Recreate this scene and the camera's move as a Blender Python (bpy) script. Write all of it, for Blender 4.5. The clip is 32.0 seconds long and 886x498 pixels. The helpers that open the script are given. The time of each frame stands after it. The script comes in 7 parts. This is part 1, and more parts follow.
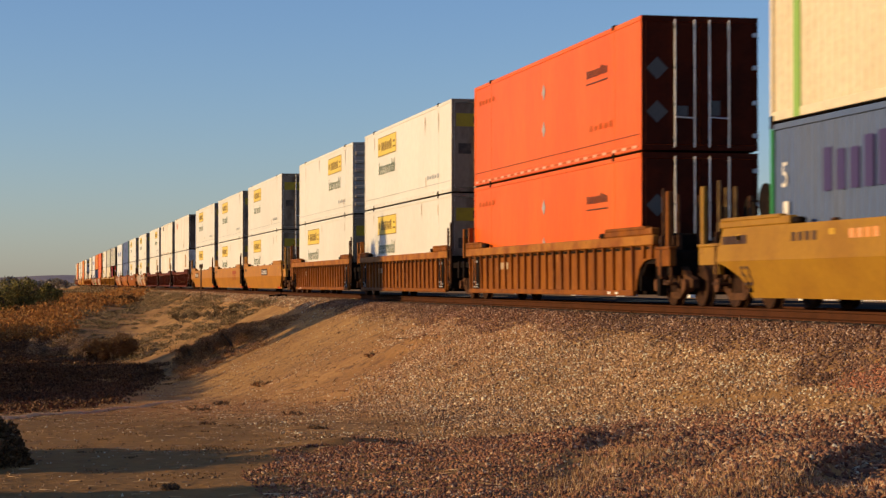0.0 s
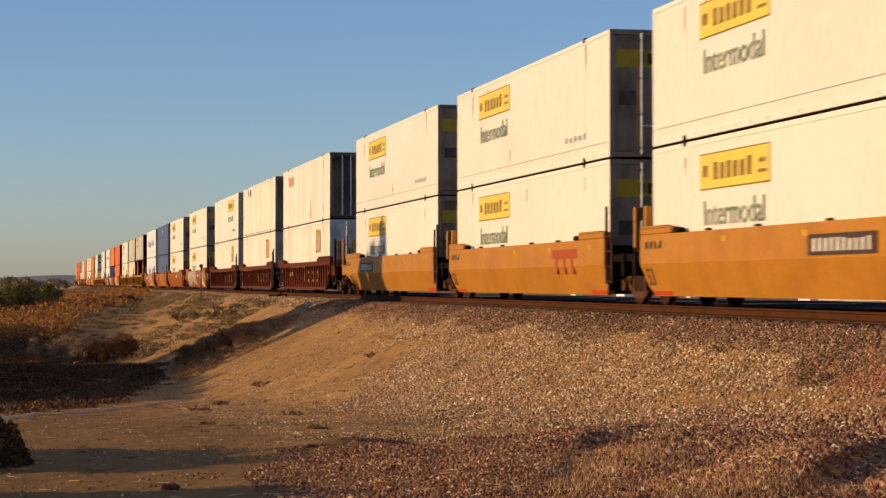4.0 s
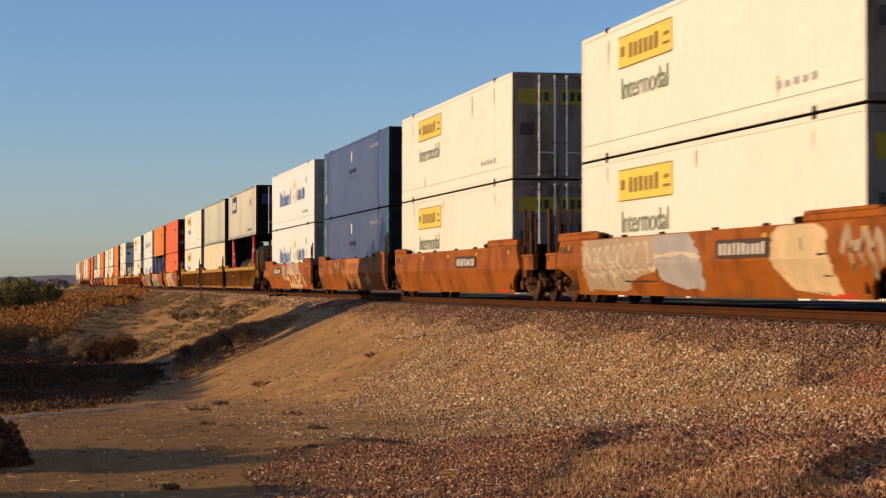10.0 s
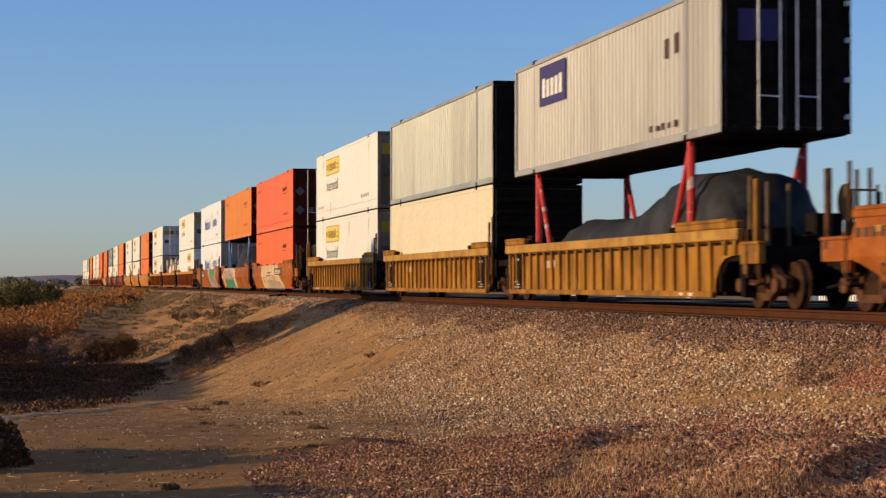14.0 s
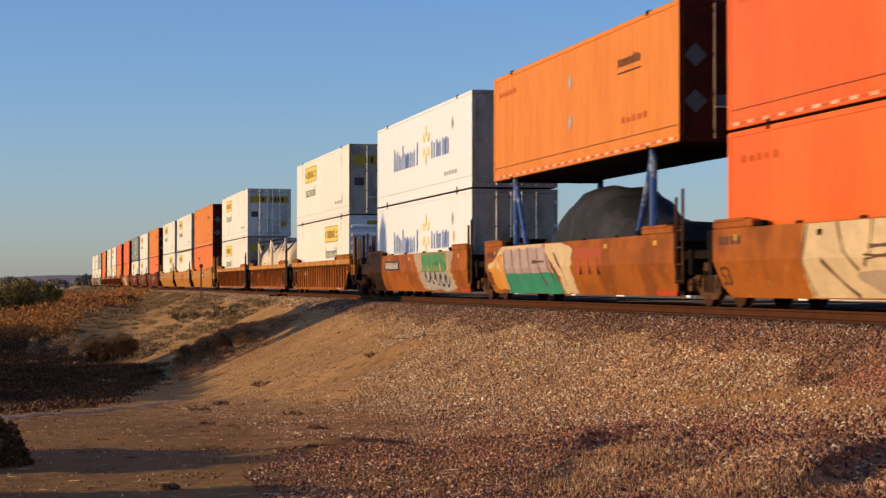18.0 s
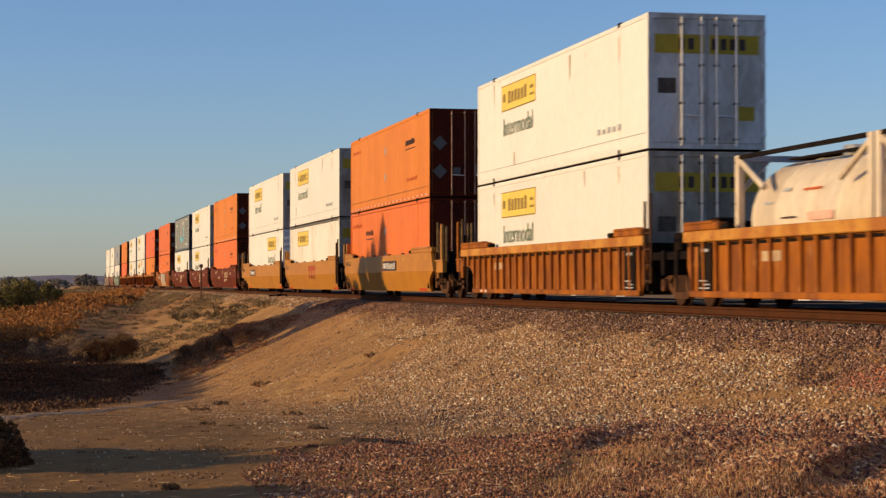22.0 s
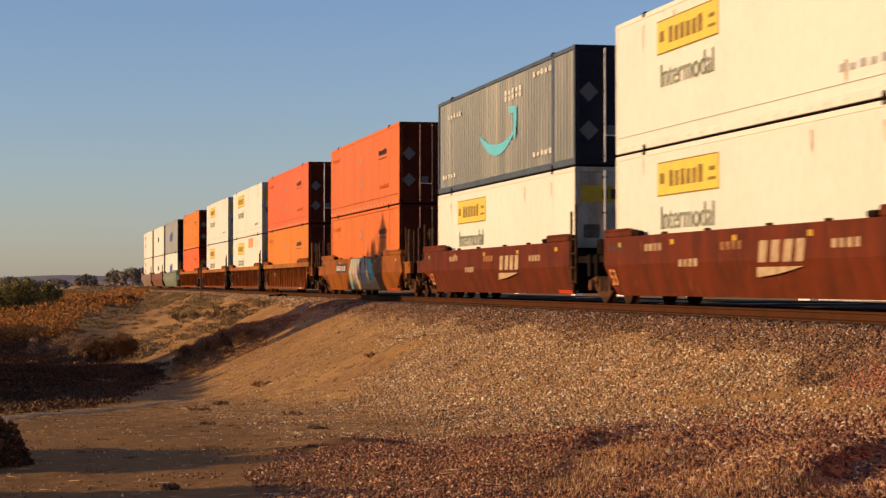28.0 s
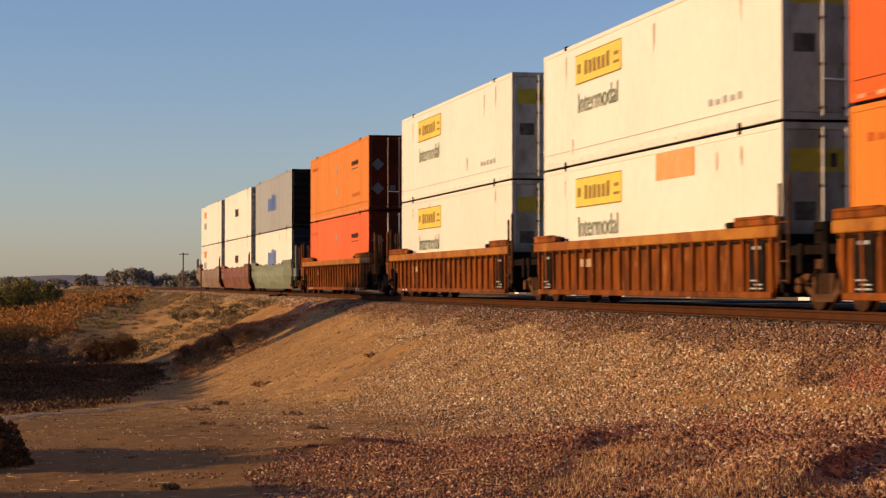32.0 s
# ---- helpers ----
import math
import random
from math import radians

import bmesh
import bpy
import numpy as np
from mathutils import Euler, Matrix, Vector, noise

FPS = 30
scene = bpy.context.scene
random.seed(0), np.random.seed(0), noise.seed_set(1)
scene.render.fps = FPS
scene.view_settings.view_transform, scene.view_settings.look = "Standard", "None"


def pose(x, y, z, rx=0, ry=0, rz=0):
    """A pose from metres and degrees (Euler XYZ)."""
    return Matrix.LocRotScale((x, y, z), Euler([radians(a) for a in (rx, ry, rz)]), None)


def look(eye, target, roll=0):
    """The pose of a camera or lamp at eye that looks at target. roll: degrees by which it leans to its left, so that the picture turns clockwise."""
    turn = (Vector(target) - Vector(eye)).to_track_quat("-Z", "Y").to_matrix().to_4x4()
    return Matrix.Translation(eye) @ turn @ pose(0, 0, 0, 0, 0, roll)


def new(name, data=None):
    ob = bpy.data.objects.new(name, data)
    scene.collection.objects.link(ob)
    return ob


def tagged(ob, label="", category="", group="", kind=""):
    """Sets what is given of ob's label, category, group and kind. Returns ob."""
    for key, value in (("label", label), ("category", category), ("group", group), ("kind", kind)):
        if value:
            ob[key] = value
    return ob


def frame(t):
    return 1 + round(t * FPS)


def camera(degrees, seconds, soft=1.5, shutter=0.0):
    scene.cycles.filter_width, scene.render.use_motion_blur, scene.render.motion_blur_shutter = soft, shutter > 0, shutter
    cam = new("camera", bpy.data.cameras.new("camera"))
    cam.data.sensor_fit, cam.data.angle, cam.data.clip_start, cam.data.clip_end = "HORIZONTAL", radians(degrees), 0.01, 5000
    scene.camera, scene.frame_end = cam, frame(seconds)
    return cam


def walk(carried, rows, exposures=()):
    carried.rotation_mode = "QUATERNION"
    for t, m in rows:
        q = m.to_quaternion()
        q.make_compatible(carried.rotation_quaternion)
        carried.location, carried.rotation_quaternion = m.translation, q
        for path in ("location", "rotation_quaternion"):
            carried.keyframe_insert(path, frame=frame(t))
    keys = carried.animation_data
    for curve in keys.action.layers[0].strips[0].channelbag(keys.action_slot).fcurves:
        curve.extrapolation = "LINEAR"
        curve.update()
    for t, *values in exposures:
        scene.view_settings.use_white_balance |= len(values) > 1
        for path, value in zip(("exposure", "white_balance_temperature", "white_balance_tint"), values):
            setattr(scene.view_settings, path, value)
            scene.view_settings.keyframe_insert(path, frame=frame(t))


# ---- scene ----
# X: to the right of the camera, square to the track. Y: along the track, away. Z: up from the rail head.
TRACK_X = 13.88
SPEED = 19.65
CURVE_Y, CURVE_R = 575.0, 1000.0

cam = camera(25.1, 32.0, soft=1.3, shutter=0.3)
EYE = pose(0, 0, 0.45, 91.0, 0, -11.68)
walk(cam, [(0.0, EYE), (32.0, EYE)],
     [(0, 0.0, 6500, 10), (6, 0.02, 6600, 10), (9, 0.01, 6430, 10), (12, 0.02, 5960, 10), (18, 0.03, 5880, 10), (21, 0.01, 6120, 10), (24.5, 0.0, 6750, 13), (28, 0.03, 7050, 16), (32, 0.02, 7100, 17)])

# ---- world and sun ----
SUN_ELEVATION, SUN_TURN = 12.5, 0.7      # the sun stands to the left of the track, a little forward
world = bpy.data.worlds.new("world")
scene.world = world
world.use_nodes = True
wn = world.node_tree
sky = wn.nodes.new("ShaderNodeTexSky")
sky.sky_type, sky.sun_disc = "NISHITA", False
sky.sun_elevation, sky.sun_rotation = radians(SUN_ELEVATION), radians(-90 + SUN_TURN)
sky.altitude, sky.air_density, sky.dust_density, sky.ozone_density = 200, 1.0, 0.4, 4.0
tint = wn.nodes.new("ShaderNodeMix")
tint.data_type, tint.blend_type = "RGBA", "MULTIPLY"
tint.inputs[0].default_value, tint.inputs[7].default_value = 1.0, (1.0, 0.937, 1.05, 1)
wn.links.new(sky.outputs[0], tint.inputs[6])
wn.links.new(tint.outputs[2], wn.nodes["Background"].inputs[0])
wn.nodes["Background"].inputs[1].default_value = 0.14
sun_data = bpy.data.lights.new("sun", "SUN")
sun_data.energy, sun_data.angle, sun_data.color = 4.6, radians(1.1), (1.0, 0.70, 0.345)
sun = new("sun", sun_data)
SUN_FROM = Vector((-math.cos(radians(SUN_TURN)), math.sin(radians(SUN_TURN)), math.tan(radians(SUN_ELEVATION))))
sun.matrix_world = look(SUN_FROM * 100, (0, 0, 0))


# ---- materials ----
def material(name, colour, rough=0.7, metal=0.0, second=None, scale=3.0, mix=0.5, bump=0.0, bump_scale=40.0, vary=0.0, spec=0.22, grain=0.26,
             edge=(0.45, 0.62), stretch=(1, 1, 1), third=None, third_scale=20.0, third_edge=(0.6, 0.7), flat=None):
    """A node material: base colour, a second colour in patches, a third in small spots, fine grain and bump."""
    m = bpy.data.materials.new(name)
    m.use_nodes = True
    n, l = m.node_tree.nodes, m.node_tree.links
    b = n["Principled BSDF"]
    b.inputs["Roughness"].default_value, b.inputs["Metallic"].default_value = rough, metal
    b.inputs["Specular IOR Level"].default_value = spec
    tc = n.new("ShaderNodeTexCoord")
    mp = n.new("ShaderNodeMapping")
    mp.inputs["Scale"].default_value = stretch
    l.new(tc.outputs["Object"], mp.inputs[0])
    info = n.new("ShaderNodeObjectInfo")
    shift = n.new("ShaderNodeVectorMath")
    shift.operation = "MULTIPLY"
    shift.inputs[1].default_value = (37.0, 53.0, 11.0)
    l.new(info.outputs["Random"], shift.inputs[0])
    l.new(shift.outputs[0], mp.inputs["Location"])

    def noise_at(size, detail=5.0):
        t = n.new("ShaderNodeTexNoise")
        t.inputs["Scale"].default_value, t.inputs["Detail"].default_value = size, detail
        t.inputs["Roughness"].default_value = 0.62
        l.new(mp.outputs[0], t.inputs["Vector"])
        return t.outputs["Fac"]

    def ramp(fac, lo, hi, top):
        r = n.new("ShaderNodeMapRange")
        r.inputs[1].default_value, r.inputs[2].default_value, r.inputs[4].default_value = lo, hi, top
        l.new(fac, r.inputs[0])
        return r.outputs[0]

    def blend(fac, a, c):
        x = n.new("ShaderNodeMix")
        x.data_type = "RGBA"
        l.new(fac, x.inputs[0])
        for sock, v in ((x.inputs[6], a), (x.inputs[7], c)):
            if isinstance(v, tuple):
                sock.default_value = (*v, 1)
            else:
                l.new(v, sock)
        return x.outputs[2]

    out = colour
    if second:
        out = blend(ramp(noise_at(scale), edge[0], edge[1], mix), out, second)
    if third:
        out = blend(ramp(noise_at(third_scale), third_edge[0], third_edge[1], 1.0), out, third)
    if flat:          # level ground off the sandy slope: darker soil with shade mixed in, ragged edge
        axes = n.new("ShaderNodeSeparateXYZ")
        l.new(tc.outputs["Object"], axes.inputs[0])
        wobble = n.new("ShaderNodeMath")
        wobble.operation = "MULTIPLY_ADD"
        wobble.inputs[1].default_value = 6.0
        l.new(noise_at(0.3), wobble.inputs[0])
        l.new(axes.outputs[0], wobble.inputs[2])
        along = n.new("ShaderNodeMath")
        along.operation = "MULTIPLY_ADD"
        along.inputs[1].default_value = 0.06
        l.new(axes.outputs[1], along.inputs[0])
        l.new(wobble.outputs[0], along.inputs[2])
        level_mask = ramp(along.outputs[0], 10.3, 7.0, 1.0)
        out = blend(level_mask, out, flat)
    hsv = n.new("ShaderNodeHueSaturation")
    if isinstance(out, tuple):
        hsv.inputs["Color"].default_value = (*out, 1)
    else:
        l.new(out, hsv.inputs["Color"])
    val = ramp(noise_at(scale * 9 + 2.0, 3.0), 0.25, 0.75, grain)
    add = n.new("ShaderNodeMath")
    add.inputs[1].default_value = 1.0 - grain / 2 - vary / 2
    l.new(val, add.inputs[0])
    if vary:
        ma = n.new("ShaderNodeMath")
        ma.operation = "MULTIPLY_ADD"
        ma.inputs[1].default_value = vary
        l.new(info.outputs["Random"], ma.inputs[0])
        l.new(add.outputs[0], ma.inputs[2])
        l.new(ma.outputs[0], hsv.inputs["Value"])
    else:
        l.new(add.outputs[0], hsv.inputs["Value"])
    l.new(hsv.outputs[0], b.inputs["Base Color"])
    if bump:
        bp = n.new("ShaderNodeBump")
        bp.inputs["Strength"].default_value, bp.inputs["Distance"].default_value = bump, 0.03
        l.new(noise_at(bump_scale, 4.0), bp.inputs["Height"])
        l.new(bp.outputs[0], b.inputs["Normal"])
    return m


RUST = (0.13, 0.045, 0.018)
M = {}
M["white"] = material("white_paint", (0.73, 0.69, 0.60), 0.45, second=(0.60, 0.54, 0.45), scale=0.5, mix=0.2, stretch=(1, 0.6, 0.5), third=(0.5, 0.36, 0.24), third_scale=2.2, third_edge=(0.70, 0.80), vary=0.08, grain=0.1)
M["bright_white"] = material("bright_white_paint", (0.77, 0.757, 0.735), 0.35, spec=0.35, second=(0.68, 0.65, 0.61), scale=0.5, mix=0.2, third=(0.6, 0.5, 0.4), third_scale=3.0, third_edge=(0.76, 0.84), grain=0.06)
M["dirty_white"] = material("dirty_white_paint", (0.74, 0.70, 0.61), 0.5, second=(0.54, 0.46, 0.36), scale=0.9, mix=0.4, stretch=(1, 1, 0.12), third=(0.4, 0.25, 0.14), third_scale=2.5, third_edge=(0.68, 0.8))
# end paints: besides grime, most hold the shade of the door ends
M["door_tan"] = material("dusty_shaded_tan_door_paint", (0.30, 0.215, 0.14), 0.8, spec=0.1, second=(0.13, 0.08, 0.047), scale=1.1, mix=0.8, stretch=(1, 1, 0.4))
M["door_mid"] = material("dusty_shaded_off_white_paint", (0.42, 0.35, 0.265), 0.7, spec=0.15, second=(0.2, 0.145, 0.09), scale=1.3, mix=0.75, stretch=(1, 1, 0.4))
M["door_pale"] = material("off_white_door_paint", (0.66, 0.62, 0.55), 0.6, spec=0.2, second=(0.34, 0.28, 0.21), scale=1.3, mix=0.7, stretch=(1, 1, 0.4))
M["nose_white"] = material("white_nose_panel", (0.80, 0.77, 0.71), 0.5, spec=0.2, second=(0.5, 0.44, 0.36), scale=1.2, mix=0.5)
M["nose_brown"] = material("grimy_shaded_brown_nose_paint", (0.19, 0.115, 0.07), 0.8, spec=0.08, second=(0.06, 0.034, 0.02), scale=0.9, mix=0.9, stretch=(1, 1, 0.6))
M["stain"] = material("thin_rust_stain", (0.50, 0.36, 0.235), 0.7, second=(0.66, 0.58, 0.46), scale=4, mix=0.9)
M["smudge"] = material("grimy_dark_smudge", (0.085, 0.065, 0.05), 0.85, spec=0.05, second=(0.16, 0.12, 0.085), scale=5, mix=0.8)
M["slate_rail"] = material("slate_blue_rail_paint", (0.075, 0.095, 0.12), 0.5, second=(0.04, 0.045, 0.05), scale=3, mix=0.6)
M["pad_red"] = material("red_pad_paint", (0.5, 0.045, 0.012), 0.6, second=(0.3, 0.05, 0.02), scale=5)
M["tape_white"] = material("worn_white_tape", (0.74, 0.45, 0.33), 0.5, second=(0.68, 0.2, 0.07), scale=3, mix=0.8)
# door end white, its grime and its shade in one colour
M["door_white"] = material("grimy_shaded_white_paint", (0.22, 0.165, 0.115), 0.85, spec=0.06, second=(0.10, 0.067, 0.042), scale=1.1, mix=0.7, stretch=(1, 1, 0.5))
M["orange"] = material("orange_paint", (0.68, 0.148, 0.007), 0.45, spec=0.2, second=(0.58, 0.11, 0.007), scale=0.8, mix=0.55, stretch=(1, 1, 0.15), vary=0.12, third=(0.45, 0.13, 0.05), third_scale=4.0, third_edge=(0.7, 0.8))
M["faded_orange"] = material("faded_brown_orange_paint", (0.62, 0.20, 0.028), 0.55, spec=0.12, second=(0.5, 0.15, 0.02), scale=0.8, mix=0.45, stretch=(1, 1, 0.15), third=(0.4, 0.13, 0.05), third_scale=4.0, third_edge=(0.7, 0.8))
M["rod_dull"] = material("dull_reddish_rod", (0.34, 0.2, 0.14), 0.6, second=(0.2, 0.1, 0.07), scale=4)
M["red"] = material("red_orange_paint", (0.72, 0.108, 0.006), 0.42, spec=0.15, second=(0.70, 0.135, 0.012), scale=0.5, mix=0.8, vary=0.06, stretch=(1, 1, 0.3))
# maroon of the red and orange doors, darkened for the shade they stand in
M["door_red"] = material("grimy_shaded_maroon_paint", (0.085, 0.014, 0.005), 0.85, spec=0.08, second=(0.042, 0.01, 0.005), scale=1.2, mix=0.7)
M["blue"] = material("blue_paint", (0.048, 0.066, 0.175), 0.38, spec=0.3, second=(0.085, 0.095, 0.18), scale=0.9, mix=0.7, stretch=(1, 1, 0.15))
# end paint of the blue containers with shade put into the colour
M["navy"] = material("shaded_navy_paint", (0.014, 0.014, 0.02), 0.8, spec=0.12, second=(0.024, 0.022, 0.028), scale=1.0)
M["pale_blue"] = material("faded_blue_paint", (0.08, 0.115, 0.21), 0.5, second=(0.11, 0.13, 0.18), scale=0.8, mix=0.6, stretch=(1, 1, 0.2))
M["gray"] = material("grey_paint", (0.35, 0.325, 0.28), 0.36, metal=0.1, spec=0.4, second=(0.25, 0.225, 0.185), scale=0.7, mix=0.7, stretch=(1, 1, 0.12))
M["green_gray"] = material("grey_green_paint", (0.34, 0.34, 0.285), 0.36, metal=0.1, spec=0.4, second=(0.2, 0.185, 0.155), scale=0.7, mix=0.7, stretch=(1, 1, 0.12))
M["cream"] = material("cream_paint", (0.68, 0.58, 0.39), 0.45, second=(0.6, 0.48, 0.3), scale=0.6, mix=0.4)
# pale upright streaks: the panels' sun sheen put into the second colour
M["slate"] = material("slate_grey_paint", (0.085, 0.092, 0.092), 0.36, metal=0.1, spec=0.4, second=(0.27, 0.255, 0.22), scale=1.3, mix=0.8, edge=(0.48, 0.72), stretch=(1, 1, 0.08))
# near-black steel; on floors, bulkheads, platforms and some doors it also holds shade
M["dark"] = material("dark_steel_and_shade", (0.009, 0.0065, 0.005), 0.85, spec=0.06, second=(0.022, 0.012, 0.008), scale=4, mix=0.7)
M["wheel"] = material("wheel_steel", (0.055, 0.024, 0.012), 0.75, spec=0.1, second=(0.02, 0.01, 0.006), scale=6, mix=0.8)
M["truck_frame"] = material("rusty_brown_cast_steel", (0.105, 0.047, 0.021), 0.8, spec=0.1, second=(0.04, 0.018, 0.009), scale=5, mix=0.85, bump=0.2)
M["bearing_cap"] = material("rusty_bearing_cap", (0.13, 0.055, 0.024), 0.75, spec=0.1, second=(0.05, 0.022, 0.011), scale=8)
M["grimy"] = material("grimy_brown_steel", (0.085, 0.036, 0.015), 0.75, spec=0.12, second=(0.025, 0.012, 0.008), scale=5, mix=0.9, vary=0.3)
M["khaki"] = material("khaki_steel", (0.17, 0.10, 0.035), 0.7, spec=0.2, second=(0.07, 0.04, 0.02), scale=5, mix=0.8)
M["rod"] = material("galvanised_rod", (0.74, 0.72, 0.68), 0.4, second=(0.5, 0.42, 0.34), scale=4, mix=0.5)
M["yellow"] = material("yellow_panel", (0.74, 0.53, 0.075), 0.5, second=(0.66, 0.46, 0.10), scale=2.0, mix=0.6)
M["dull_yellow"] = material("dull_yellow_reflector", (0.55, 0.32, 0.03), 0.6, second=(0.4, 0.2, 0.03), scale=4)
M["placard"] = material("ochre_placard", (0.46, 0.26, 0.07), 0.6, second=(0.36, 0.2, 0.07), scale=3)
M["ochre"] = material("ochre_print", (0.46, 0.31, 0.025), 0.6, second=(0.34, 0.22, 0.03), scale=4)
M["logo_ink"] = material("dark_olive_ink", (0.22, 0.14, 0.03), 0.6, second=(0.36, 0.25, 0.06), scale=7, mix=0.6)
M["green_print"] = material("grey_green_print", (0.17, 0.215, 0.14), 0.6, second=(0.36, 0.37, 0.29), scale=1.5, mix=0.7)
M["blue_print"] = material("blue_print", (0.09, 0.16, 0.46), 0.45, second=(0.2, 0.27, 0.5), scale=1.5, mix=0.5)
M["navy_print"] = material("navy_print", (0.05, 0.035, 0.11), 0.5)
M["spark"] = material("spark_yellow", (0.84, 0.64, 0.18), 0.45, second=(0.85, 0.72, 0.35), scale=1.5)
M["cyan_print"] = material("cyan_print", (0.10, 0.49, 0.62), 0.5, second=(0.2, 0.5, 0.58), scale=3)
M["black_print"] = material("black_print", (0.06, 0.03, 0.02), 0.6, second=(0.09, 0.06, 0.05), scale=3)
M["white_print"] = material("white_print", (0.72, 0.68, 0.6), 0.6, second=(0.5, 0.45, 0.38), scale=3)
M["red_print"] = material("red_print", (0.34, 0.06, 0.016), 0.6, second=(0.27, 0.07, 0.015), scale=3)
M["pink_print"] = material("faded_red_print", (0.7, 0.36, 0.25), 0.6, second=(0.7, 0.5, 0.38), scale=3)
M["orange_print"] = material("orange_print", (0.78, 0.30, 0.10), 0.6, second=(0.7, 0.4, 0.25), scale=3)
M["rust_print"] = material("faded_dark_orange_print", (0.48, 0.09, 0.01), 0.6)
# nose panel grey, darkened and warmed to imitate its shade
M["nose_gray"] = material("shaded_grey_nose_panel", (0.40, 0.33, 0.255), 0.7, spec=0.1, second=(0.3, 0.23, 0.17), scale=1.2, mix=0.6)
M["dull_print"] = material("dull_grey_print", (0.13, 0.115, 0.1), 0.8, spec=0.1)
M["faded_print"] = material("faded_tan_print", (0.34, 0.16, 0.06), 0.8, second=(0.2, 0.075, 0.03), scale=3, mix=0.9)
M["faded_cream"] = material("faded_cream_print", (0.46, 0.33, 0.19), 0.7, second=(0.3, 0.17, 0.09), scale=3, mix=0.8)
M["gray_print"] = material("grey_print", (0.36, 0.36, 0.36), 0.6)
M["green"] = material("green_paint", (0.03, 0.22, 0.07), 0.5)
M["lime"] = material("lime_paint", (0.25, 0.42, 0.08), 0.5)
M["rail"] = material("rail_rust", (0.07, 0.024, 0.009), 0.85, spec=0.1, second=(0.045, 0.017, 0.007), scale=2.0, mix=0.7, bump=0.2)
M["tie"] = material("tie_wood", (0.07, 0.05, 0.035), 0.9, second=(0.12, 0.09, 0.06), scale=5, mix=0.7, bump=0.4)
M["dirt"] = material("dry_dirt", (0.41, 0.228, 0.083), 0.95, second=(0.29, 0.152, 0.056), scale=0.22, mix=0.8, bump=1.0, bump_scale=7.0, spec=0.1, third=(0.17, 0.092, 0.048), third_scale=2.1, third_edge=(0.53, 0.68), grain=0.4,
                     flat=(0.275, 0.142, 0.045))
M["pale_dirt"] = material("pale_strip_dirt", (0.47, 0.31, 0.17), 0.95, second=(0.34, 0.2, 0.1), scale=1.2, mix=0.8, bump=0.6, bump_scale=8.0, spec=0.1)
M["rust_well"] = material("rust_brown_paint", (0.24, 0.078, 0.010), 0.7, spec=0.1, second=(0.15, 0.048, 0.012), scale=1.7, mix=0.95, edge=(0.40, 0.62), stretch=(1, 1, 0.35), bump=0.2, vary=0.22, third=(0.36, 0.17, 0.06), third_scale=4.0, third_edge=(0.6, 0.72))
M["amber_well"] = material("amber_rust_paint", (0.34, 0.105, 0.009), 0.7, spec=0.1, second=(0.17, 0.052, 0.012), scale=1.7, mix=0.95, edge=(0.40, 0.62), stretch=(1, 1, 0.35), bump=0.2, vary=0.22, third=(0.44, 0.21, 0.07), third_scale=4.0, third_edge=(0.6, 0.72))
M["russet_well"] = material("russet_paint", (0.235, 0.062, 0.006), 0.7, spec=0.1, second=(0.09, 0.025, 0.005), scale=1.7, mix=0.95, edge=(0.40, 0.62), stretch=(1, 1, 0.35), bump=0.2, vary=0.22, third=(0.38, 0.16, 0.05), third_scale=4.0, third_edge=(0.6, 0.72))
M["rust_smooth"] = material("faded_rust_orange_paint", (0.30, 0.086, 0.009), 0.6, spec=0.12, second=(0.17, 0.047, 0.008), scale=0.9, mix=0.9, third=(0.34, 0.17, 0.06), third_scale=2.2, third_edge=(0.62, 0.74), vary=0.15)
M["yellow_well"] = material("yellow_orange_paint", (0.42, 0.175, 0.018), 0.5, second=(0.33, 0.125, 0.017), scale=0.8, mix=0.6, third=RUST, third_scale=5, third_edge=(0.7, 0.78), vary=0.08)
M["pale_yellow_well"] = material("pale_yellow_paint", (0.33, 0.165, 0.014), 0.5, second=(0.25, 0.112, 0.012), scale=0.8, mix=0.6)
M["mustard_well"] = material("mustard_brown_paint", (0.33, 0.15, 0.016), 0.7, spec=0.1, second=(0.16, 0.07, 0.014), scale=1.7, mix=0.95, edge=(0.40, 0.62), stretch=(1, 1, 0.35), bump=0.2, vary=0.22, third=(0.42, 0.24, 0.06), third_scale=4.0, third_edge=(0.6, 0.72))
M["red_well"] = material("dark_red_paint", (0.125, 0.023, 0.006), 0.7, spec=0.12, second=(0.07, 0.016, 0.005), scale=1.7, mix=0.95, edge=(0.40, 0.62), stretch=(1, 1, 0.35), bump=0.2, vary=0.22, third=(0.19, 0.055, 0.02), third_scale=4.0, third_edge=(0.6, 0.72))
M["worn_red_well"] = material("worn_red_brown_paint", (0.15, 0.04, 0.02), 0.6, second=(0.2, 0.13, 0.09), scale=1.2, mix=0.8)
M["green_well"] = material("pale_green_worn_paint", (0.13, 0.17, 0.12), 0.6, second=(0.2, 0.16, 0.11), scale=1.0, mix=0.9)
M["taupe_well"] = material("taupe_worn_paint", (0.17, 0.11, 0.08), 0.6, second=(0.25, 0.17, 0.12), scale=1.0, mix=0.9)
M["tarp"] = material("dark_grey_tarp", (0.02, 0.019, 0.02), 0.75, spec=0.2, second=(0.045, 0.042, 0.044), scale=1.5, mix=0.8, bump=0.5, bump_scale=3.0)
M["frame_red"] = material("red_white_frame_paint", (0.48, 0.04, 0.035), 0.5, second=(0.6, 0.5, 0.45), scale=2.5, mix=0.8, edge=(0.58, 0.61))
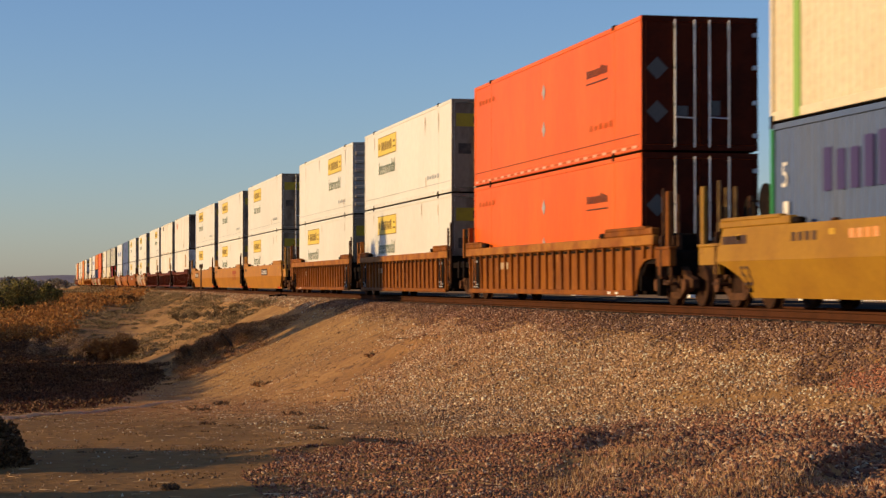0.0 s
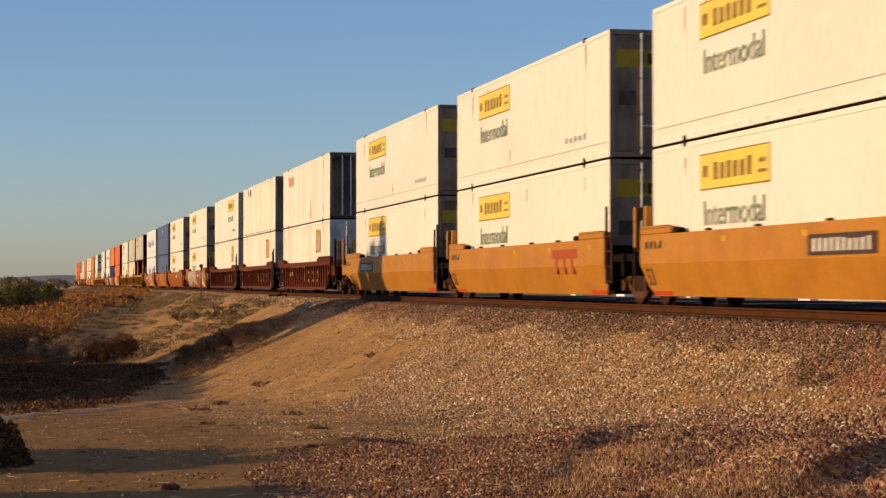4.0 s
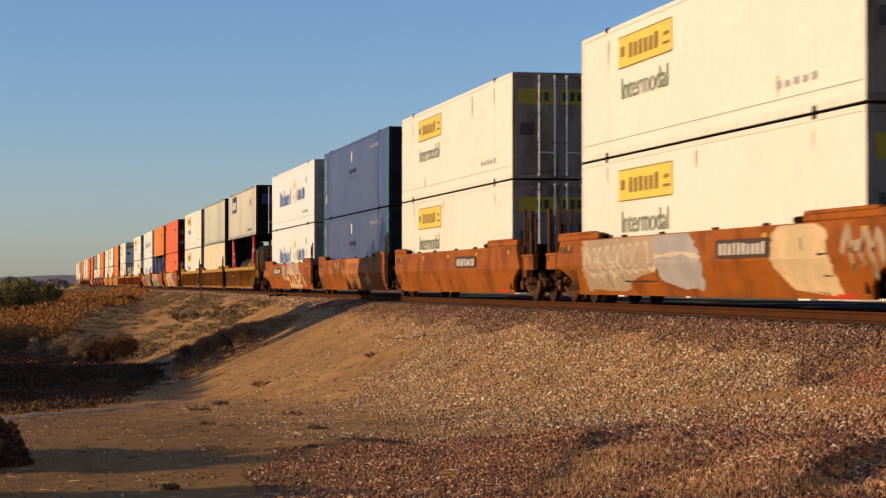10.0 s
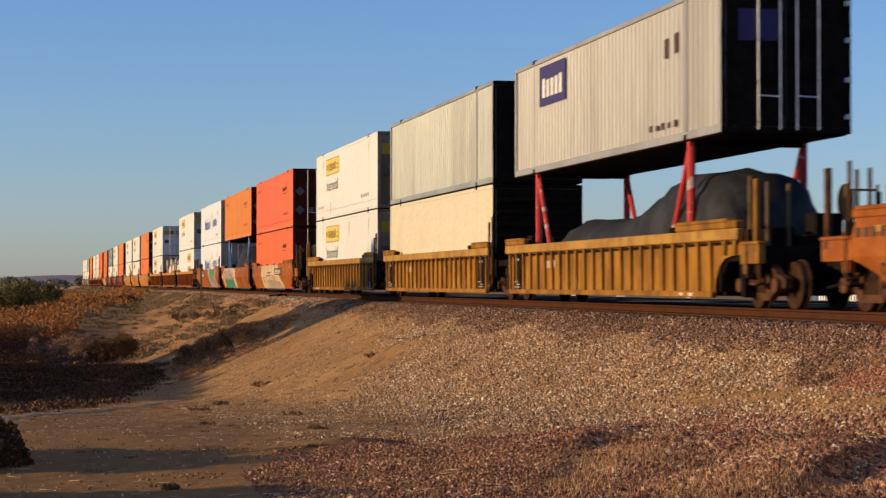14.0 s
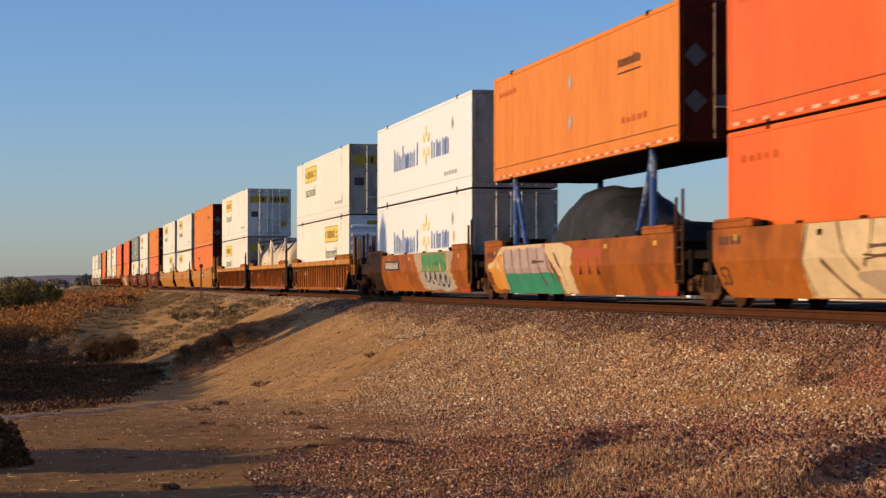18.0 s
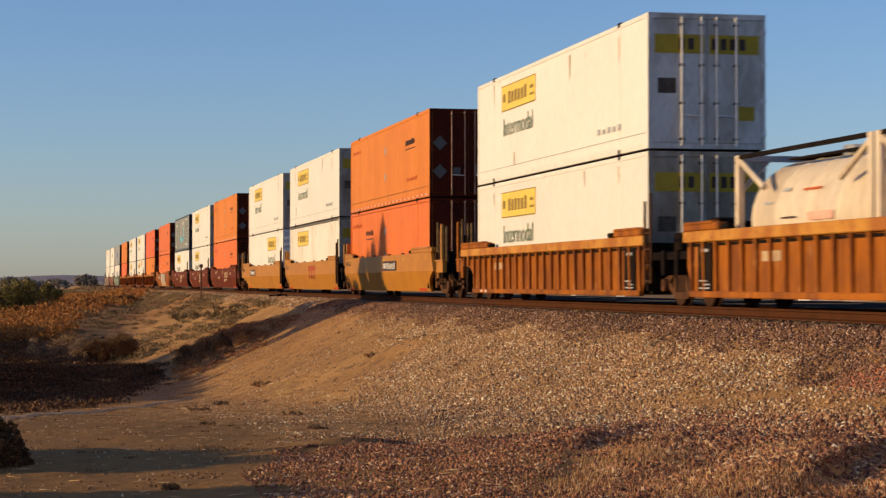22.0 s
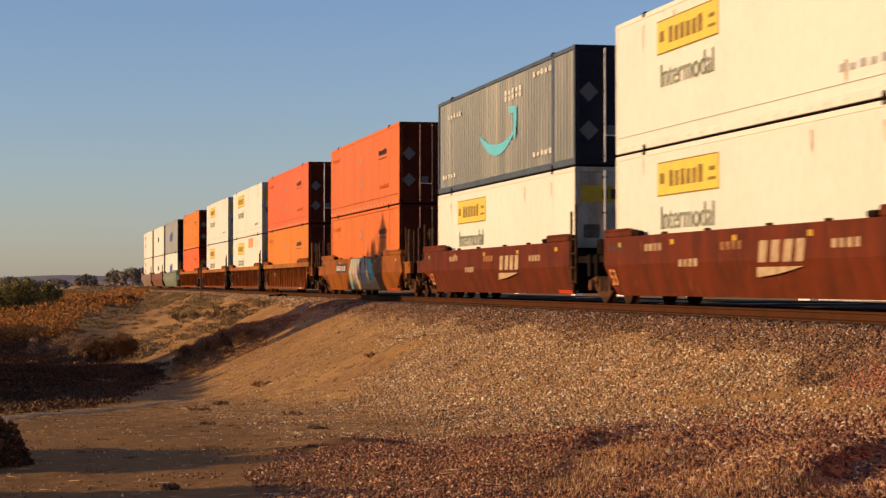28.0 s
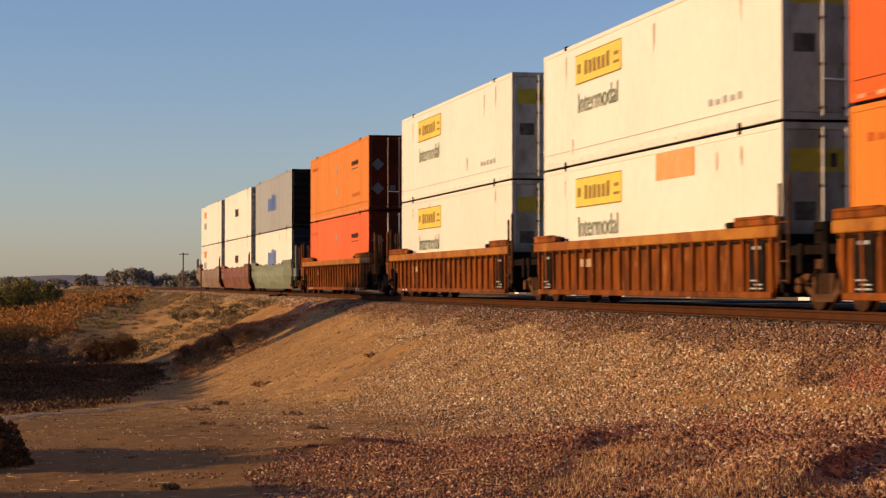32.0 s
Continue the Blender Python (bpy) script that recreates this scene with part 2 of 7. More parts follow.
M["frame_blue"] = material("blue_frame_paint", (0.04, 0.08, 0.25), 0.5, second=(0.3, 0.35, 0.42), scale=2.5, mix=0.7, edge=(0.52, 0.56))
M["tank"] = material("cream_tank_cladding", (0.68, 0.56, 0.40), 0.45, second=(0.5, 0.38, 0.25), scale=0.9, mix=0.7, stretch=(1, 1, 0.4))
# bluish grey of the shaded frame ends, put into the paint; manhole too
M["tank_end"] = material("shaded_tank_end_grey", (0.28, 0.29, 0.32), 0.4, second=(0.16, 0.16, 0.17), scale=2.0)
# chord paints: worn well paints lightened to look sunlit
M["amber_chord_lit"] = material("worn_lit_amber_edge_paint", (0.5, 0.23, 0.035), 0.6, spec=0.2, second=(0.33, 0.11, 0.016), scale=1.4, mix=0.95, edge=(0.42, 0.6), third=(0.16, 0.06, 0.02), third_scale=5.0, third_edge=(0.62, 0.7))
M["russet_chord_lit"] = material("worn_lit_russet_edge_paint", (0.37, 0.145, 0.02), 0.6, spec=0.15, second=(0.22, 0.065, 0.009), scale=1.4, mix=0.95, edge=(0.42, 0.6), third=(0.12, 0.045, 0.015), third_scale=5.0, third_edge=(0.62, 0.7))
M["mustard_chord_lit"] = material("worn_lit_mustard_edge_paint", (0.42, 0.23, 0.035), 0.6, spec=0.2, second=(0.27, 0.125, 0.02), scale=1.4, mix=0.9, edge=(0.42, 0.6), third=(0.14, 0.06, 0.02), third_scale=5.0, third_edge=(0.62, 0.7))
GRAFFITI = {"cream": (0.5, 0.36, 0.2), "silver": (0.46, 0.37, 0.27), "tan": (0.43, 0.245, 0.10), "teal": (0.035, 0.2, 0.12), "aqua": (0.17, 0.42, 0.38), "green": (0.05, 0.2, 0.08), "gray": (0.3, 0.27, 0.26), "gold": (0.5, 0.21, 0.03), "amber": (0.40, 0.155, 0.03), "brick": (0.31, 0.085, 0.025), "umber": (0.10, 0.05, 0.025), "mauve": (0.33, 0.24, 0.21), "dusty": (0.33, 0.235, 0.155),
            "black": (0.025, 0.02, 0.02), "lilac": (0.4, 0.33, 0.36), "red": (0.34, 0.06, 0.03), "olive": (0.13, 0.19, 0.06), "sage": (0.17, 0.21, 0.15)}
for key, rgb in GRAFFITI.items():
    M["spray_" + key] = material("spray_paint_" + key, rgb, 0.6, second=tuple(min(1, c * 1.3) for c in rgb), scale=1.5, mix=0.6)


def island_material(name, colours, rough=0.9, spec=0.2, low=0.55, high=1.25, big=None):
    """Pieces of one mesh, each with a colour of its own out of a row of colours."""
    m = bpy.data.materials.new(name)
    m.use_nodes = True
    n, l = m.node_tree.nodes, m.node_tree.links
    b = n["Principled BSDF"]
    b.inputs["Roughness"].default_value, b.inputs["Specular IOR Level"].default_value = rough, spec
    g = n.new("ShaderNodeNewGeometry")
    r = n.new("ShaderNodeValToRGB")
    r.color_ramp.interpolation = "CONSTANT"
    while len(r.color_ramp.elements) < len(colours):
        r.color_ramp.elements.new(0.5)
    for i, c in enumerate(colours):
        r.color_ramp.elements[i].position, r.color_ramp.elements[i].color = i / len(colours), (*c, 1)
    l.new(g.outputs["Random Per Island"], r.inputs[0])
    t = n.new("ShaderNodeTexNoise")
    t.inputs["Scale"].default_value = 0.8
    tc = n.new("ShaderNodeTexCoord")
    l.new(tc.outputs["Object"], t.inputs["Vector"])
    k = n.new("ShaderNodeMapRange")
    k.inputs[1].default_value, k.inputs[2].default_value, k.inputs[3].default_value, k.inputs[4].default_value = 0.3, 0.7, low, high
    l.new(t.outputs["Fac"], k.inputs[0])
    h = n.new("ShaderNodeHueSaturation")
    l.new(r.outputs[0], h.inputs["Color"])
    l.new(k.outputs[0], h.inputs["Value"])
    l.new(h.outputs[0], b.inputs["Base Color"])
    return m


M["gravel"] = island_material("ballast_stone", [(0.353, 0.206, 0.108), (0.468, 0.302, 0.167), (0.216, 0.123, 0.069), (0.606, 0.505, 0.333), (0.294, 0.17, 0.09), (0.41, 0.249, 0.132), (0.148, 0.084, 0.048), (0.374, 0.223, 0.119)], low=0.8, high=1.2)
M["red_gravel"] = island_material("reddish_stone", [(0.273, 0.119, 0.062), (0.351, 0.168, 0.087), (0.171, 0.07, 0.041), (0.479, 0.311, 0.186), (0.263, 0.118, 0.063), (0.119, 0.051, 0.033), (0.317, 0.151, 0.079), (0.212, 0.09, 0.051)], low=0.75, high=1.3)
M["dark_gravel"] = island_material("dark_ballast_stone", [(0.179, 0.096, 0.057), (0.247, 0.138, 0.087), (0.115, 0.058, 0.037), (0.431, 0.294, 0.207), (0.16, 0.083, 0.05), (0.217, 0.119, 0.07), (0.078, 0.041, 0.027), (0.198, 0.106, 0.06)], low=0.75, high=1.2)
M["red_patch"] = island_material("rust_red_stone", [(0.38, 0.14, 0.07), (0.3, 0.11, 0.06), (0.44, 0.22, 0.12), (0.18, 0.075, 0.045)], low=0.8, high=1.2)
M["straw"] = island_material("dry_straw", [(0.46, 0.25, 0.1), (0.54, 0.32, 0.14), (0.36, 0.18, 0.07), (0.62, 0.42, 0.23)])
M["rusty_scrub"] = island_material("rusty_dry_leaves", [(0.403, 0.165, 0.041), (0.48, 0.203, 0.049), (0.279, 0.112, 0.034), (0.419, 0.217, 0.061), (0.31, 0.15, 0.046)])
M["brown_scrub"] = island_material("brown_dry_leaves", [(0.15, 0.075, 0.03), (0.20, 0.105, 0.042), (0.10, 0.05, 0.022), (0.25, 0.14, 0.06)])
M["olive_leaf"] = island_material("olive_leaves", [(0.17, 0.145, 0.038), (0.25, 0.2, 0.05), (0.11, 0.1, 0.03), (0.32, 0.25, 0.075)])
# distance haze is mixed into these leaf colours
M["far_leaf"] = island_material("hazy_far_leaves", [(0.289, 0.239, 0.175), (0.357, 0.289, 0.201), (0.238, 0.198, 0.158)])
M["gray_scrub"] = island_material("grey_green_scrub_leaves", [(0.184, 0.134, 0.068), (0.253, 0.182, 0.097), (0.138, 0.106, 0.057), (0.345, 0.24, 0.129)])
M["slope_scrub"] = island_material("dusty_brown_twigs", [(0.312, 0.156, 0.066), (0.413, 0.216, 0.094), (0.213, 0.102, 0.044), (0.5, 0.288, 0.132)])
# dark weed colours that deepen the shade in the wash
M["shade_weeds"] = island_material("dark_shade_weeds", [(0.119, 0.061, 0.03), (0.17, 0.088, 0.042), (0.076, 0.04, 0.021), (0.221, 0.12, 0.06)])
# near-black colour that deepens the train's shade on the far ground
M["shade_sheet"] = material("dark_shade_sheet", (0.03, 0.027, 0.025), 1.0, second=(0.045, 0.04, 0.036), scale=0.6, spec=0.0)
M["tan_clump"] = island_material("tan_dry_grass", [(0.34, 0.2, 0.1), (0.42, 0.27, 0.15), (0.25, 0.14, 0.07), (0.48, 0.33, 0.2)])
M["bark"] = material("grey_brown_bark", (0.12, 0.08, 0.05), 0.9, second=(0.07, 0.045, 0.03), scale=6, bump=0.5)
# hill colour paled for the haze in front of it
M["hill"] = material("hazy_hill", (0.30, 0.255, 0.25), 1.0, second=(0.34, 0.28, 0.27), scale=0.004, spec=0.0)
M["post"] = material("weathered_post", (0.12, 0.075, 0.05), 0.85, second=(0.08, 0.05, 0.035), scale=6)
M["white_block"] = material("white_painted_concrete", (0.82, 0.8, 0.74), 0.7, second=(0.7, 0.66, 0.58), scale=5)


# ---- mesh helpers ----
def bm_box(bm, x0, x1, y0, y1, z0, z1):
    vs = [bm.verts.new(p) for p in ((x0, y0, z0), (x1, y0, z0), (x1, y1, z0), (x0, y1, z0), (x0, y0, z1), (x1, y0, z1), (x1, y1, z1), (x0, y1, z1))]
    for f in ((3, 2, 1, 0), (4, 5, 6, 7), (0, 1, 5, 4), (1, 2, 6, 5), (2, 3, 7, 6), (3, 0, 4, 7)):
        bm.faces.new([vs[i] for i in f])


def bm_done(bm, name, bevel=0.0):
    if bevel:
        bmesh.ops.bevel(bm, geom=bm.edges[:], offset=bevel, segments=1, affect="EDGES", clamp_overlap=True)
    bmesh.ops.recalc_face_normals(bm, faces=bm.faces[:])
    me = bpy.data.meshes.new(name)
    bm.to_mesh(me)
    bm.free()
    return me


def boxes(name, *rows, bevel=0.0):
    bm = bmesh.new()
    for r in rows:
        bm_box(bm, *r)
    return bm_done(bm, name, bevel)


def bm_rod(bm, a, b, r, n=6):
    a, b = Vector(a), Vector(b)
    d = (b - a).normalized()
    side = d.orthogonal().normalized()
    up = d.cross(side)
    rings = [[bm.verts.new(c + (side * math.cos(2 * math.pi * i / n) + up * math.sin(2 * math.pi * i / n)) * r) for i in range(n)] for c in (a, b)]
    for i in range(n):
        bm.faces.new((rings[0][i], rings[0][(i + 1) % n], rings[1][(i + 1) % n], rings[1][i]))
    bm.faces.new(rings[0][::-1])
    bm.faces.new(rings[1])


def rods(name, *rows, n=6):
    bm = bmesh.new()
    for a, b, r in rows:
        bm_rod(bm, a, b, r, n)
    return bm_done(bm, name)


def bm_plate(bm, pts, x, thick=0.01):
    """A flat shape in the plane of the camera's side: pts are (y, z)."""
    near = [bm.verts.new((x, y, z)) for y, z in pts]
    far = [bm.verts.new((x + thick, y, z)) for y, z in pts]
    bm.faces.new(near)
    bm.faces.new(far[::-1])
    for i in range(len(pts)):
        j = (i + 1) % len(pts)
        bm.faces.new((near[i], far[i], far[j], near[j]))


def plates(name, x, *shapes, thick=0.01):
    bm = bmesh.new()
    for pts in shapes:
        bm_plate(bm, pts, x, thick)
    return bm_done(bm, name)


def rect(y0, y1, z0, z1):
    return [(y0, z0), (y1, z0), (y1, z1), (y0, z1)]


def diamond(y, z, r, tall=1.0):
    return [(y - r, z), (y, z - r * tall), (y + r, z), (y, z + r * tall)]


def lathe_x(bm, profile, x_sign=1, n=20, centre=(0, 0, 0)):
    """Turns (x, r) about an axle along X."""
    cx, cy, cz = centre
    rings = [[bm.verts.new((cx + x * x_sign, cy + r * math.cos(2 * math.pi * i / n), cz + r * math.sin(2 * math.pi * i / n))) for i in range(n)] for x, r in profile]
    for r0, r1 in zip(rings, rings[1:]):
        for i in range(n):
            bm.faces.new((r0[i], r0[(i + 1) % n], r1[(i + 1) % n], r1[i]))
    bm.faces.new(rings[0])
    bm.faces.new(rings[-1])


def fast_mesh(name, co, faces):
    """A triangle mesh from arrays."""
    me = bpy.data.meshes.new(name)
    co, faces = np.asarray(co, np.float32).reshape(-1, 3), np.asarray(faces, np.int32).reshape(-1, 3)
    me.vertices.add(len(co))
    me.vertices.foreach_set("co", co.ravel())
    me.loops.add(faces.size)
    me.loops.foreach_set("vertex_index", faces.ravel())
    me.polygons.add(len(faces))
    me.polygons.foreach_set("loop_start", np.arange(0, faces.size, 3, dtype=np.int32))
    me.update(calc_edges=True)
    return me


def word(text, size, stretch=1.0):
    """A word that faces the camera's side, from its left end."""
    cu = bpy.data.curves.new(text, "FONT")
    cu.body, cu.size, cu.extrude = text, size, 0.002
    ob = bpy.data.objects.new(text, cu)
    scene.collection.objects.link(ob)
    me = bpy.data.meshes.new_from_object(ob.evaluated_get(bpy.context.evaluated_depsgraph_get()))
    bpy.data.objects.remove(ob)
    me.transform(Matrix(((0, 0, -1, 0), (-stretch, 0, 0, 0), (0, 1, 0, 0), (0, 0, 0, 1))))
    me.name = "lettering"
    return me


MESHES = {}


def part(name, me, mat, parent, at=(0, 0, 0), label="", turn=0.0):
    """Links a mesh as one object under a thing or under a part. One mesh data per shape and material."""
    mat = M[mat] if isinstance(mat, str) else mat
    key = (me.name, mat.name)
    if key not in MESHES:
        d = me.copy() if me.materials else me
        d.materials.clear()
        d.materials.append(mat)
        MESHES[key] = d
    ob = new(name, MESHES[key])
    ob.parent, ob.location = parent, at
    if turn:
        ob.rotation_euler = (0, 0, turn)
    if label:
        ob["label"] = label
    if any(k in name for k in ("lettering", "reflective_tape", "bars", "graffiti", "bracket", "notice", "strip")):
        ob["kind"] = "stuff"
    return ob


# ---- ground ----
def toe(v):
    """The level of the low ground beside the embankment, along the track."""
    return np.interp(v, [-60, 5, 15, 21, 35, 44, 60, 80, 110, 140, 200, 400], [-1.2, -1.1, -1.25, -1.45, -1.95, -2.4, -3.1, -3.45, -3.3, -2.2, -1.4, -1.2])


def height(x, y):
    """The ground's level at x, y (arrays)."""
    u = TRACK_X - x
    a = np.clip((y - CURVE_Y) / CURVE_R, 0, 1)
    u = np.where(y > CURVE_Y, TRACK_X + CURVE_R * (1 - np.cos(a)) - x, u)
    low = toe(y)
    au = np.abs(u)
    bank = np.interp(au, [0, 1.9, 2.6], [-0.21, -0.23, -0.42])
    bank = np.where(au > 2.6, -0.42 - (au - 2.6) / 2.15, bank)
    bank = np.where(u < -2.6, np.maximum(bank, -0.75), bank)
    low = np.where(u < 0, -0.9, low)
    k = 0.35
    z = np.where(au < 2.6, bank, np.maximum(bank, low) + k * np.exp(-np.abs(bank - low) / k) * 0.5)
    z = z + 0.22 * np.exp(-((x - 6.6) / 2.6) ** 2 - ((y - 20.5) / 3.6) ** 2)          # the heap of reddish stones
    z = z + 0.10 * np.exp(-((x - 3.6) / 0.9) ** 2 - ((y - 23.0) / 1.6) ** 2)
    for x0, y0, k, h, mid, span in ((5.9, 20.9, 0.39, 0.06, 20.6, 5.0), (6.5, 16.0, 0.62, 0.14, 17.2, 2.0), (3.6, 22.85, 0.82, 0.06, 22.85, 1.1), (9.7, 50.8, -0.6, 0.17, 50.8, 0.9)):       # ledges across the stones
        d = x - x0 - (y - y0) * k
        z = z + h * np.where(d < 0, np.exp(-(d / 0.9) ** 2), np.exp(-(d / 0.13) ** 2)) * np.exp(-((y - mid) / span) ** 4)
    z = z + 0.9 * np.exp(-((x - 4.0) / 5.0) ** 2 - ((y - 150) / 28) ** 2)             # the scrubby rise
    heap = np.exp(-((x - 6.6) / 2.6) ** 4 - ((y - 20.0) / 6.0) ** 4)
    z = z + 0.035 * heap * (np.sin(2.3 * x + 1.1 * np.sin(0.9 * y)) * np.cos(1.1 * y + 1.5 * np.sin(1.4 * x)) + 0.5 * np.sin(4.1 * x - 1.9 * y))
    z = z + 0.14 * np.exp(-((x - 9.7) / 0.6) ** 2 - ((y - 51.6) / 1.2) ** 2)
    return z


def axis_steps(*runs):
    out = []
    for a, b, step in runs:
        out += list(np.arange(a, b, step))
    return np.array(out + [runs[-1][1]])


def ground_noise(x, y):
    r = np.zeros_like(x)
    for i, (f, amp) in enumerate(((0.35, 0.035), (0.9, 0.018), (2.3, 0.014), (5.1, 0.01))):
        r += amp * (np.sin(f * x * 1.3 + 1.7 * i + 1.9 * np.sin(f * y * 0.7 + i)) * np.cos(f * y * 1.1 - i + 1.3 * np.sin(f * x + 2 * i)))
    return r


def surface(x, y):
    """The ground's level with its small unevenness."""
    x, y = np.asarray(x, float), np.asarray(y, float)
    off = np.abs(np.where(y > CURVE_Y, 99, TRACK_X - x))
    return height(x, y) + ground_noise(x, y) * np.clip((off - 2.2) / 2, 0, 1)


def grid_mesh(name, xs, ys):
    gx, gy = np.meshgrid(xs, ys)
    co = np.stack([gx, gy, surface(gx, gy)], -1).reshape(-1, 3)
    nx, ny = len(xs), len(ys)
    i = (np.arange(ny - 1)[:, None] * nx + np.arange(nx - 1)[None]).reshape(-1)
    me = fast_mesh(name, co, np.concatenate([np.stack([i, i + 1, i + 1 + nx], -1), np.stack([i, i + 1 + nx, i + nx], -1)]))
    me.shade_smooth()
    return me


ground_me = grid_mesh("ground", axis_steps((-4000, -400, 400), (-400, -60, 34), (-60, -10, 2.5), (-10, 16, 0.2), (16, 30, 1.4), (30, 100, 10), (100, 500, 80), (500, 4000, 500)),
                      axis_steps((-900, -40, 40), (-40, 6, 4), (6, 60, 0.2), (60, 110, 0.5), (110, 200, 2), (200, 700, 12), (700, 4900, 150)))
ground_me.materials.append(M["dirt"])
ground = tagged(new("ground", ground_me), "dry brown desert dirt with a raised railway embankment", "ground", kind="structure")


# a pale strip of dirt across the low ground
way = [(-6.0, 31.4), (-3.0, 34.4), (-0.5, 38.7), (1.1, 45.6), (2.35, 51.6), (3.6, 57.0), (4.7, 61.0)]
way = [(float(np.interp(k / 6, range(len(way)), [p[0] for p in way])), float(np.interp(k / 6, range(len(way)), [p[1] for p in way]))) for k in range(6 * len(way) - 5)]
co, fc = [], []
for i, (px, py) in enumerate(way):
    w = 0.42 - 0.005 * i
    for k in (-1, 0, 1):
        co.append((px + k * w * 0.5, py - k * w * 0.9, float(surface(px + k * w * 0.5, py - k * w * 0.9)) + (0.055 if k == 0 else -0.03)))
    if i:
        a, b = 3 * (i - 1), 3 * i
        for k in (0, 1):
            fc += [(a + k, a + k + 1, b + k + 1), (a + k, b + k + 1, b + k)]
me = fast_mesh("path", co, fc)
me.materials.append(M["pale_dirt"])
tagged(new("path", me), "pale dirt strip across the low ground", "path", kind="structure")

# a dark sheet added on the plain beyond the track for the train's shade
me = grid_mesh("road", axis_steps((19.5, 46.0, 2.65)), axis_steps((0, 60, 5), (60, 560, 25)))
me.transform(Matrix.Translation((0, 0, 0.02)))
me.materials.append(M["shade_sheet"])
tagged(new("road", me), "dark sheet added for the train's shade beyond the track", "road", kind="structure")

# ---- track ----
def track_point(y):
    """The place and turn on the track, y metres along it."""
    if y <= CURVE_Y:
        return TRACK_X, y, 0.0
    a = (y - CURVE_Y) / CURVE_R
    return TRACK_X + CURVE_R * (1 - math.cos(a)), CURVE_Y + CURVE_R * math.sin(a), -a


def rail_mesh(name, profile, offset):
    stations = [-640, -40] + list(range(0, 575, 25)) + list(range(575, 900, 12))
    bm = bmesh.new()
    rings = []
    for y in stations:
        x0, y0, a = track_point(y)
        rings.append([bm.verts.new((x0 + (offset + dx) * math.cos(a), y0 + (offset + dx) * math.sin(a), z)) for dx, z in profile])
    n = len(profile)
    for r0, r1 in zip(rings, rings[1:]):
        for i in range(n):
            bm.faces.new((r0[i], r0[(i + 1) % n], r1[(i + 1) % n], r1[i]))
    return bm_done(bm, name)


RAIL = [(-0.075, -0.20), (0.075, -0.20), (0.075, -0.165), (0.012, -0.14), (0.012, -0.05), (0.037, -0.035), (0.037, -0.004), (0.03, 0.0),
        (-0.03, 0.0), (-0.037, -0.004), (-0.037, -0.035), (-0.012, -0.05), (-0.012, -0.14), (-0.075, -0.165)]
for side in (-0.755, 0.755):
    me = rail_mesh("rail", RAIL, side)
    me.materials.append(M["rail"])
    tagged(new("rail", me), "rusty steel rail on wooden ties", "rail", group="rails", kind="structure")

# ---- train: shapes ----
TRAIN = []          # things and the times at which their middles pass
L53, L40, WIDE = 8.075, 6.095, 1.295


def corrugated(name, half, pitch=0.29, deep=0.038, z0=0.17, z1=2.75):
    bm = bmesh.new()
    ys, xs = [], []
    y = -half
    while y < half - pitch:
        ys += [y, y + pitch * 0.36, y + pitch * 0.5, y + pitch * 0.86]
        xs += [0, 0, deep, deep]
        y += pitch
    low = [bm.verts.new((x, y, z0)) for x, y in zip(xs, ys)]
    high = [bm.verts.new((x, y, z1)) for x, y in zip(xs, ys)]
    for i in range(len(ys) - 1):
        bm.faces.new((low[i + 1], low[i], high[i], high[i + 1]))
    return bm_done(bm, name)


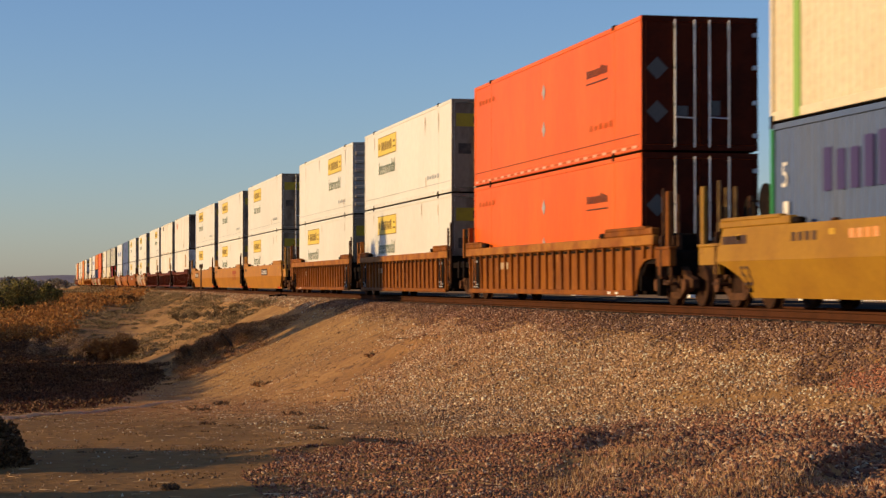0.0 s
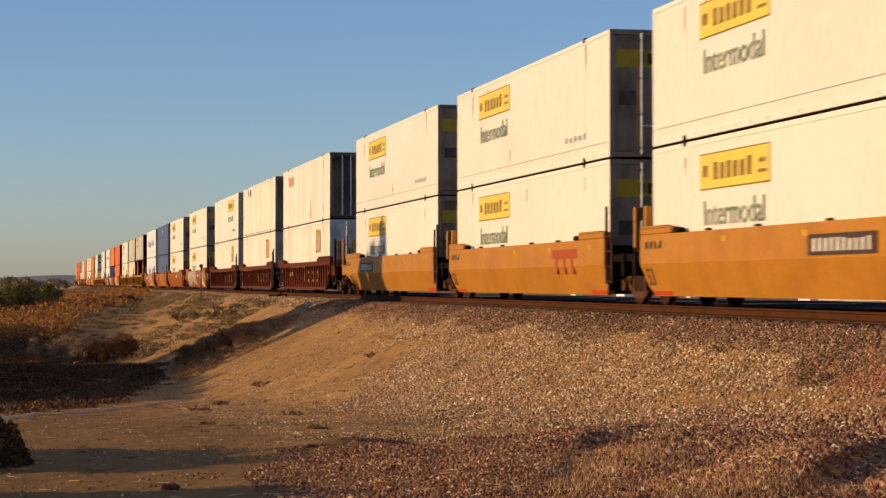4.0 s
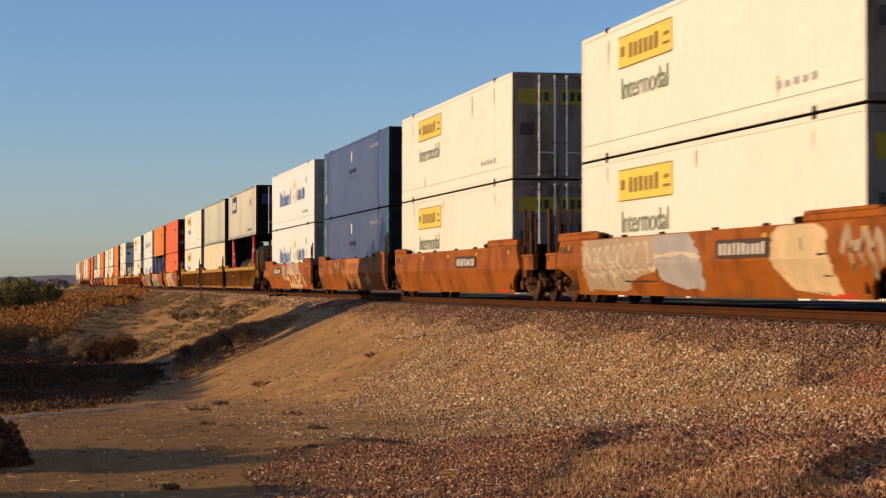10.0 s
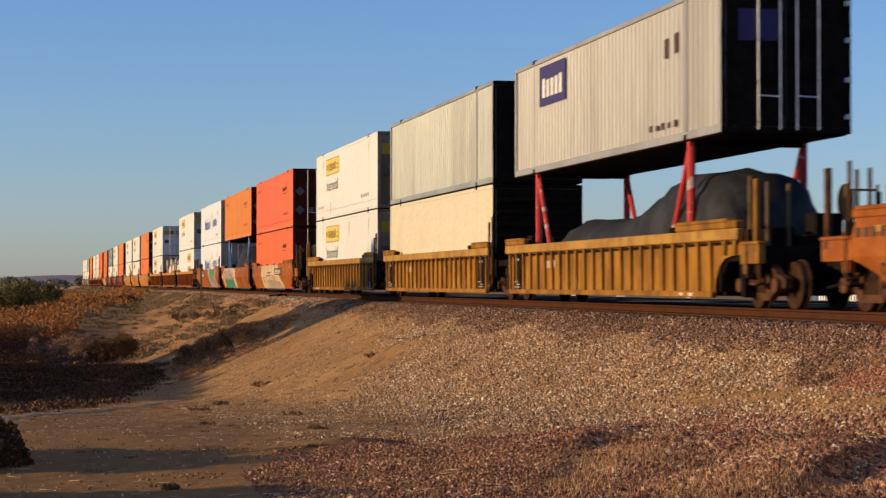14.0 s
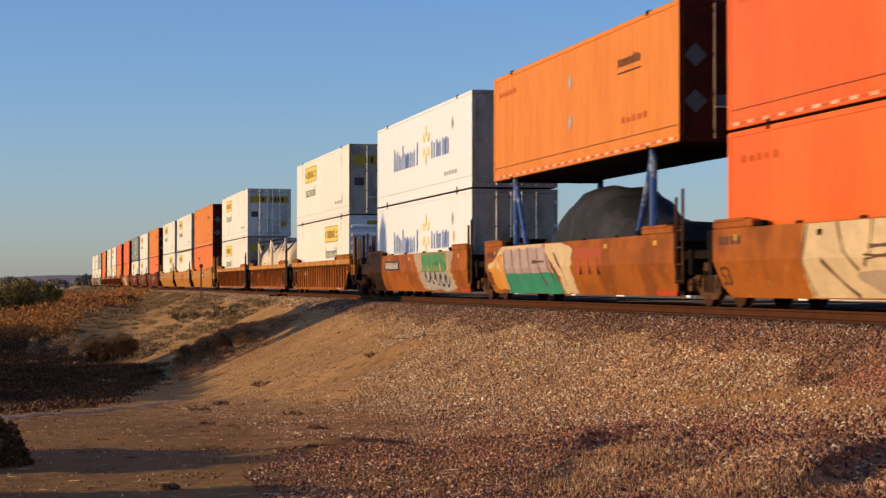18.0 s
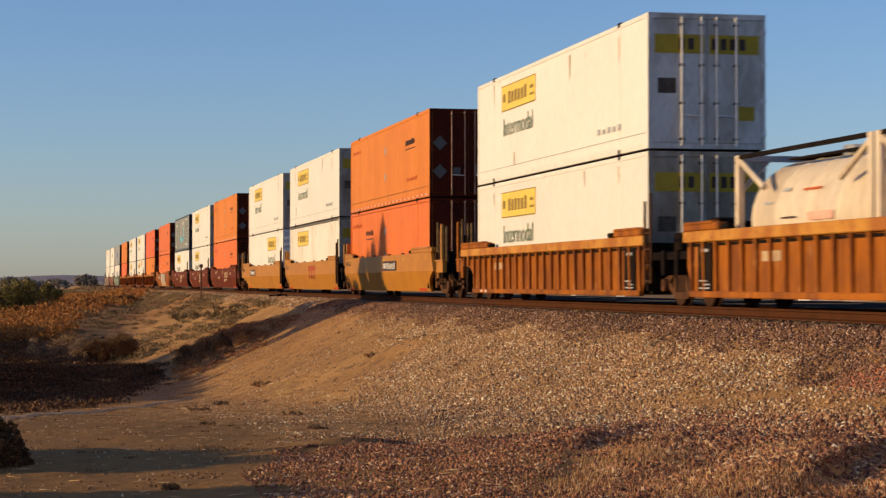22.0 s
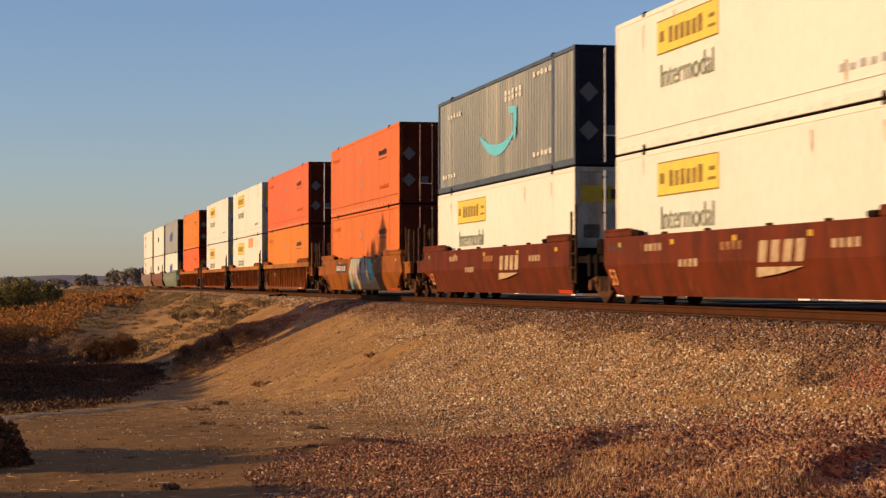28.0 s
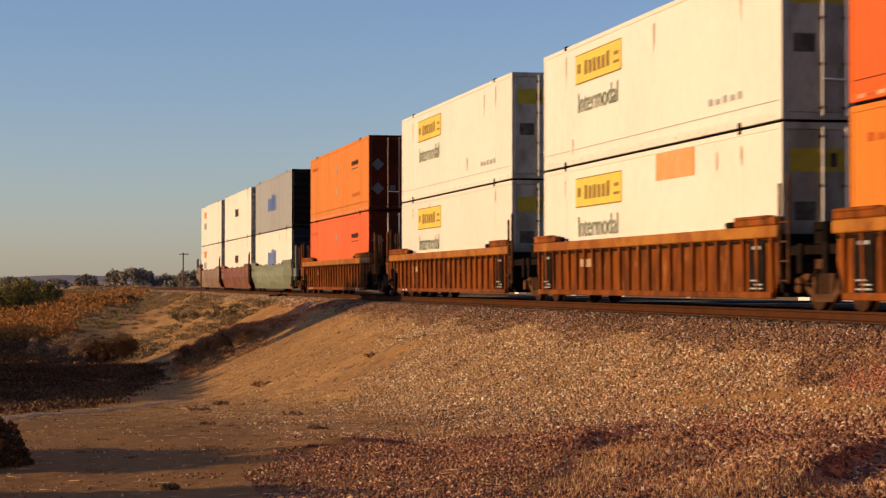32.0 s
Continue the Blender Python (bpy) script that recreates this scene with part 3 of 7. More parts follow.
def container_shapes(half, half_wide):
    s = {}
    w = half_wide
    s["body"] = boxes("body", (-w + 0.012, w, -half + 0.05, half, 0.03, 2.85), bevel=0.012)
    s["inner"] = boxes("body", (-w + 0.045, w, -half + 0.05, half, 0.03, 2.85), bevel=0.012)
    s["wave"] = corrugated("corrugated_side", half - 0.08)
    s["wave"].transform(Matrix.Translation((-w + 0.006, 0, 0)))
    s["floor_frame"] = boxes("floor_frame", (-w + 0.06, w - 0.04, -half + 0.12, half - 0.02, 0.0, 0.026))
    s["top_rail"] = boxes("top_rail", (-w - 0.004, -w + 0.06, -half, half, 2.76, 2.865), bevel=0.01)
    s["bottom_rail"] = boxes("bottom_rail", (-w - 0.004, -w + 0.06, -half, half, 0.02, 0.18), bevel=0.01)
    s["end_post"] = boxes("end_post", (-w - 0.006, -w + 0.1, -0.06, 0.06, 0.02, 2.86), bevel=0.01)
    s["iso_post"] = boxes("corner_post", (-w + 0.006, -w + 0.03, -0.07, 0.07, 0.17, 2.77), bevel=0.005)
    s["casting"] = boxes("corner_casting", (-w - 0.015, -w + 0.16, -0.09, 0.09, -0.0, 0.12), bevel=0.012)
    s["casting_top"] = boxes("corner_casting", (-w - 0.015, -w + 0.16, -0.09, 0.09, 2.79, 2.9), bevel=0.012)
    s["casting_off"] = boxes("corner_casting", (w - 0.16, w + 0.01, -0.09, 0.09, 0.0, 0.12), bevel=0.012)
    s["casting_off_top"] = boxes("corner_casting", (w - 0.16, w + 0.01, -0.09, 0.09, 2.79, 2.9), bevel=0.012)
    s["door"] = boxes("door", (-w + 0.09, -0.012, -half + 0.005, -half + 0.05, 0.14, 2.74), bevel=0.008)
    s["door_off"] = boxes("door", (0.012, w - 0.09, -half + 0.005, -half + 0.05, 0.14, 2.74), bevel=0.008)
    s["end_frame"] = boxes("end_frame", (-w, w, -half - 0.01, -half + 0.06, 2.75, 2.865), (-w, w, -half - 0.01, -half + 0.06, 0.02, 0.13),
                           (-w + 0.002, -w + 0.085, -half - 0.006, -half + 0.06, 0.13, 2.75), (w - 0.085, w - 0.002, -half - 0.006, -half + 0.06, 0.13, 2.75))
    s["rod"] = rods("lock_rod", ((0, -half - 0.03, 0.08), (0, -half - 0.03, 2.79), 0.021), n=8)
    s["keeper"] = boxes("rod_bracket", *[(-0.05, 0.05, -half - 0.045, -half + 0.01, z, z + 0.05) for z in (0.2, 0.95, 1.75, 2.6)])
    s["handle"] = rods("door_handle", ((0, -half - 0.05, 0.72), (0.42, -half - 0.05, 0.70), 0.014))
    s["hinge"] = boxes("hinge", (w - 0.12, w + 0.006, -half - 0.03, -half + 0.01, 0, 0.09))
    s["nose"] = boxes("nose_panel", (-w + 0.08, w - 0.08, -half + 0.015, -half + 0.06, 0.14, 2.74))
    s["nose_rib"] = boxes("nose_rib", (-w + 0.1, w - 0.1, -half - 0.035, -half + 0.02, 0, 0.15), bevel=0.025)
    s["nose_bar"] = boxes("nose_rib", (-0.03, 0.03, -half - 0.008, -half + 0.02, 0.14, 2.74), bevel=0.01)
    return s


C53, C40 = container_shapes(L53, WIDE), container_shapes(L40, 1.22)


def at_frac(f):
    """From a share of the length, counted from the rear end, to y."""
    return L53 - 2 * L53 * f


def bars(y0, y1, z0, z1, n, seed, gap=0.3, jag=0.25):
    """Lettering that cannot be read, as plain bars; y0 is its left end."""
    r = random.Random(seed)
    step = (y1 - y0) / n
    out = []
    for i in range(n):
        cut = r.random() * jag * (z1 - z0)
        a, b = y0 + step * (i + gap / 2), y0 + step * (i + 1 - gap / 2)
        out.append(rect(b, a, z0, z1 - cut))
    return out


X_SIDE = -WIDE - 0.006
PRINT = {}
PRINT["logo"] = plates("logo_panel", X_SIDE, rect(-1.98, 1.72, -0.34, 0.34))
PRINT["logo_bars"] = plates("logo_lettering", X_SIDE - 0.006, *bars(1.0, -1.15, -0.17, 0.18, 6, 3), *[rect(-1.85, -1.4, -0.1, -0.16), rect(1.25, 1.55, -0.1, 0.12), rect(-1.8, -1.45, 0.02, 0.1)], thick=0.004)
PRINT["logo_rim"] = plates("logo_rim", X_SIDE - 0.004, rect(-1.98, 1.72, 0.32, 0.345), rect(-1.98, 1.72, -0.345, -0.32), thick=0.004)
INTERMODAL = word("Intermodal", 0.68, 1.1)
PRINT["tag_bars"] = plates("number_lettering", X_SIDE, *bars(1.0, -1.0, -0.07, 0.07, 5, 8, 0.5), thick=0.004)
PRINT["dashes"] = plates("reflective_tape", -WIDE - 0.012, *[rect(y - 0.16, y + 0.16, -0.03, 0.03) for y in np.arange(-7.6, 7.7, 0.76)], thick=0.006)
PRINT["line"] = plates("reflective_strip", -WIDE - 0.012, rect(-7.9, 7.9, -0.022, 0.022), thick=0.006)
PRINT["seam"] = plates("panel_seam", X_SIDE + 0.002, rect(-7.9, 7.9, -0.006, 0.006), thick=0.004)
PRINT["company_bars"] = plates("company_lettering", X_SIDE, *bars(0.85, -0.85, 0.02, 0.24, 9, 5, 0.5, 0.3), rect(-0.85, 0.85, -0.13, -0.1), thick=0.004)
PRINT["diamond"] = plates("diamond_placard", X_SIDE, diamond(0, 0, 0.16, 1.3), thick=0.004)


def stems(y_left, y_right, z1, wide=0.13):
    """One letter of a brand as plain upright bars."""
    if y_left - y_right < 0.3:
        return [rect(y_right, y_left, 0, z1)]
    return [rect(y_left - wide, y_left, 0, z1), rect(y_right, y_right + wide, 0, z1 * 0.86)] + ([rect((y_left + y_right) / 2 - 0.06, (y_left + y_right) / 2 + 0.06, 0, z1 * 0.8)] if y_left - y_right > 0.6 else [])


PRINT["big_w"] = plates("brand_lettering", X_SIDE, *[p for row in (
    (2.4, 1.62, 0.78), (1.42, 0.98, 0.54), (0.76, 0.6, 0.82), (0.38, 0.0, 0.54), (-0.1, -0.42, 0.54), (-0.64, -1.08, 0.54), (-1.32, -1.45, 0.54), (-1.86, -2.0, 0.76)) for p in stems(*row)], thick=0.004)
PRINT["big_c"] = plates("brand_lettering", X_SIDE, *[p for row in ((1.25, 0.72, 0.56), (0.45, -0.2, 0.56), (-0.5, -0.92, 0.56), (-1.0, -1.42, 0.56)) for p in stems(*row)], thick=0.004)


def petals():
    out = []
    for i in range(6):
        a = math.pi * i / 3 + math.pi / 2
        c, s = math.cos(a), math.sin(a)
        out.append([(c * r - s * o, s * r + c * o) for r, o in ((0.24, 0), (0.34, -0.1), (0.58, -0.115), (0.66, 0), (0.58, 0.115), (0.34, 0.1))])
    return out


def swoosh():
    low = [(2.0 - 4.0 * i / 14, -0.62 + 0.52 * ((i / 14 - 0.52) / 0.5) ** 2) for i in range(15)]
    high = [(y, z + 0.05 + 0.26 * math.sin(math.pi * min(1.0, (i + 1.5) / 16))) for i, (y, z) in enumerate(low)]
    return low + high[::-1]


PETALS = [plates("petal", X_SIDE, p, thick=0.004) for p in petals()]
PRINT["smile"] = plates("smile_mark", X_SIDE - 0.002, swoosh(), [(-2.35, 0.55), (-1.35, 0.62), (-1.55, 0.42), (-1.95, 0.4), (-1.95, -0.15), (-2.2, -0.35)], thick=0.004)
PRINT["block_bars"] = plates("brand_lettering", X_SIDE, *bars(1.9, -1.9, 0, 0.85, 7, 12, 0.35, 0.35), thick=0.004)
PRINT["small_bars"] = plates("brand_lettering", X_SIDE, *bars(1.0, -1.0, 0, 0.5, 5, 21, 0.3, 0.2), thick=0.004)
PRINT["panel"] = plates("purple_panel", X_SIDE, rect(-1.25, 1.25, -0.5, 0.5), thick=0.004)
PRINT["placard"] = plates("placard", X_SIDE, rect(-0.68, 0.68, -0.5, 0.5), thick=0.006)
PRINT["placard_bars"] = plates("placard_lettering", X_SIDE - 0.004, rect(0.25, 0.65, 0.4, 0.5), rect(0.4, 0.65, -0.1, 0.0), rect(0.25, 0.62, -0.52, -0.44), thick=0.003)
PRINT["placard_blue"] = plates("placard_print", X_SIDE - 0.004, [(-0.1, -0.35), (0.05, 0.3), (-0.15, 0.1), (-0.3, 0.35), (-0.5, -0.1), (-0.35, -0.4)], thick=0.003)
PRINT["label_box"] = plates("orange_panel", X_SIDE, rect(-1.2, 1.2, -0.275, 0.275), thick=0.004)
PRINT["slot"] = plates("vent_mark", X_SIDE, rect(-0.14, 0.14, -0.2, 0.2), thick=0.004)
PRINT["slot_wide"] = plates("vent_mark", X_SIDE, rect(-0.28, 0.28, -0.18, 0.18), thick=0.004)
PRINT["mark_white"] = plates("white_mark", X_SIDE, rect(-0.12, 0.12, -0.2, 0.2), thick=0.004)
PRINT["streak"] = plates("rust_stain", X_SIDE + 0.001, [(-0.3, 0.0), (0.35, 0.02), (0.3, 0.3), (0.12, 0.42), (-0.02, 0.9), (-0.1, 0.4), (-0.28, 0.3)], thick=0.003)
DRIP = [plates("rust_stain", X_SIDE + 0.003, [(-0.07 * k, 0.0), (0.06, 0.0), (0.05, -0.18), (0.0, -0.62 * k), (-0.04, -0.3)], thick=0.003) for k in (1.0, 0.6)]
SEAM_UPRIGHT = plates("panel_seam", X_SIDE + 0.002, rect(-0.02, 0.02, 0.19, 2.75), thick=0.004)
FIVE, THREE, FIFTY = word("5", 0.62), word("3", 0.62), word("53", 0.52)
NOSE_STRIP = boxes("nose_strip", (-0.55, 0.55, -L53 - 0.014, -L53 + 0.01, 2.36, 2.66))
NOSE_STAIN = boxes("nose_stain", (0.05, 0.5, -L53 - 0.012, -L53 + 0.01, 1.72, 1.95), (0.5, 0.75, -L53 - 0.012, -L53 + 0.01, 1.8, 2.0))
DOOR_PRINT = {
    "strip": boxes("door_strip", (-1.15, -0.05, -L53 - 0.004, -L53 + 0.01, 2.02, 2.42), (0.05, 1.15, -L53 - 0.004, -L53 + 0.01, 2.02, 2.42)),
    "strip_bars": boxes("door_lettering", *[(x, x + 0.13, -L53 - 0.008, -L53 + 0.01, 2.1, 2.34) for x in (-0.62, -0.42, 0.1, 0.3, 0.5, 0.72)]),
    "smudge": boxes("door_stain", (-1.08, -0.68, -L53 - 0.003, -L53 + 0.01, 1.18, 1.5)),
    "sticker": boxes("door_sticker", (0.7, 1.05, -L53 - 0.004, -L53 + 0.01, 0.62, 0.92)),
    "notice": boxes("door_notice", (-0.5, -0.27, -L53 - 0.004, -L53 + 0.01, 0.74, 0.96), (0.22, 0.45, -L53 - 0.004, -L53 + 0.01, 0.76, 1.08)),
    "sign": boxes("door_sign", (-0.95, -0.1, -L53 - 0.004, -L53 + 0.01, 1.75, 2.35)),
}
bm_d = bmesh.new()
ring = [[bm_d.verts.new((-0.95 + dx, -L53 + dy, dz)) for dx, dz in ((-0.24, 0), (0, -0.24), (0.24, 0), (0, 0.24))] for dy in (-0.006, 0.006)]
bm_d.faces.new(ring[0])
bm_d.faces.new(ring[1][::-1])
for k in range(4):
    bm_d.faces.new((ring[0][k], ring[1][k], ring[1][(k + 1) % 4], ring[0][(k + 1) % 4]))
DOOR_PRINT["diamond"] = bm_done(bm_d, "door_diamond")

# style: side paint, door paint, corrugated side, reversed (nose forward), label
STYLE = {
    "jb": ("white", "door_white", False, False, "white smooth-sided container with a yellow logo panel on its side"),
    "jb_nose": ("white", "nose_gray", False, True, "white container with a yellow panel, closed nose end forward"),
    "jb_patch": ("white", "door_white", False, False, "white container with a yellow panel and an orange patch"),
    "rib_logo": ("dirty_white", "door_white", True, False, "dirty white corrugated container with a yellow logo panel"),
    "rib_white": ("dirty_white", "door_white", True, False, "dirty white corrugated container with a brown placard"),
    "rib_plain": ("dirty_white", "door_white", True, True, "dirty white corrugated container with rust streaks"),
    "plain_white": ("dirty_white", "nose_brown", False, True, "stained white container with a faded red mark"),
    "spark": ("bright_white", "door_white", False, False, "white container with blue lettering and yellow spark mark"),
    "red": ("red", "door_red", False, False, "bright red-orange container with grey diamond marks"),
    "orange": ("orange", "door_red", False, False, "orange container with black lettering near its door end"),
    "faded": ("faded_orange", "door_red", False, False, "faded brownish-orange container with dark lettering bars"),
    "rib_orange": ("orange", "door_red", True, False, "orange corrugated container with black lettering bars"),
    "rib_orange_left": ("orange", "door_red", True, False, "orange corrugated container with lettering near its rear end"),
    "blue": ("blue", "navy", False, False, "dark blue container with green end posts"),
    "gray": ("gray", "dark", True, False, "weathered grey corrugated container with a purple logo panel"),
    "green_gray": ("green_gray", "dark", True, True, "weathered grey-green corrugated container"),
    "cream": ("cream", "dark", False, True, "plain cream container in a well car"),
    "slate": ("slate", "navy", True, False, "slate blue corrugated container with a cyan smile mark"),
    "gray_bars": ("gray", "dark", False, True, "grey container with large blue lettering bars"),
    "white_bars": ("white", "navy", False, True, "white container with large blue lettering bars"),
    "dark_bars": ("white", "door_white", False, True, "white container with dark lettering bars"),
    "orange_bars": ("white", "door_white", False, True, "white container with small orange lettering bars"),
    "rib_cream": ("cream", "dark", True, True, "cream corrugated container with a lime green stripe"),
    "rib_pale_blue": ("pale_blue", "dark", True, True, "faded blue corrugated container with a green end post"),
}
COUNT = [0]


def container(style, t, z, half=L53):
    paint, door, wave, nose, label = STYLE[style]
    # how much shade the end paint's colour holds differs from unit to unit
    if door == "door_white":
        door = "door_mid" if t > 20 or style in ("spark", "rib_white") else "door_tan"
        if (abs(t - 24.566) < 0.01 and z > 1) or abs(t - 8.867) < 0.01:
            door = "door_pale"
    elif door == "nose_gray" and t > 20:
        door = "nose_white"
    rails = "slate_rail" if style == "slate" else paint
    head = "dull_print" if style == "rib_logo" else rails
    s = C53 if half == L53 else C40
    w = WIDE if half == L53 else 1.22
    COUNT[0] += 1
    n = COUNT[0]
    root = tagged(new("shipping_container"), label, "container", group="containers on the train")
    part("body", s["inner" if wave else "body"], paint, root)
    part("floor_frame", s["floor_frame"], "dark", root)
    if wave:
        part("corrugated_side", s["wave"], paint, root)
    part("top_rail", s["top_rail"], head, root)
    part("bottom_rail", s["bottom_rail"], rails, root)
    for y in (-half + 0.06, half - 0.06):
        part("end_post", s["end_post"], "green" if style in ("blue", "rib_pale_blue") else rails, root, (0, y, 0))
    for y in ((-6.01, 6.01) if half == L53 else (-half + 0.09, half - 0.09)):
        if half == L53:
            part("corner_post", s["iso_post"], rails, root, (0, y, 0))
        part("corner_casting", s["casting"], "dark", root, (0, y, 0), "dark steel corner casting")
        part("corner_casting", s["casting_top"], "dark", root, (0, y, 0), "dark steel corner casting")
        part("corner_casting", s["casting_off"], "dark", root, (0, y, 0), "dark steel corner casting")
        part("corner_casting", s["casting_off_top"], "dark", root, (0, y, 0), "dark steel corner casting")
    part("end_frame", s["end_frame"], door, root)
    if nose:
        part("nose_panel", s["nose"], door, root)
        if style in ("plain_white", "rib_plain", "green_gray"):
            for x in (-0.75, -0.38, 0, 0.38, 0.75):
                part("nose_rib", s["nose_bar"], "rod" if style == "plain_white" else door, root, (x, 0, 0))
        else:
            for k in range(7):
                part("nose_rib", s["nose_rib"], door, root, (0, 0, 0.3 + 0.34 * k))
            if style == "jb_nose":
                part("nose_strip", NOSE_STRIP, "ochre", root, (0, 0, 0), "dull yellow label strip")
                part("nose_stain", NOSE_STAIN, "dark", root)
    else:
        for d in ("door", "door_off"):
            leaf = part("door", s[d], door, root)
            for x in ((-0.56, -0.13) if d == "door" else (0.2, 0.63)):
                part("lock_rod", s["rod"], "rod_dull" if "orange" in paint else "rod", leaf, (x, -0.02 * (x + 0.56), 0), "galvanised lock rod")
                part("rod_bracket", s["keeper"], "dark", leaf, (x, 0, 0))
            part("door_handle", s["handle"], "rod", leaf, (-0.56 if d == "door" else 0.2, 0, 0))
            if d == "door_off":
                for zh in (0.3, 1.0, 1.75, 2.45):
                    part("hinge", s["hinge"], "rod", leaf, (0, 0, zh))
    # what is printed on the side, from the rear end forward
    if half != L53:
        if style == "rib_cream":
            part("green_stripe", boxes("green_stripe", (-w - 0.012, -w + 0.02, -0.14, 0.14, 0.02, 2.86)), "lime", root, (0, half - 1.25, 0), "lime green painted stripe")
        else:
            part("digit", FIVE, "white_print", root, (-w - 0.012, half - 0.55, 1.75))
            part("white_mark", PRINT["mark_white"], "white_print", root, (WIDE - w - 0.004, half - 0.75, 1.3))
            part("dark_bars", PRINT["block_bars"], "navy_print", root, (WIDE - w - 0.002, half - 4.2, 1.6))
    elif style.startswith("jb") or style == "rib_logo":
        y = at_frac(0.29) if not nose else at_frac(0.69)
        part("logo_panel", PRINT["logo"], "yellow", root, (0, y, 2.22), "yellow logo panel")
        part("logo_lettering", PRINT["logo_bars"], "logo_ink", root, (0, y, 2.22))
        part("logo_rim", PRINT["logo_rim"], "logo_ink", root, (0, y, 2.22))
        if style != "rib_logo":
            part("lettering", INTERMODAL, "green_print", root, (X_SIDE - 0.002, y + 1.55, 1.2), "grey-green word Intermodal")
        part("panel_seam", PRINT["seam"], "gray_print", root, (0, 0, 0.36))
        part("reflective_tape", PRINT["dashes"], "white_print", root, (0, 0, 0.1))
        part("number_lettering", PRINT["tag_bars"], "gray_print", root, (0, -5.2, 0.62))
        if n % 2:
            part("number_lettering", PRINT["tag_bars"], "pink_print", root, (0, 6.6, 0.55))
        if style == "jb_patch":
            part("orange_panel", PRINT["label_box"], "orange_print", root, (0, -2.25, 2.48), "faded orange patch")
    elif style in ("red", "orange", "faded", "rib_orange", "rib_orange_left"):
        y = at_frac(0.28) if style == "rib_orange_left" else at_frac(0.79)
        part("company_lettering", PRINT["company_bars"], "black_print", root, (0, y, 1.9), "black lettering bars")
        for zc in (2.0, 1.05):
            part("diamond_placard", PRINT["diamond"], "gray_print", root, (0, 0.1, zc), "small grey diamond mark")
        part("reflective_strip", PRINT["line"], "rust_print", root, (0, 0, 0.1), "dark red worn reflective strip")
        if z > 1:
            part("reflective_tape", PRINT["dashes"], "tape_white", root, (-0.004, 0, 0.1), "pale dashes of worn reflective tape")
        part("panel_seam", PRINT["seam"], "black_print", root, (0, 0, 0.36))
        part("number_lettering", PRINT["tag_bars"], "rust_print", root, (0, -5.0, 0.75))
        part("number_lettering", PRINT["tag_bars"], "rust_print", root, (0, 6.5, 2.35))
    elif style == "spark":
        part("brand_lettering", PRINT["big_w"], "blue_print", root, (0, at_frac(0.36), 1.14), "blue brand lettering as bars")
        for petal in PETALS:
            part("petal", petal, "spark", root, (0, at_frac(0.57), 1.72), "yellow petal of a spark mark")
        part("brand_lettering", PRINT["big_c"], "blue_print", root, (0, at_frac(0.705), 1.22), "blue brand lettering as bars")
        part("diamond_placard", PRINT["diamond"], "gray_print", root, (0, at_frac(0.83), 2.1))
        part("panel_seam", PRINT["seam"], "gray_print", root, (0, 0, 0.36))
        part("number_lettering", PRINT["tag_bars"], "gray_print", root, (0, -5.0, 0.62))
        if n % 2:
            part("diamond_placard", PRINT["diamond"], "pink_print", root, (0, at_frac(0.84), 1.55))
    elif style == "blue":
        for dz, me in ((2.1, FIVE), (1.25, THREE)):
            part("digit", me, "white_print", root, (X_SIDE - 0.002, 7.6, dz))
        part("white_mark", PRINT["mark_white"], "white_print", root, (0, 7.3, 0.85))
        part("white_mark", PRINT["mark_white"], "white_print", root, (0, 0.4, 2.3))
        part("brand_lettering", PRINT["company_bars"], "navy_print", root, (0, 0.2, 1.6))
        for y in (6.95, -5.75):
            part("panel_seam", SEAM_UPRIGHT, "navy_print", root, (0, y, 0), "dark upright panel joint")
        part("number_lettering", PRINT["tag_bars"], "gray_print", root, (0, -4.9, 2.4))
    elif style == "gray":
        part("purple_panel", PRINT["panel"], "navy_print", root, (0, at_frac(0.24), 2.15), "dark purple logo panel")
        part("brand_lettering", PRINT["small_bars"], "white_print", root, (-0.006, at_frac(0.24), 1.85))
        part("door_sign", DOOR_PRINT["sign"], "navy_print", root)
        part("dark_mark", PRINT["slot"], "black_print", root, (0, at_frac(0.8), 1.95))
        part("dark_mark", PRINT["slot"], "black_print", root, (0, at_frac(0.84), 2.0))
        part("number_lettering", PRINT["tag_bars"], "black_print", root, (0, -4.6, 0.4))
    elif style == "slate":
        part("smile_mark", PRINT["smile"], "cyan_print", root, (0, at_frac(0.5), 1.35), "cyan curved smile mark")
        for y, zc in ((5.6, 2.3), (-1.9, 2.2), (-1.9, 2.36), (-5.0, 2.55), (6.4, 0.5), (-5.0, 0.5)):
            part("brand_lettering", PRINT["tag_bars"], "white_print", root, (0, y, zc), "white lettering bars")
    elif style in ("gray_bars", "white_bars"):
        part("brand_lettering", PRINT["block_bars"], "blue_print", root, (0, 0.2, 1.1), "blue brand lettering as bars")
    elif style == "dark_bars":
        part("brand_lettering", PRINT["small_bars"], "black_print", root, (0, 0.3, 1.4))
    elif style == "orange_bars":
        part("brand_lettering", PRINT["small_bars"], "orange_print", root, (0, 4.6, 2.0), "orange lettering bars")
        part("brand_lettering", PRINT["small_bars"], "gray_print", root, (0, 4.6, 1.2))
    elif style == "rib_white":
        part("placard", PRINT["placard"], "placard", root, (0, at_frac(0.78), 2.0), "yellow-brown square placard")
        part("placard_lettering", PRINT["placard_bars"], "black_print", root, (0, at_frac(0.78), 2.0))
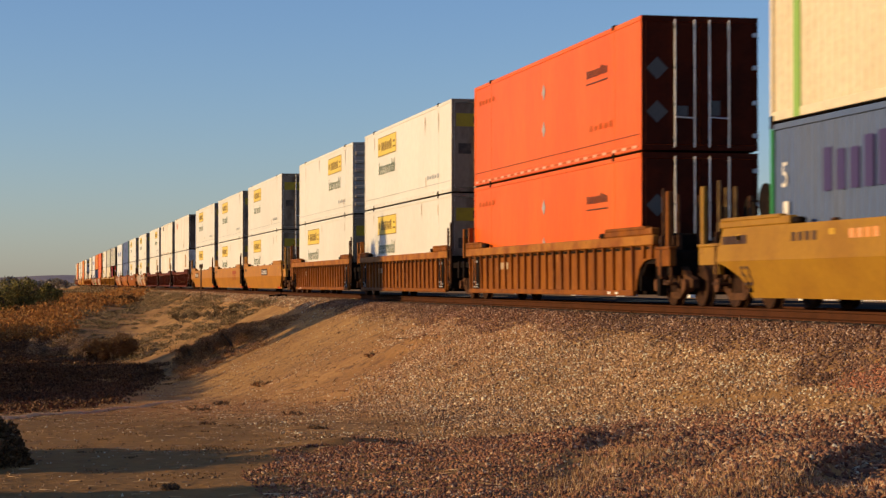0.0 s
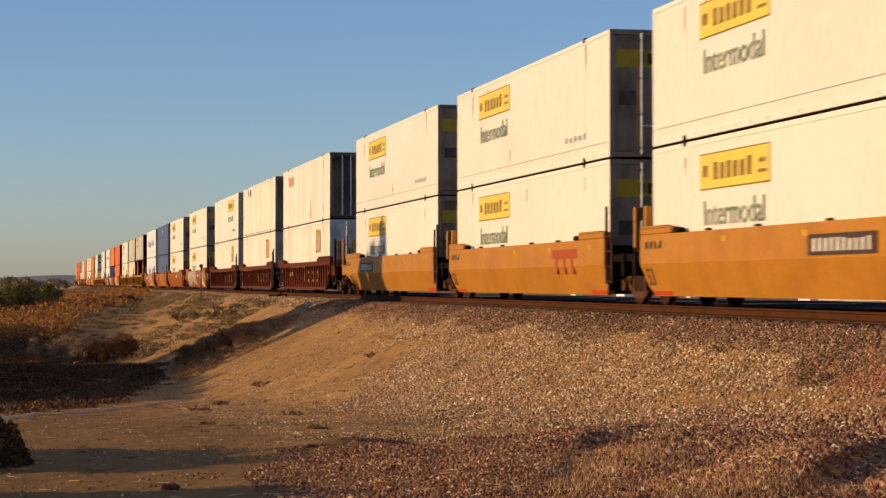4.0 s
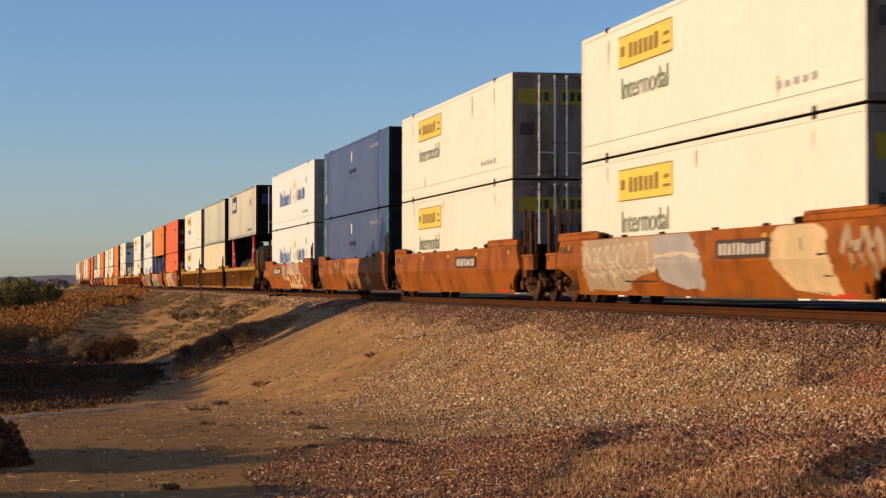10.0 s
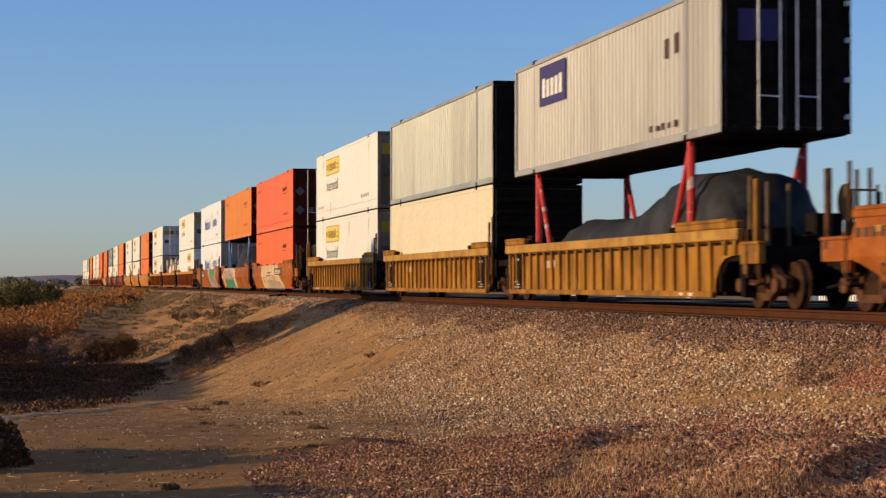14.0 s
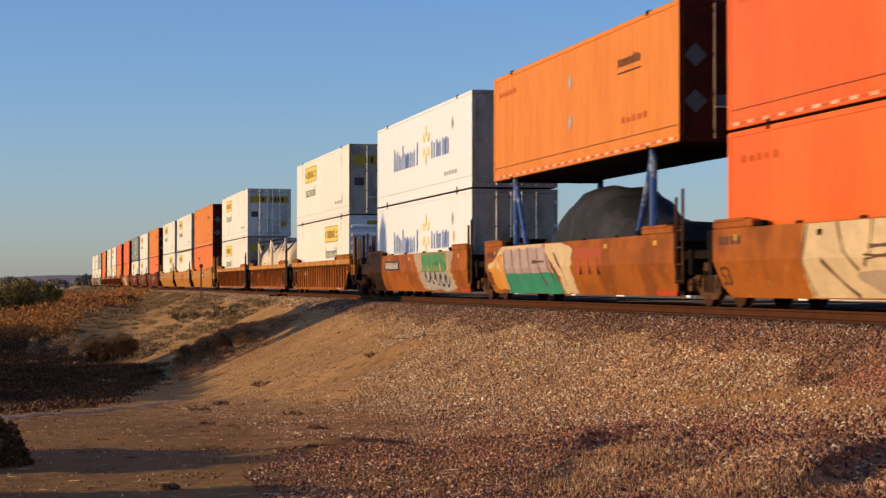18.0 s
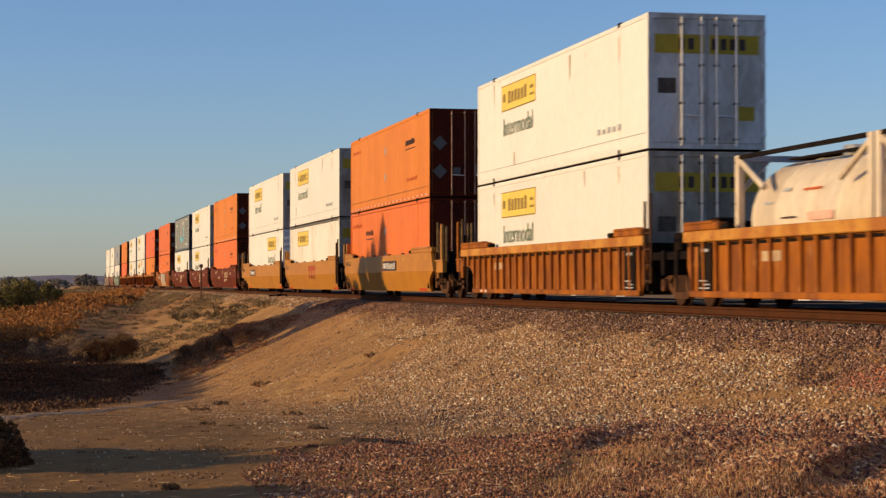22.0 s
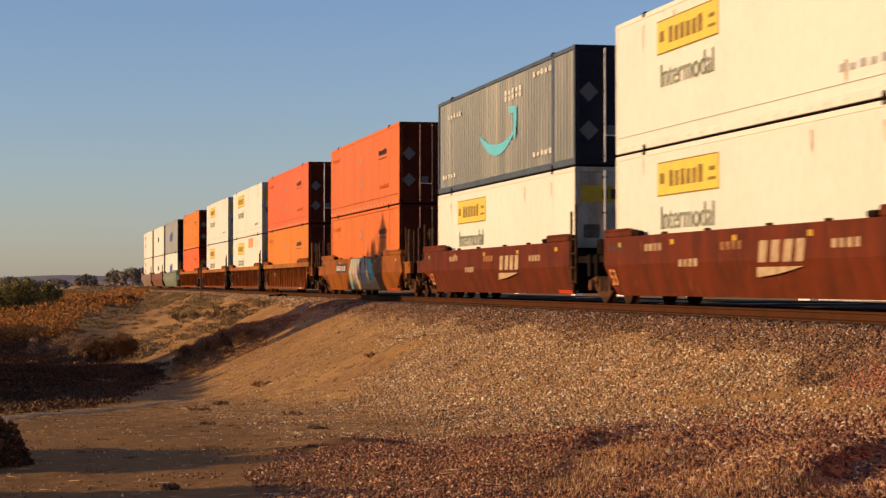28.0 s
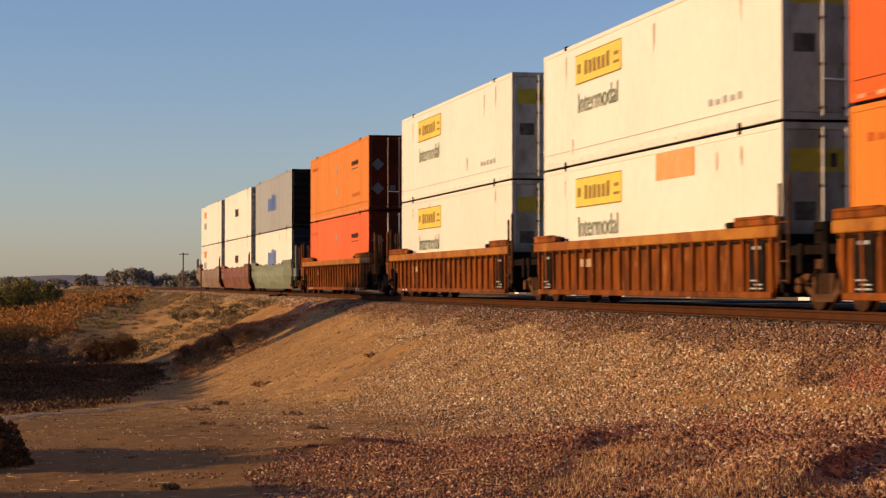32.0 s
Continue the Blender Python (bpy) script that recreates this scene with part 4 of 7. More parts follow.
        part("placard_print", PRINT["placard_blue"], "gray_print", root, (0, at_frac(0.78), 2.0))
    elif style == "rib_plain":
        part("reflective_tape", PRINT["dashes"], "faded_print", root, (0, 0, 0.1), "brown worn dashes along the bottom rail")
        part("vent_mark", PRINT["slot"], "black_print", root, (0, at_frac(0.19), 2.5))
        part("vent_mark", PRINT["slot_wide"], "black_print", root, (0, at_frac(0.25), 2.5))
    elif style == "plain_white":
        part("brand_lettering", PRINT["small_bars"], "pink_print", root, (0, at_frac(0.19), 2.0), "faded red lettering bars")
        part("rust_stain", PRINT["streak"], "stain", root, (0, at_frac(0.62), 0.2))
    if paint in ("white", "dirty_white") and half == L53:
        r3 = random.Random(7 * n)
        for y in (6.01, -6.01, r3.uniform(-5, 5)):
            part("rust_stain", DRIP[n % 2], "stain", root, (0, y + r3.uniform(-0.12, 0.12), r3.uniform(2.55, 2.74)), "thin brown rust stain")
        part("rust_stain", DRIP[1 - n % 2], "stain", root, (0, r3.uniform(-7, 7), r3.uniform(0.5, 0.9)))
    if not nose and half == L53:
        if style.startswith("jb") or style == "rib_logo":
            part("door_strip", DOOR_PRINT["strip"], "ochre", root)
            part("door_lettering", DOOR_PRINT["strip_bars"], "black_print", root)
            part("door_stain", DOOR_PRINT["smudge"], "smudge", root)
            part("door_sticker", DOOR_PRINT["sticker"], "ochre", root)
        elif style in ("red", "orange", "faded", "slate"):
            for zc in (0.83, 1.75):
                part("diamond_placard", DOOR_PRINT["diamond"], "dull_print", root, (0, 0, zc), "grey diamond placard")
            part("door_notice", DOOR_PRINT["notice"], "dull_print", root)
    TRAIN.append((root, t, z))
    return root


# ---- train: well cars ----
def side_shape(front, rear, kind="ribbed"):
    """Where a well's side begins and ends, past its load, at a coupler or at a joint, and how far its lower corners are cut back."""
    cut, corner = (1.6, 1.35) if kind == "smooth" else (1.4, 1.95)
    f, r = -L53 - (cut if front else 0.25), L53 + (cut if rear else 0.25)
    return f, r, (corner if front else 0.45), (corner if rear else 0.45)


def smooth_side(front, rear, sign):
    f, r, cf, cr = side_shape(front, rear, "smooth")
    bm = bmesh.new()
    rows = []
    for z, k_couple, k_joint in ((1.45, 0.28, 0.0), (0.86, 0.0, 0.0), (0.74, 0.38, 0.1), (0.58, 0.74, 0.2), (0.4, 0.94, 0.34), (0.2, 1.0, 1.0)):      # the wheel arch at a coupler end, a slant at a joint
        x = -1.50 + max(0.0, 0.86 - z) * 0.318
        rows.append((x, z, f + cf * (k_couple if front else k_joint), r - cr * (k_couple if rear else k_joint)))
    outer = [[bm.verts.new((x * sign, y, z)) for y in np.linspace(a, b, 13)] for x, z, a, b in rows]
    inner = [[bm.verts.new(((x + 0.1) * sign, y, z)) for y in np.linspace(a, b, 13)] for x, z, a, b in rows]
    for rows2, flip in ((outer, False), (inner, True)):
        for a, b in zip(rows2, rows2[1:]):
            for i in range(12):
                q = (a[i], b[i], b[i + 1], a[i + 1])
                bm.faces.new(q[::-1] if flip else q)
    loop_o, loop_i = [g[0] + [w[-1] for w in g[1:-1]] + g[-1][::-1] + [w[0] for w in g[-2:0:-1]] for g in (outer, inner)]
    for i in range(len(loop_o)):
        j = (i + 1) % len(loop_o)
        bm.faces.new((loop_o[i], loop_o[j], loop_i[j], loop_i[i]))
    return bm_done(bm, "side")


def ribbed_plate(front, rear, sign):
    f, r, cf, cr = side_shape(front, rear)
    arch = [(0.0, 0.97), (0.5, 0.96), (0.9, 0.91), (1.2, 0.77), (1.4, 0.52), (1.46, 0.24)]      # round the wheels
    left = [(f + a, z) for a, z in arch] if front else [(f, 0.75), (f + 0.75 * cf, 0.24)]
    right = [(r - a, z) for a, z in arch[::-1]] if rear else [(r - 0.75 * cr, 0.24), (r, 0.75)]
    bm = bmesh.new()
    bm_plate(bm, [(f, 1.40)] + left + right + [(r, 1.40)], -1.405 if sign > 0 else 1.385, 0.02)
    return bm_done(bm, "side_plate")


WELL_PARTS = {}
for front in (True, False):
    for rear in (True, False):
        f, r, cf, cr = side_shape(front, rear)
        k = (front, rear)
        WELL_PARTS["smooth", k] = [smooth_side(front, rear, 1), smooth_side(front, rear, -1)]
        WELL_PARTS["plate", k] = [ribbed_plate(front, rear, 1), ribbed_plate(front, rear, -1)]
        # dark strip that draws the shadow line under the top chord
        WELL_PARTS["strip", k] = boxes("joint_strip", (-1.425, -1.4, f + 0.02, r - 0.02, 1.16, 1.215))
        WELL_PARTS["top", k] = boxes("top_chord", (-1.51, -1.37, f, r, 1.24, 1.45), bevel=0.02)
        WELL_PARTS["top_off", k] = boxes("top_chord", (1.37, 1.51, f, r, 1.24, 1.45), bevel=0.02)
        WELL_PARTS["bottom", k] = boxes("bottom_chord", (-1.48, -1.36, f + 0.75 * cf, r - 0.75 * cr, 0.19, 0.31), bevel=0.015)
RIB = boxes("rib", (-1.48, -1.39, -0.05, 0.05, 0.30, 1.25))
for v in RIB.vertices:          # shallower and narrower towards the bottom
    if v.co.z < 0.5:
        v.co.y *= 0.7
        v.co.x = max(v.co.x, -1.455)
RIB_BENT = plates("rib", -1.47, [(-0.05, 0.97), (0.05, 0.97), (0.09, 1.32), (-0.09, 1.32)], thick=0.1)
END_SILL = {True: boxes("end_sill", (-1.44, -1.3, 1.62, 2.75, 0.80, 1.14), (-1.46, -1.28, 1.62, 2.78, 1.14, 1.2), (-1.42, -1.3, 1.7, 1.95, 0.62, 0.80), bevel=0.012),
            False: boxes("end_sill", (-1.44, -1.3, 1.42, 2.3, 0.80, 1.14), (-1.46, -1.28, 1.42, 2.33, 1.14, 1.2), (-1.42, -1.3, 1.5, 1.75, 0.62, 0.80), bevel=0.012)}
for me in END_SILL.values():
    me.transform(Matrix.Translation((0, L53, 0)))
LOAD_BRACKET = boxes("load_bracket", (-1.47, -1.33, L53 - 0.02, L53 + 0.1, 1.4, 2.06), (-1.47, -1.33, L53 + 0.7, L53 + 0.82, 1.2, 2.06), bevel=0.015)
BRACKET_PLATE = boxes("bracket_plate", (-1.42, -1.36, L53 + 0.1, L53 + 0.7, 1.78, 2.04))
PAD_STRIP = plates("jacking_pad", 0.0, rect(-0.62, 0.62, 0.215, 0.3), thick=0.006)
for v in PAD_STRIP.vertices:
    v.co.x += -1.507 + (0.86 - v.co.z) * 0.318
END_POST = boxes("end_post", (-1.45, -1.36, -0.07, 0.07, 1.0, 2.3), bevel=0.015)
PAD = plates("jacking_pad", -1.478, rect(-0.24, 0.24, -0.05, 0.05), thick=0.012)
PAD_MARK = plates("pad_mark", -1.482, rect(-0.1, 0.1, -0.028, 0.028), thick=0.004)
INFO_PLATE = plates("info_plate", -1.424, rect(-0.19, 0.19, -0.09, 0.09), thick=0.01)
FLOOR = boxes("floor", (-1.24, 1.24, -8.2, -7.6, 0.22, 0.36), (-1.24, 1.24, 7.6, 8.2, 0.22, 0.36), (-1.24, 1.24, -6.4, -5.6, 0.22, 0.36), (-1.24, 1.24, 5.6, 6.4, 0.22, 0.36),
              (-1.24, 1.24, -0.4, 0.4, 0.22, 0.36), (-1.2, -1.05, -8.2, 8.2, 0.24, 0.36), (1.05, 1.2, -8.2, 8.2, 0.24, 0.36))
BULKHEAD = boxes("bulkhead", (-1.38, 1.38, L53 + 0.12, L53 + 0.22, 0.3, 1.3), (-0.3, 0.3, L53 + 0.2, L53 + 1.7, 0.55, 0.95), bevel=0.01)
PLATFORM = boxes("platform", (-1.3, 1.3, L53 + 0.25, L53 + 2.1, 0.93, 1.09), (-1.36, 1.36, L53 + 1.9, L53 + 2.08, 0.62, 1.12), (-1.25, -0.9, L53 + 0.25, L53 + 0.6, 0.35, 0.95), bevel=0.01)
COUPLER = boxes("coupler", (-0.16, 0.16, L53 + 1.6, L53 + 3.33, 0.68, 0.92), (-0.24, 0.24, L53 + 3.05, L53 + 3.35, 0.62, 0.98), bevel=0.03)
GUIDE = {True: boxes("guide", (-1.52, -1.33, -1.7, 1.7, 1.45, 1.6), (-1.54, -1.36, -1.3, 1.6, 1.56, 1.64), bevel=0.025),
         False: boxes("guide", (-1.52, -1.33, -1.0, 1.0, 1.45, 1.6), (-1.54, -1.36, -0.7, 0.95, 1.56, 1.63), bevel=0.025)}
LATCH = boxes("latch", (-1.52, -1.36, -0.16, 0.16, 1.45, 1.56), bevel=0.03)
LATCH_SMALL = boxes("latch", (-1.5, -1.4, -0.1, 0.1, 1.45, 1.5), bevel=0.02)
LADDER = rods("ladder", ((-1.47, -0.18, 0.45), (-1.47, -0.18, 2.3), 0.03), ((-1.47, 0.22, 0.45), (-1.47, 0.22, 2.15), 0.03),
              *[((-1.47, -0.18, z), (-1.47, 0.22, z), 0.018) for z in (0.5, 0.83, 1.16, 1.49)])
RAIL_POST = rods("handrail_post", ((0, 0, 1.05), (0, 0, 2.25), 0.034))
RAIL_BAR = rods("handrail", ((-0.3, 0, 0), (0.3, 0, 0), 0.022))
bm_h = bmesh.new()
lathe_x(bm_h, [(-0.02, 0.30), (-0.02, 0.34), (0.02, 0.34), (0.02, 0.30)], n=16)
for k in range(3):
    bm_rod(bm_h, (0, 0, 0), (0, 0.31 * math.cos(2.1 * k), 0.31 * math.sin(2.1 * k)), 0.015, 5)
bm_rod(bm_h, (0, 0, 0), (0, 0, -0.9), 0.03, 6)
BRAKE_WHEEL = bm_done(bm_h, "brake_wheel")
bm_h = bmesh.new()
hose = [(0.35, L53 + 1.9, 0.8), (0.4, L53 + 2.4, 0.55), (0.38, L53 + 2.9, 0.38), (0.3, L53 + 3.3, 0.45)]
for a, b in zip(hose, hose[1:]):
    bm_rod(bm_h, a, b, 0.03, 6)
HOSE = bm_done(bm_h, "air_hose")
END_LADDER = boxes("end_ladder", (-1.28, -1.22, L53 + 1.95, L53 + 2.0, 0.35, 1.9), (-0.82, -0.76, L53 + 1.95, L53 + 2.0, 0.35, 1.9), *[(-1.25, -0.79, L53 + 1.955, L53 + 1.995, z, z + 0.04) for z in (0.4, 0.7, 1.0, 1.3, 1.6)])
STEP = boxes("corner_step", (-1.46, -1.3, L53 + 1.72, L53 + 1.8, 0.55, 1.42), (-1.42, -1.22, L53 + 1.98, L53 + 2.12, 0.85, 1.22), (-1.4, -1.2, L53 + 1.75, L53 + 2.1, 0.42, 0.48), (-1.25, -1.05, L53 + 1.6, L53 + 1.95, 1.09, 1.42), bevel=0.012)
def flip_y(me):
    """The same shape turned end for end, on the same side of the car."""
    out = me.copy()
    for v in out.vertices:
        v.co.y = -v.co.y
    out.flip_normals()
    return out


STEP_FRONT = flip_y(STEP)
ARCH = plates("wheel_arch", -1.34, [(L53 - 0.2, 0.24), (L53 - 0.15, 0.6), (L53 + 0.2, 0.98), (L53 + 1.38, 1.02), (L53 + 1.38, 0.2), (L53 + 1.2, 0.2), (L53 + 1.1, 0.86), (L53 + 0.5, 0.86), (L53 + 0.1, 0.5)], thick=0.16)
ARCH_FRONT = flip_y(ARCH)
END_SILL_FRONT = {k: flip_y(me) for k, me in END_SILL.items()}
BRAKE = boxes("brake_box", (-0.75, -0.2, L53 + 0.4, L53 + 0.9, 1.09, 1.75), (0.15, 0.85, L53 + 0.3, L53 + 0.8, 1.09, 1.5), (-0.18, 0.1, L53 + 0.5, L53 + 1.2, 1.09, 1.35), bevel=0.03)
WELL_TAG = plates("number_board", -1.524, rect(-1.35, 1.35, -0.17, 0.17), thick=0.006)
WELL_TAG_BARS = plates("number_lettering", -1.529, *bars(1.2, -1.2, -0.11, 0.11, 10, 4, 0.55, 0.2), thick=0.005)
WELL_BARS = plates("lettering", -1.506, *bars(0.6, -0.6, -0.08, 0.08, 4, 6, 0.4, 0.1), thick=0.005)
WELL_BRAND = plates("brand_lettering", -1.506, rect(-1.1, 1.15, 0.36, 0.58), rect(0.62, 0.86, 0.0, 0.36), rect(-0.12, 0.12, 0.0, 0.36), [(-0.62, 0.0), (-0.86, 0.0), (-0.72, 0.36), (-0.5, 0.36)], thick=0.005)
WELL_BRAND_WIDE = plates("brand_lettering", -1.506, *[[(a, 0.1), (a - 0.36, 0.1), (a - 0.46, 0.48), (a - 0.08, 0.48)] for a in (1.2, 0.62, 0.05, -0.5)], [(1.25, -0.16), (1.25, 0.02), (-0.9, 0.02), (0.2, -0.1)], thick=0.005)
LETTER = plates("letter", -1.431, [(-0.22, 0.0), (-0.12, 0.0), (0.0, 0.34), (0.12, 0.0), (0.22, 0.0), (0.08, 0.46), (-0.08, 0.46)], thick=0.006)
LETTER_SQUARE = plates("letter", -1.431, rect(-0.22, 0.22, 0.36, 0.46), rect(-0.22, -0.12, 0.0, 0.36), rect(-0.12, 0.22, 0.0, 0.1), thick=0.006)
LIGHT_TAG = plates("reflector", -1.506, rect(-0.11, 0.11, -0.05, 0.05), thick=0.005)
END_TAG = plates("data_panel", -1.506, rect(-0.38, 0.38, -0.45, 0.45), thick=0.005)
END_TAG_BARS = plates("data_lettering", -1.511, rect(-0.28, 0.28, -0.4, -0.37), rect(-0.28, 0.1, -0.33, -0.3), rect(-0.1, 0.28, -0.26, -0.23), rect(-0.2, 0.2, 0.3, 0.36), thick=0.004)

bm_w = bmesh.new()
lathe_x(bm_w, [(-0.05, 0.10), (-0.06, 0.33), (-0.07, 0.36), (-0.07, 0.42), (0.05, 0.43), (0.06, 0.46), (0.09, 0.46), (0.09, 0.36), (0.04, 0.33), (0.02, 0.12)], n=24)
WHEEL = bm_done(bm_w, "wheel")
bm_w = bmesh.new()
bm_rod(bm_w, (-0.8, 0, 0), (0.8, 0, 0), 0.08, 10)
AXLE = bm_done(bm_w, "axle")
bm_w = bmesh.new()
bm_plate(bm_w, [(-1.15, 0.36), (-1.17, 0.54), (-0.75, 0.63), (-0.45, 0.86), (0.45, 0.86), (0.75, 0.63), (1.17, 0.54), (1.15, 0.36), (0.78, 0.45), (0.42, 0.70), (-0.42, 0.70), (-0.78, 0.45)], -1.1, 0.14)
bm_plate(bm_w, [(-0.92, 0.46), (-0.40, 0.15), (0.40, 0.15), (0.92, 0.46), (0.70, 0.47), (0.33, 0.28), (-0.33, 0.28), (-0.70, 0.47)], -1.107, 0.14)
for side in (-1, 1):
    bm_plate(bm_w, [(side * 0.42, 0.2), (side * 0.30, 0.2), (side * 0.33, 0.76), (side * 0.47, 0.76)], -1.113, 0.14)
SIDE_FRAME = bm_done(bm_w, "side_frame")
SPRING = rods("spring", ((-1.03, 0, 0.26), (-1.03, 0, 0.62), 0.08), n=8)
BEARING = rods("bearing", ((-1.2, 0, 0), (-1.0, 0, 0), 0.13), n=12)
BOLSTER = boxes("bolster", (-1.08, 1.08, -0.22, 0.22, 0.5, 0.8), bevel=0.03)


def truck(root, y):
    t = part("truck", BOLSTER, "dark", root, (0, y, 0), "dark grimy wheel truck")
    for sx in (1, -1):
        f = part("side_frame", SIDE_FRAME, "truck_frame", t)
        if sx < 0:
            f.rotation_euler = (0, 0, math.pi)
    for dy in (-0.2, 0.0, 0.2):
        part("spring", SPRING, "wheel", t, (0, dy, 0))
    for dy in (-0.89, 0.89):
        part("axle", AXLE, "dark", t, (0, dy, 0.42))
        part("wheel", WHEEL, "wheel", t, (-0.755, dy, 0.42))
        w = part("wheel", WHEEL, "wheel", t, (0.755, dy, 0.42))
        w.rotation_euler = (0, 0, math.pi)
        part("bearing", BEARING, "bearing_cap", t, (0, dy, 0.42))


def stroke(bm, pts, wide, x):
    """One thick spray stroke along pts (y, z)."""
    left, right = [], []
    for i, p in enumerate(pts):
        a, b = pts[max(i - 1, 0)], pts[min(i + 1, len(pts) - 1)]
        d = Vector((b[0] - a[0], b[1] - a[1])).normalized()
        w = wide * (0.75 + 0.5 * math.sin(1.3 * i + p[0]))
        left.append(bm.verts.new((x, p[0] - d.y * w, min(1.42, max(0.23, p[1] + d.x * w)))))
        right.append(bm.verts.new((x, p[0] + d.y * w, min(1.42, max(0.23, p[1] - d.x * w)))))
    for i in range(len(pts) - 1):
        bm.faces.new((left[i], right[i], right[i + 1], left[i + 1]))


def lean(me):
    """Bends flat paint onto the lower part of a well's side, which slopes inwards."""
    for v in me.vertices:
        v.co.x += max(0.0, 0.86 - v.co.z) * 0.318
    return me


def graffiti(root, y0, y1, fill, line, under=None, seed=0, letters=5, low=0.28, high=1.38, thick=0.028, fat=0.5):
    """A spray-painted piece on a well's side from y0 (its left) to y1."""
    r = random.Random(seed)
    if under:
        for k, (key, za, zb) in enumerate(under):
            pts = []
            for i in range(13):
                pts.append((y0 + (y1 - y0) * i / 12, zb - 0.07 * r.random()))
            for i in range(12, -1, -1):
                pts.append((y0 + (y1 - y0) * i / 12 + 0.1 * (r.random() - 0.5), za + 0.05 * r.random()))
            part("graffiti_ground", lean(plates("graffiti_ground", -1.506, pts, thick=0.004)), "spray_" + key, root)
    step = (y1 - y0) / letters
    edges = []
    for i in range(letters):
        mid, zc = y0 + step * (i + 0.5), (low + high) / 2
        phase, rows = r.uniform(0, 6), []
        lo, hi = low + (high - low) * 0.22 * r.random(), high - (high - low) * 0.2 * r.random()
        for j in range(11):
            k = j / 10
            bulge = (1 - abs(2 * k - 1) ** 3) ** 0.5 * abs(step)
            sway = 0.12 * abs(step) * math.sin(4.5 * k + phase)
            rows.append((mid + sway - bulge * (fat + 0.2 * fat * math.sin(7 * k + phase)), mid + sway + bulge * (fat + 0.2 * fat * math.cos(6 * k + phase)), lo + (hi - lo) * k))
        edges.append(rows)
    for n_key, key in enumerate(fill):
        bm = bmesh.new()
        for i, rows in enumerate(edges):
            if i % len(fill) == n_key:
                x = -1.512 - 0.0008 * (i % 3)
                verts = [(bm.verts.new((x, a, z)), bm.verts.new((x, b, z))) for a, b, z in rows]
                for p, q in zip(verts, verts[1:]):
                    bm.faces.new((p[0], p[1], q[1], q[0]))
        part("graffiti_fill", lean(bm_done(bm, "graffiti_fill")), "spray_" + key, root)
    bm = bmesh.new()
    for i, rows in enumerate(edges):
        stroke(bm, [(a, z) for a, b, z in rows[1:-1]], thick, -1.517 - 0.0003 * i)
        stroke(bm, [(b, z) for a, b, z in rows[1:-1]], thick * 0.8, -1.5172 - 0.0003 * i)
        mid = [((a + b) / 2 + 0.1 * step * math.sin(9 * z + i), z) for a, b, z in rows[2:7 + i % 3]]
        stroke(bm, mid, thick * 0.7, -1.5174 - 0.0003 * i)
    for n_key in range(2):
        a = r.uniform(0, 6)
        stroke(bm, [(y0 + (y1 - y0) * (0.05 + 0.9 * j / 24), low + (high - low) * (0.5 + 0.32 * math.sin(1.9 * j + a) * math.cos(0.7 * j))) for j in range(25)], thick * 0.55, -1.5208 - 0.001 * n_key)
    part("graffiti_outline", lean(bm_done(bm, "graffiti_outline")), "spray_" + line, root)


def side_x(z, layer):
    """The outer face of a smooth well's side at the height z, a coat of paint proud of it."""
    return -1.506 - 0.0022 * layer + max(0.0, 0.86 - z) * 0.318


def spray_patch(root, key, rows, layer=0, jag=0.05, seed=0):
    """A sprayed field: rows of (height, front end, rear end), with ragged ends."""
    r = random.Random(seed)
    zs = sorted(set([round(z, 3) for z in np.arange(rows[0][0], rows[-1][0], 0.065)] + [rows[-1][0]] + ([0.86] if rows[0][0] < 0.86 < rows[-1][0] else [])))
    bm = bmesh.new()
    last = None
    for z in zs:
        a, b = [float(np.interp(z, [q[0] for q in rows], [q[i] for q in rows])) + r.uniform(-jag, jag) for i in (1, 2)]
        ys = [a + (b - a) * i / 6 for i in range(7)]
        if z in (zs[0], zs[-1]):
            zz = [z + r.uniform(-0.4, 0.4) * jag * (1 if z < 1.3 else 0) for _ in ys]
        else:
            zz = [z] * 7
        now = [bm.verts.new((side_x(h, layer), y, h)) for y, h in zip(ys, zz)]
        if last:
            for i in range(6):
                bm.faces.new((last[i], last[i + 1], now[i + 1], now[i]))
        last = now
    part("graffiti_ground", bm_done(bm, "graffiti_ground"), "spray_" + key, root)


def spray_lines(root, key, lines, wide=0.05, layer=3):
    """Sprayed strokes along lines of (y, z)."""
    bm = bmesh.new()
    for n, line in enumerate(lines):
        pts = []
        for (ya, za), (yb, zb) in zip(line, line[1:]):
            m = max(1, int(math.hypot(yb - ya, zb - za) / 0.1))
            pts += [(ya + (yb - ya) * i / m, za + (zb - za) * i / m) for i in range(m)]
        pts.append(line[-1])
        left, right = [], []
        for i, p in enumerate(pts):
            a, b = pts[max(i - 1, 0)], pts[min(i + 1, len(pts) - 1)]
            d = Vector((b[0] - a[0], b[1] - a[1])).normalized()
            w = wide * (0.75 + 0.3 * math.sin(0.5 * i + n))
            for out, k in ((left, 1), (right, -1)):
                h = min(1.44, max(0.21, p[1] + k * d.x * w))
                out.append(bm.verts.new((side_x(h, layer + 0.15 * (n % 5)), p[0] - k * d.y * w, h)))
        for i in range(len(pts) - 1):
            bm.faces.new((left[i], right[i], right[i + 1], left[i + 1]))
    part("graffiti_outline", bm_done(bm, "graffiti_outline"), "spray_" + key, root)


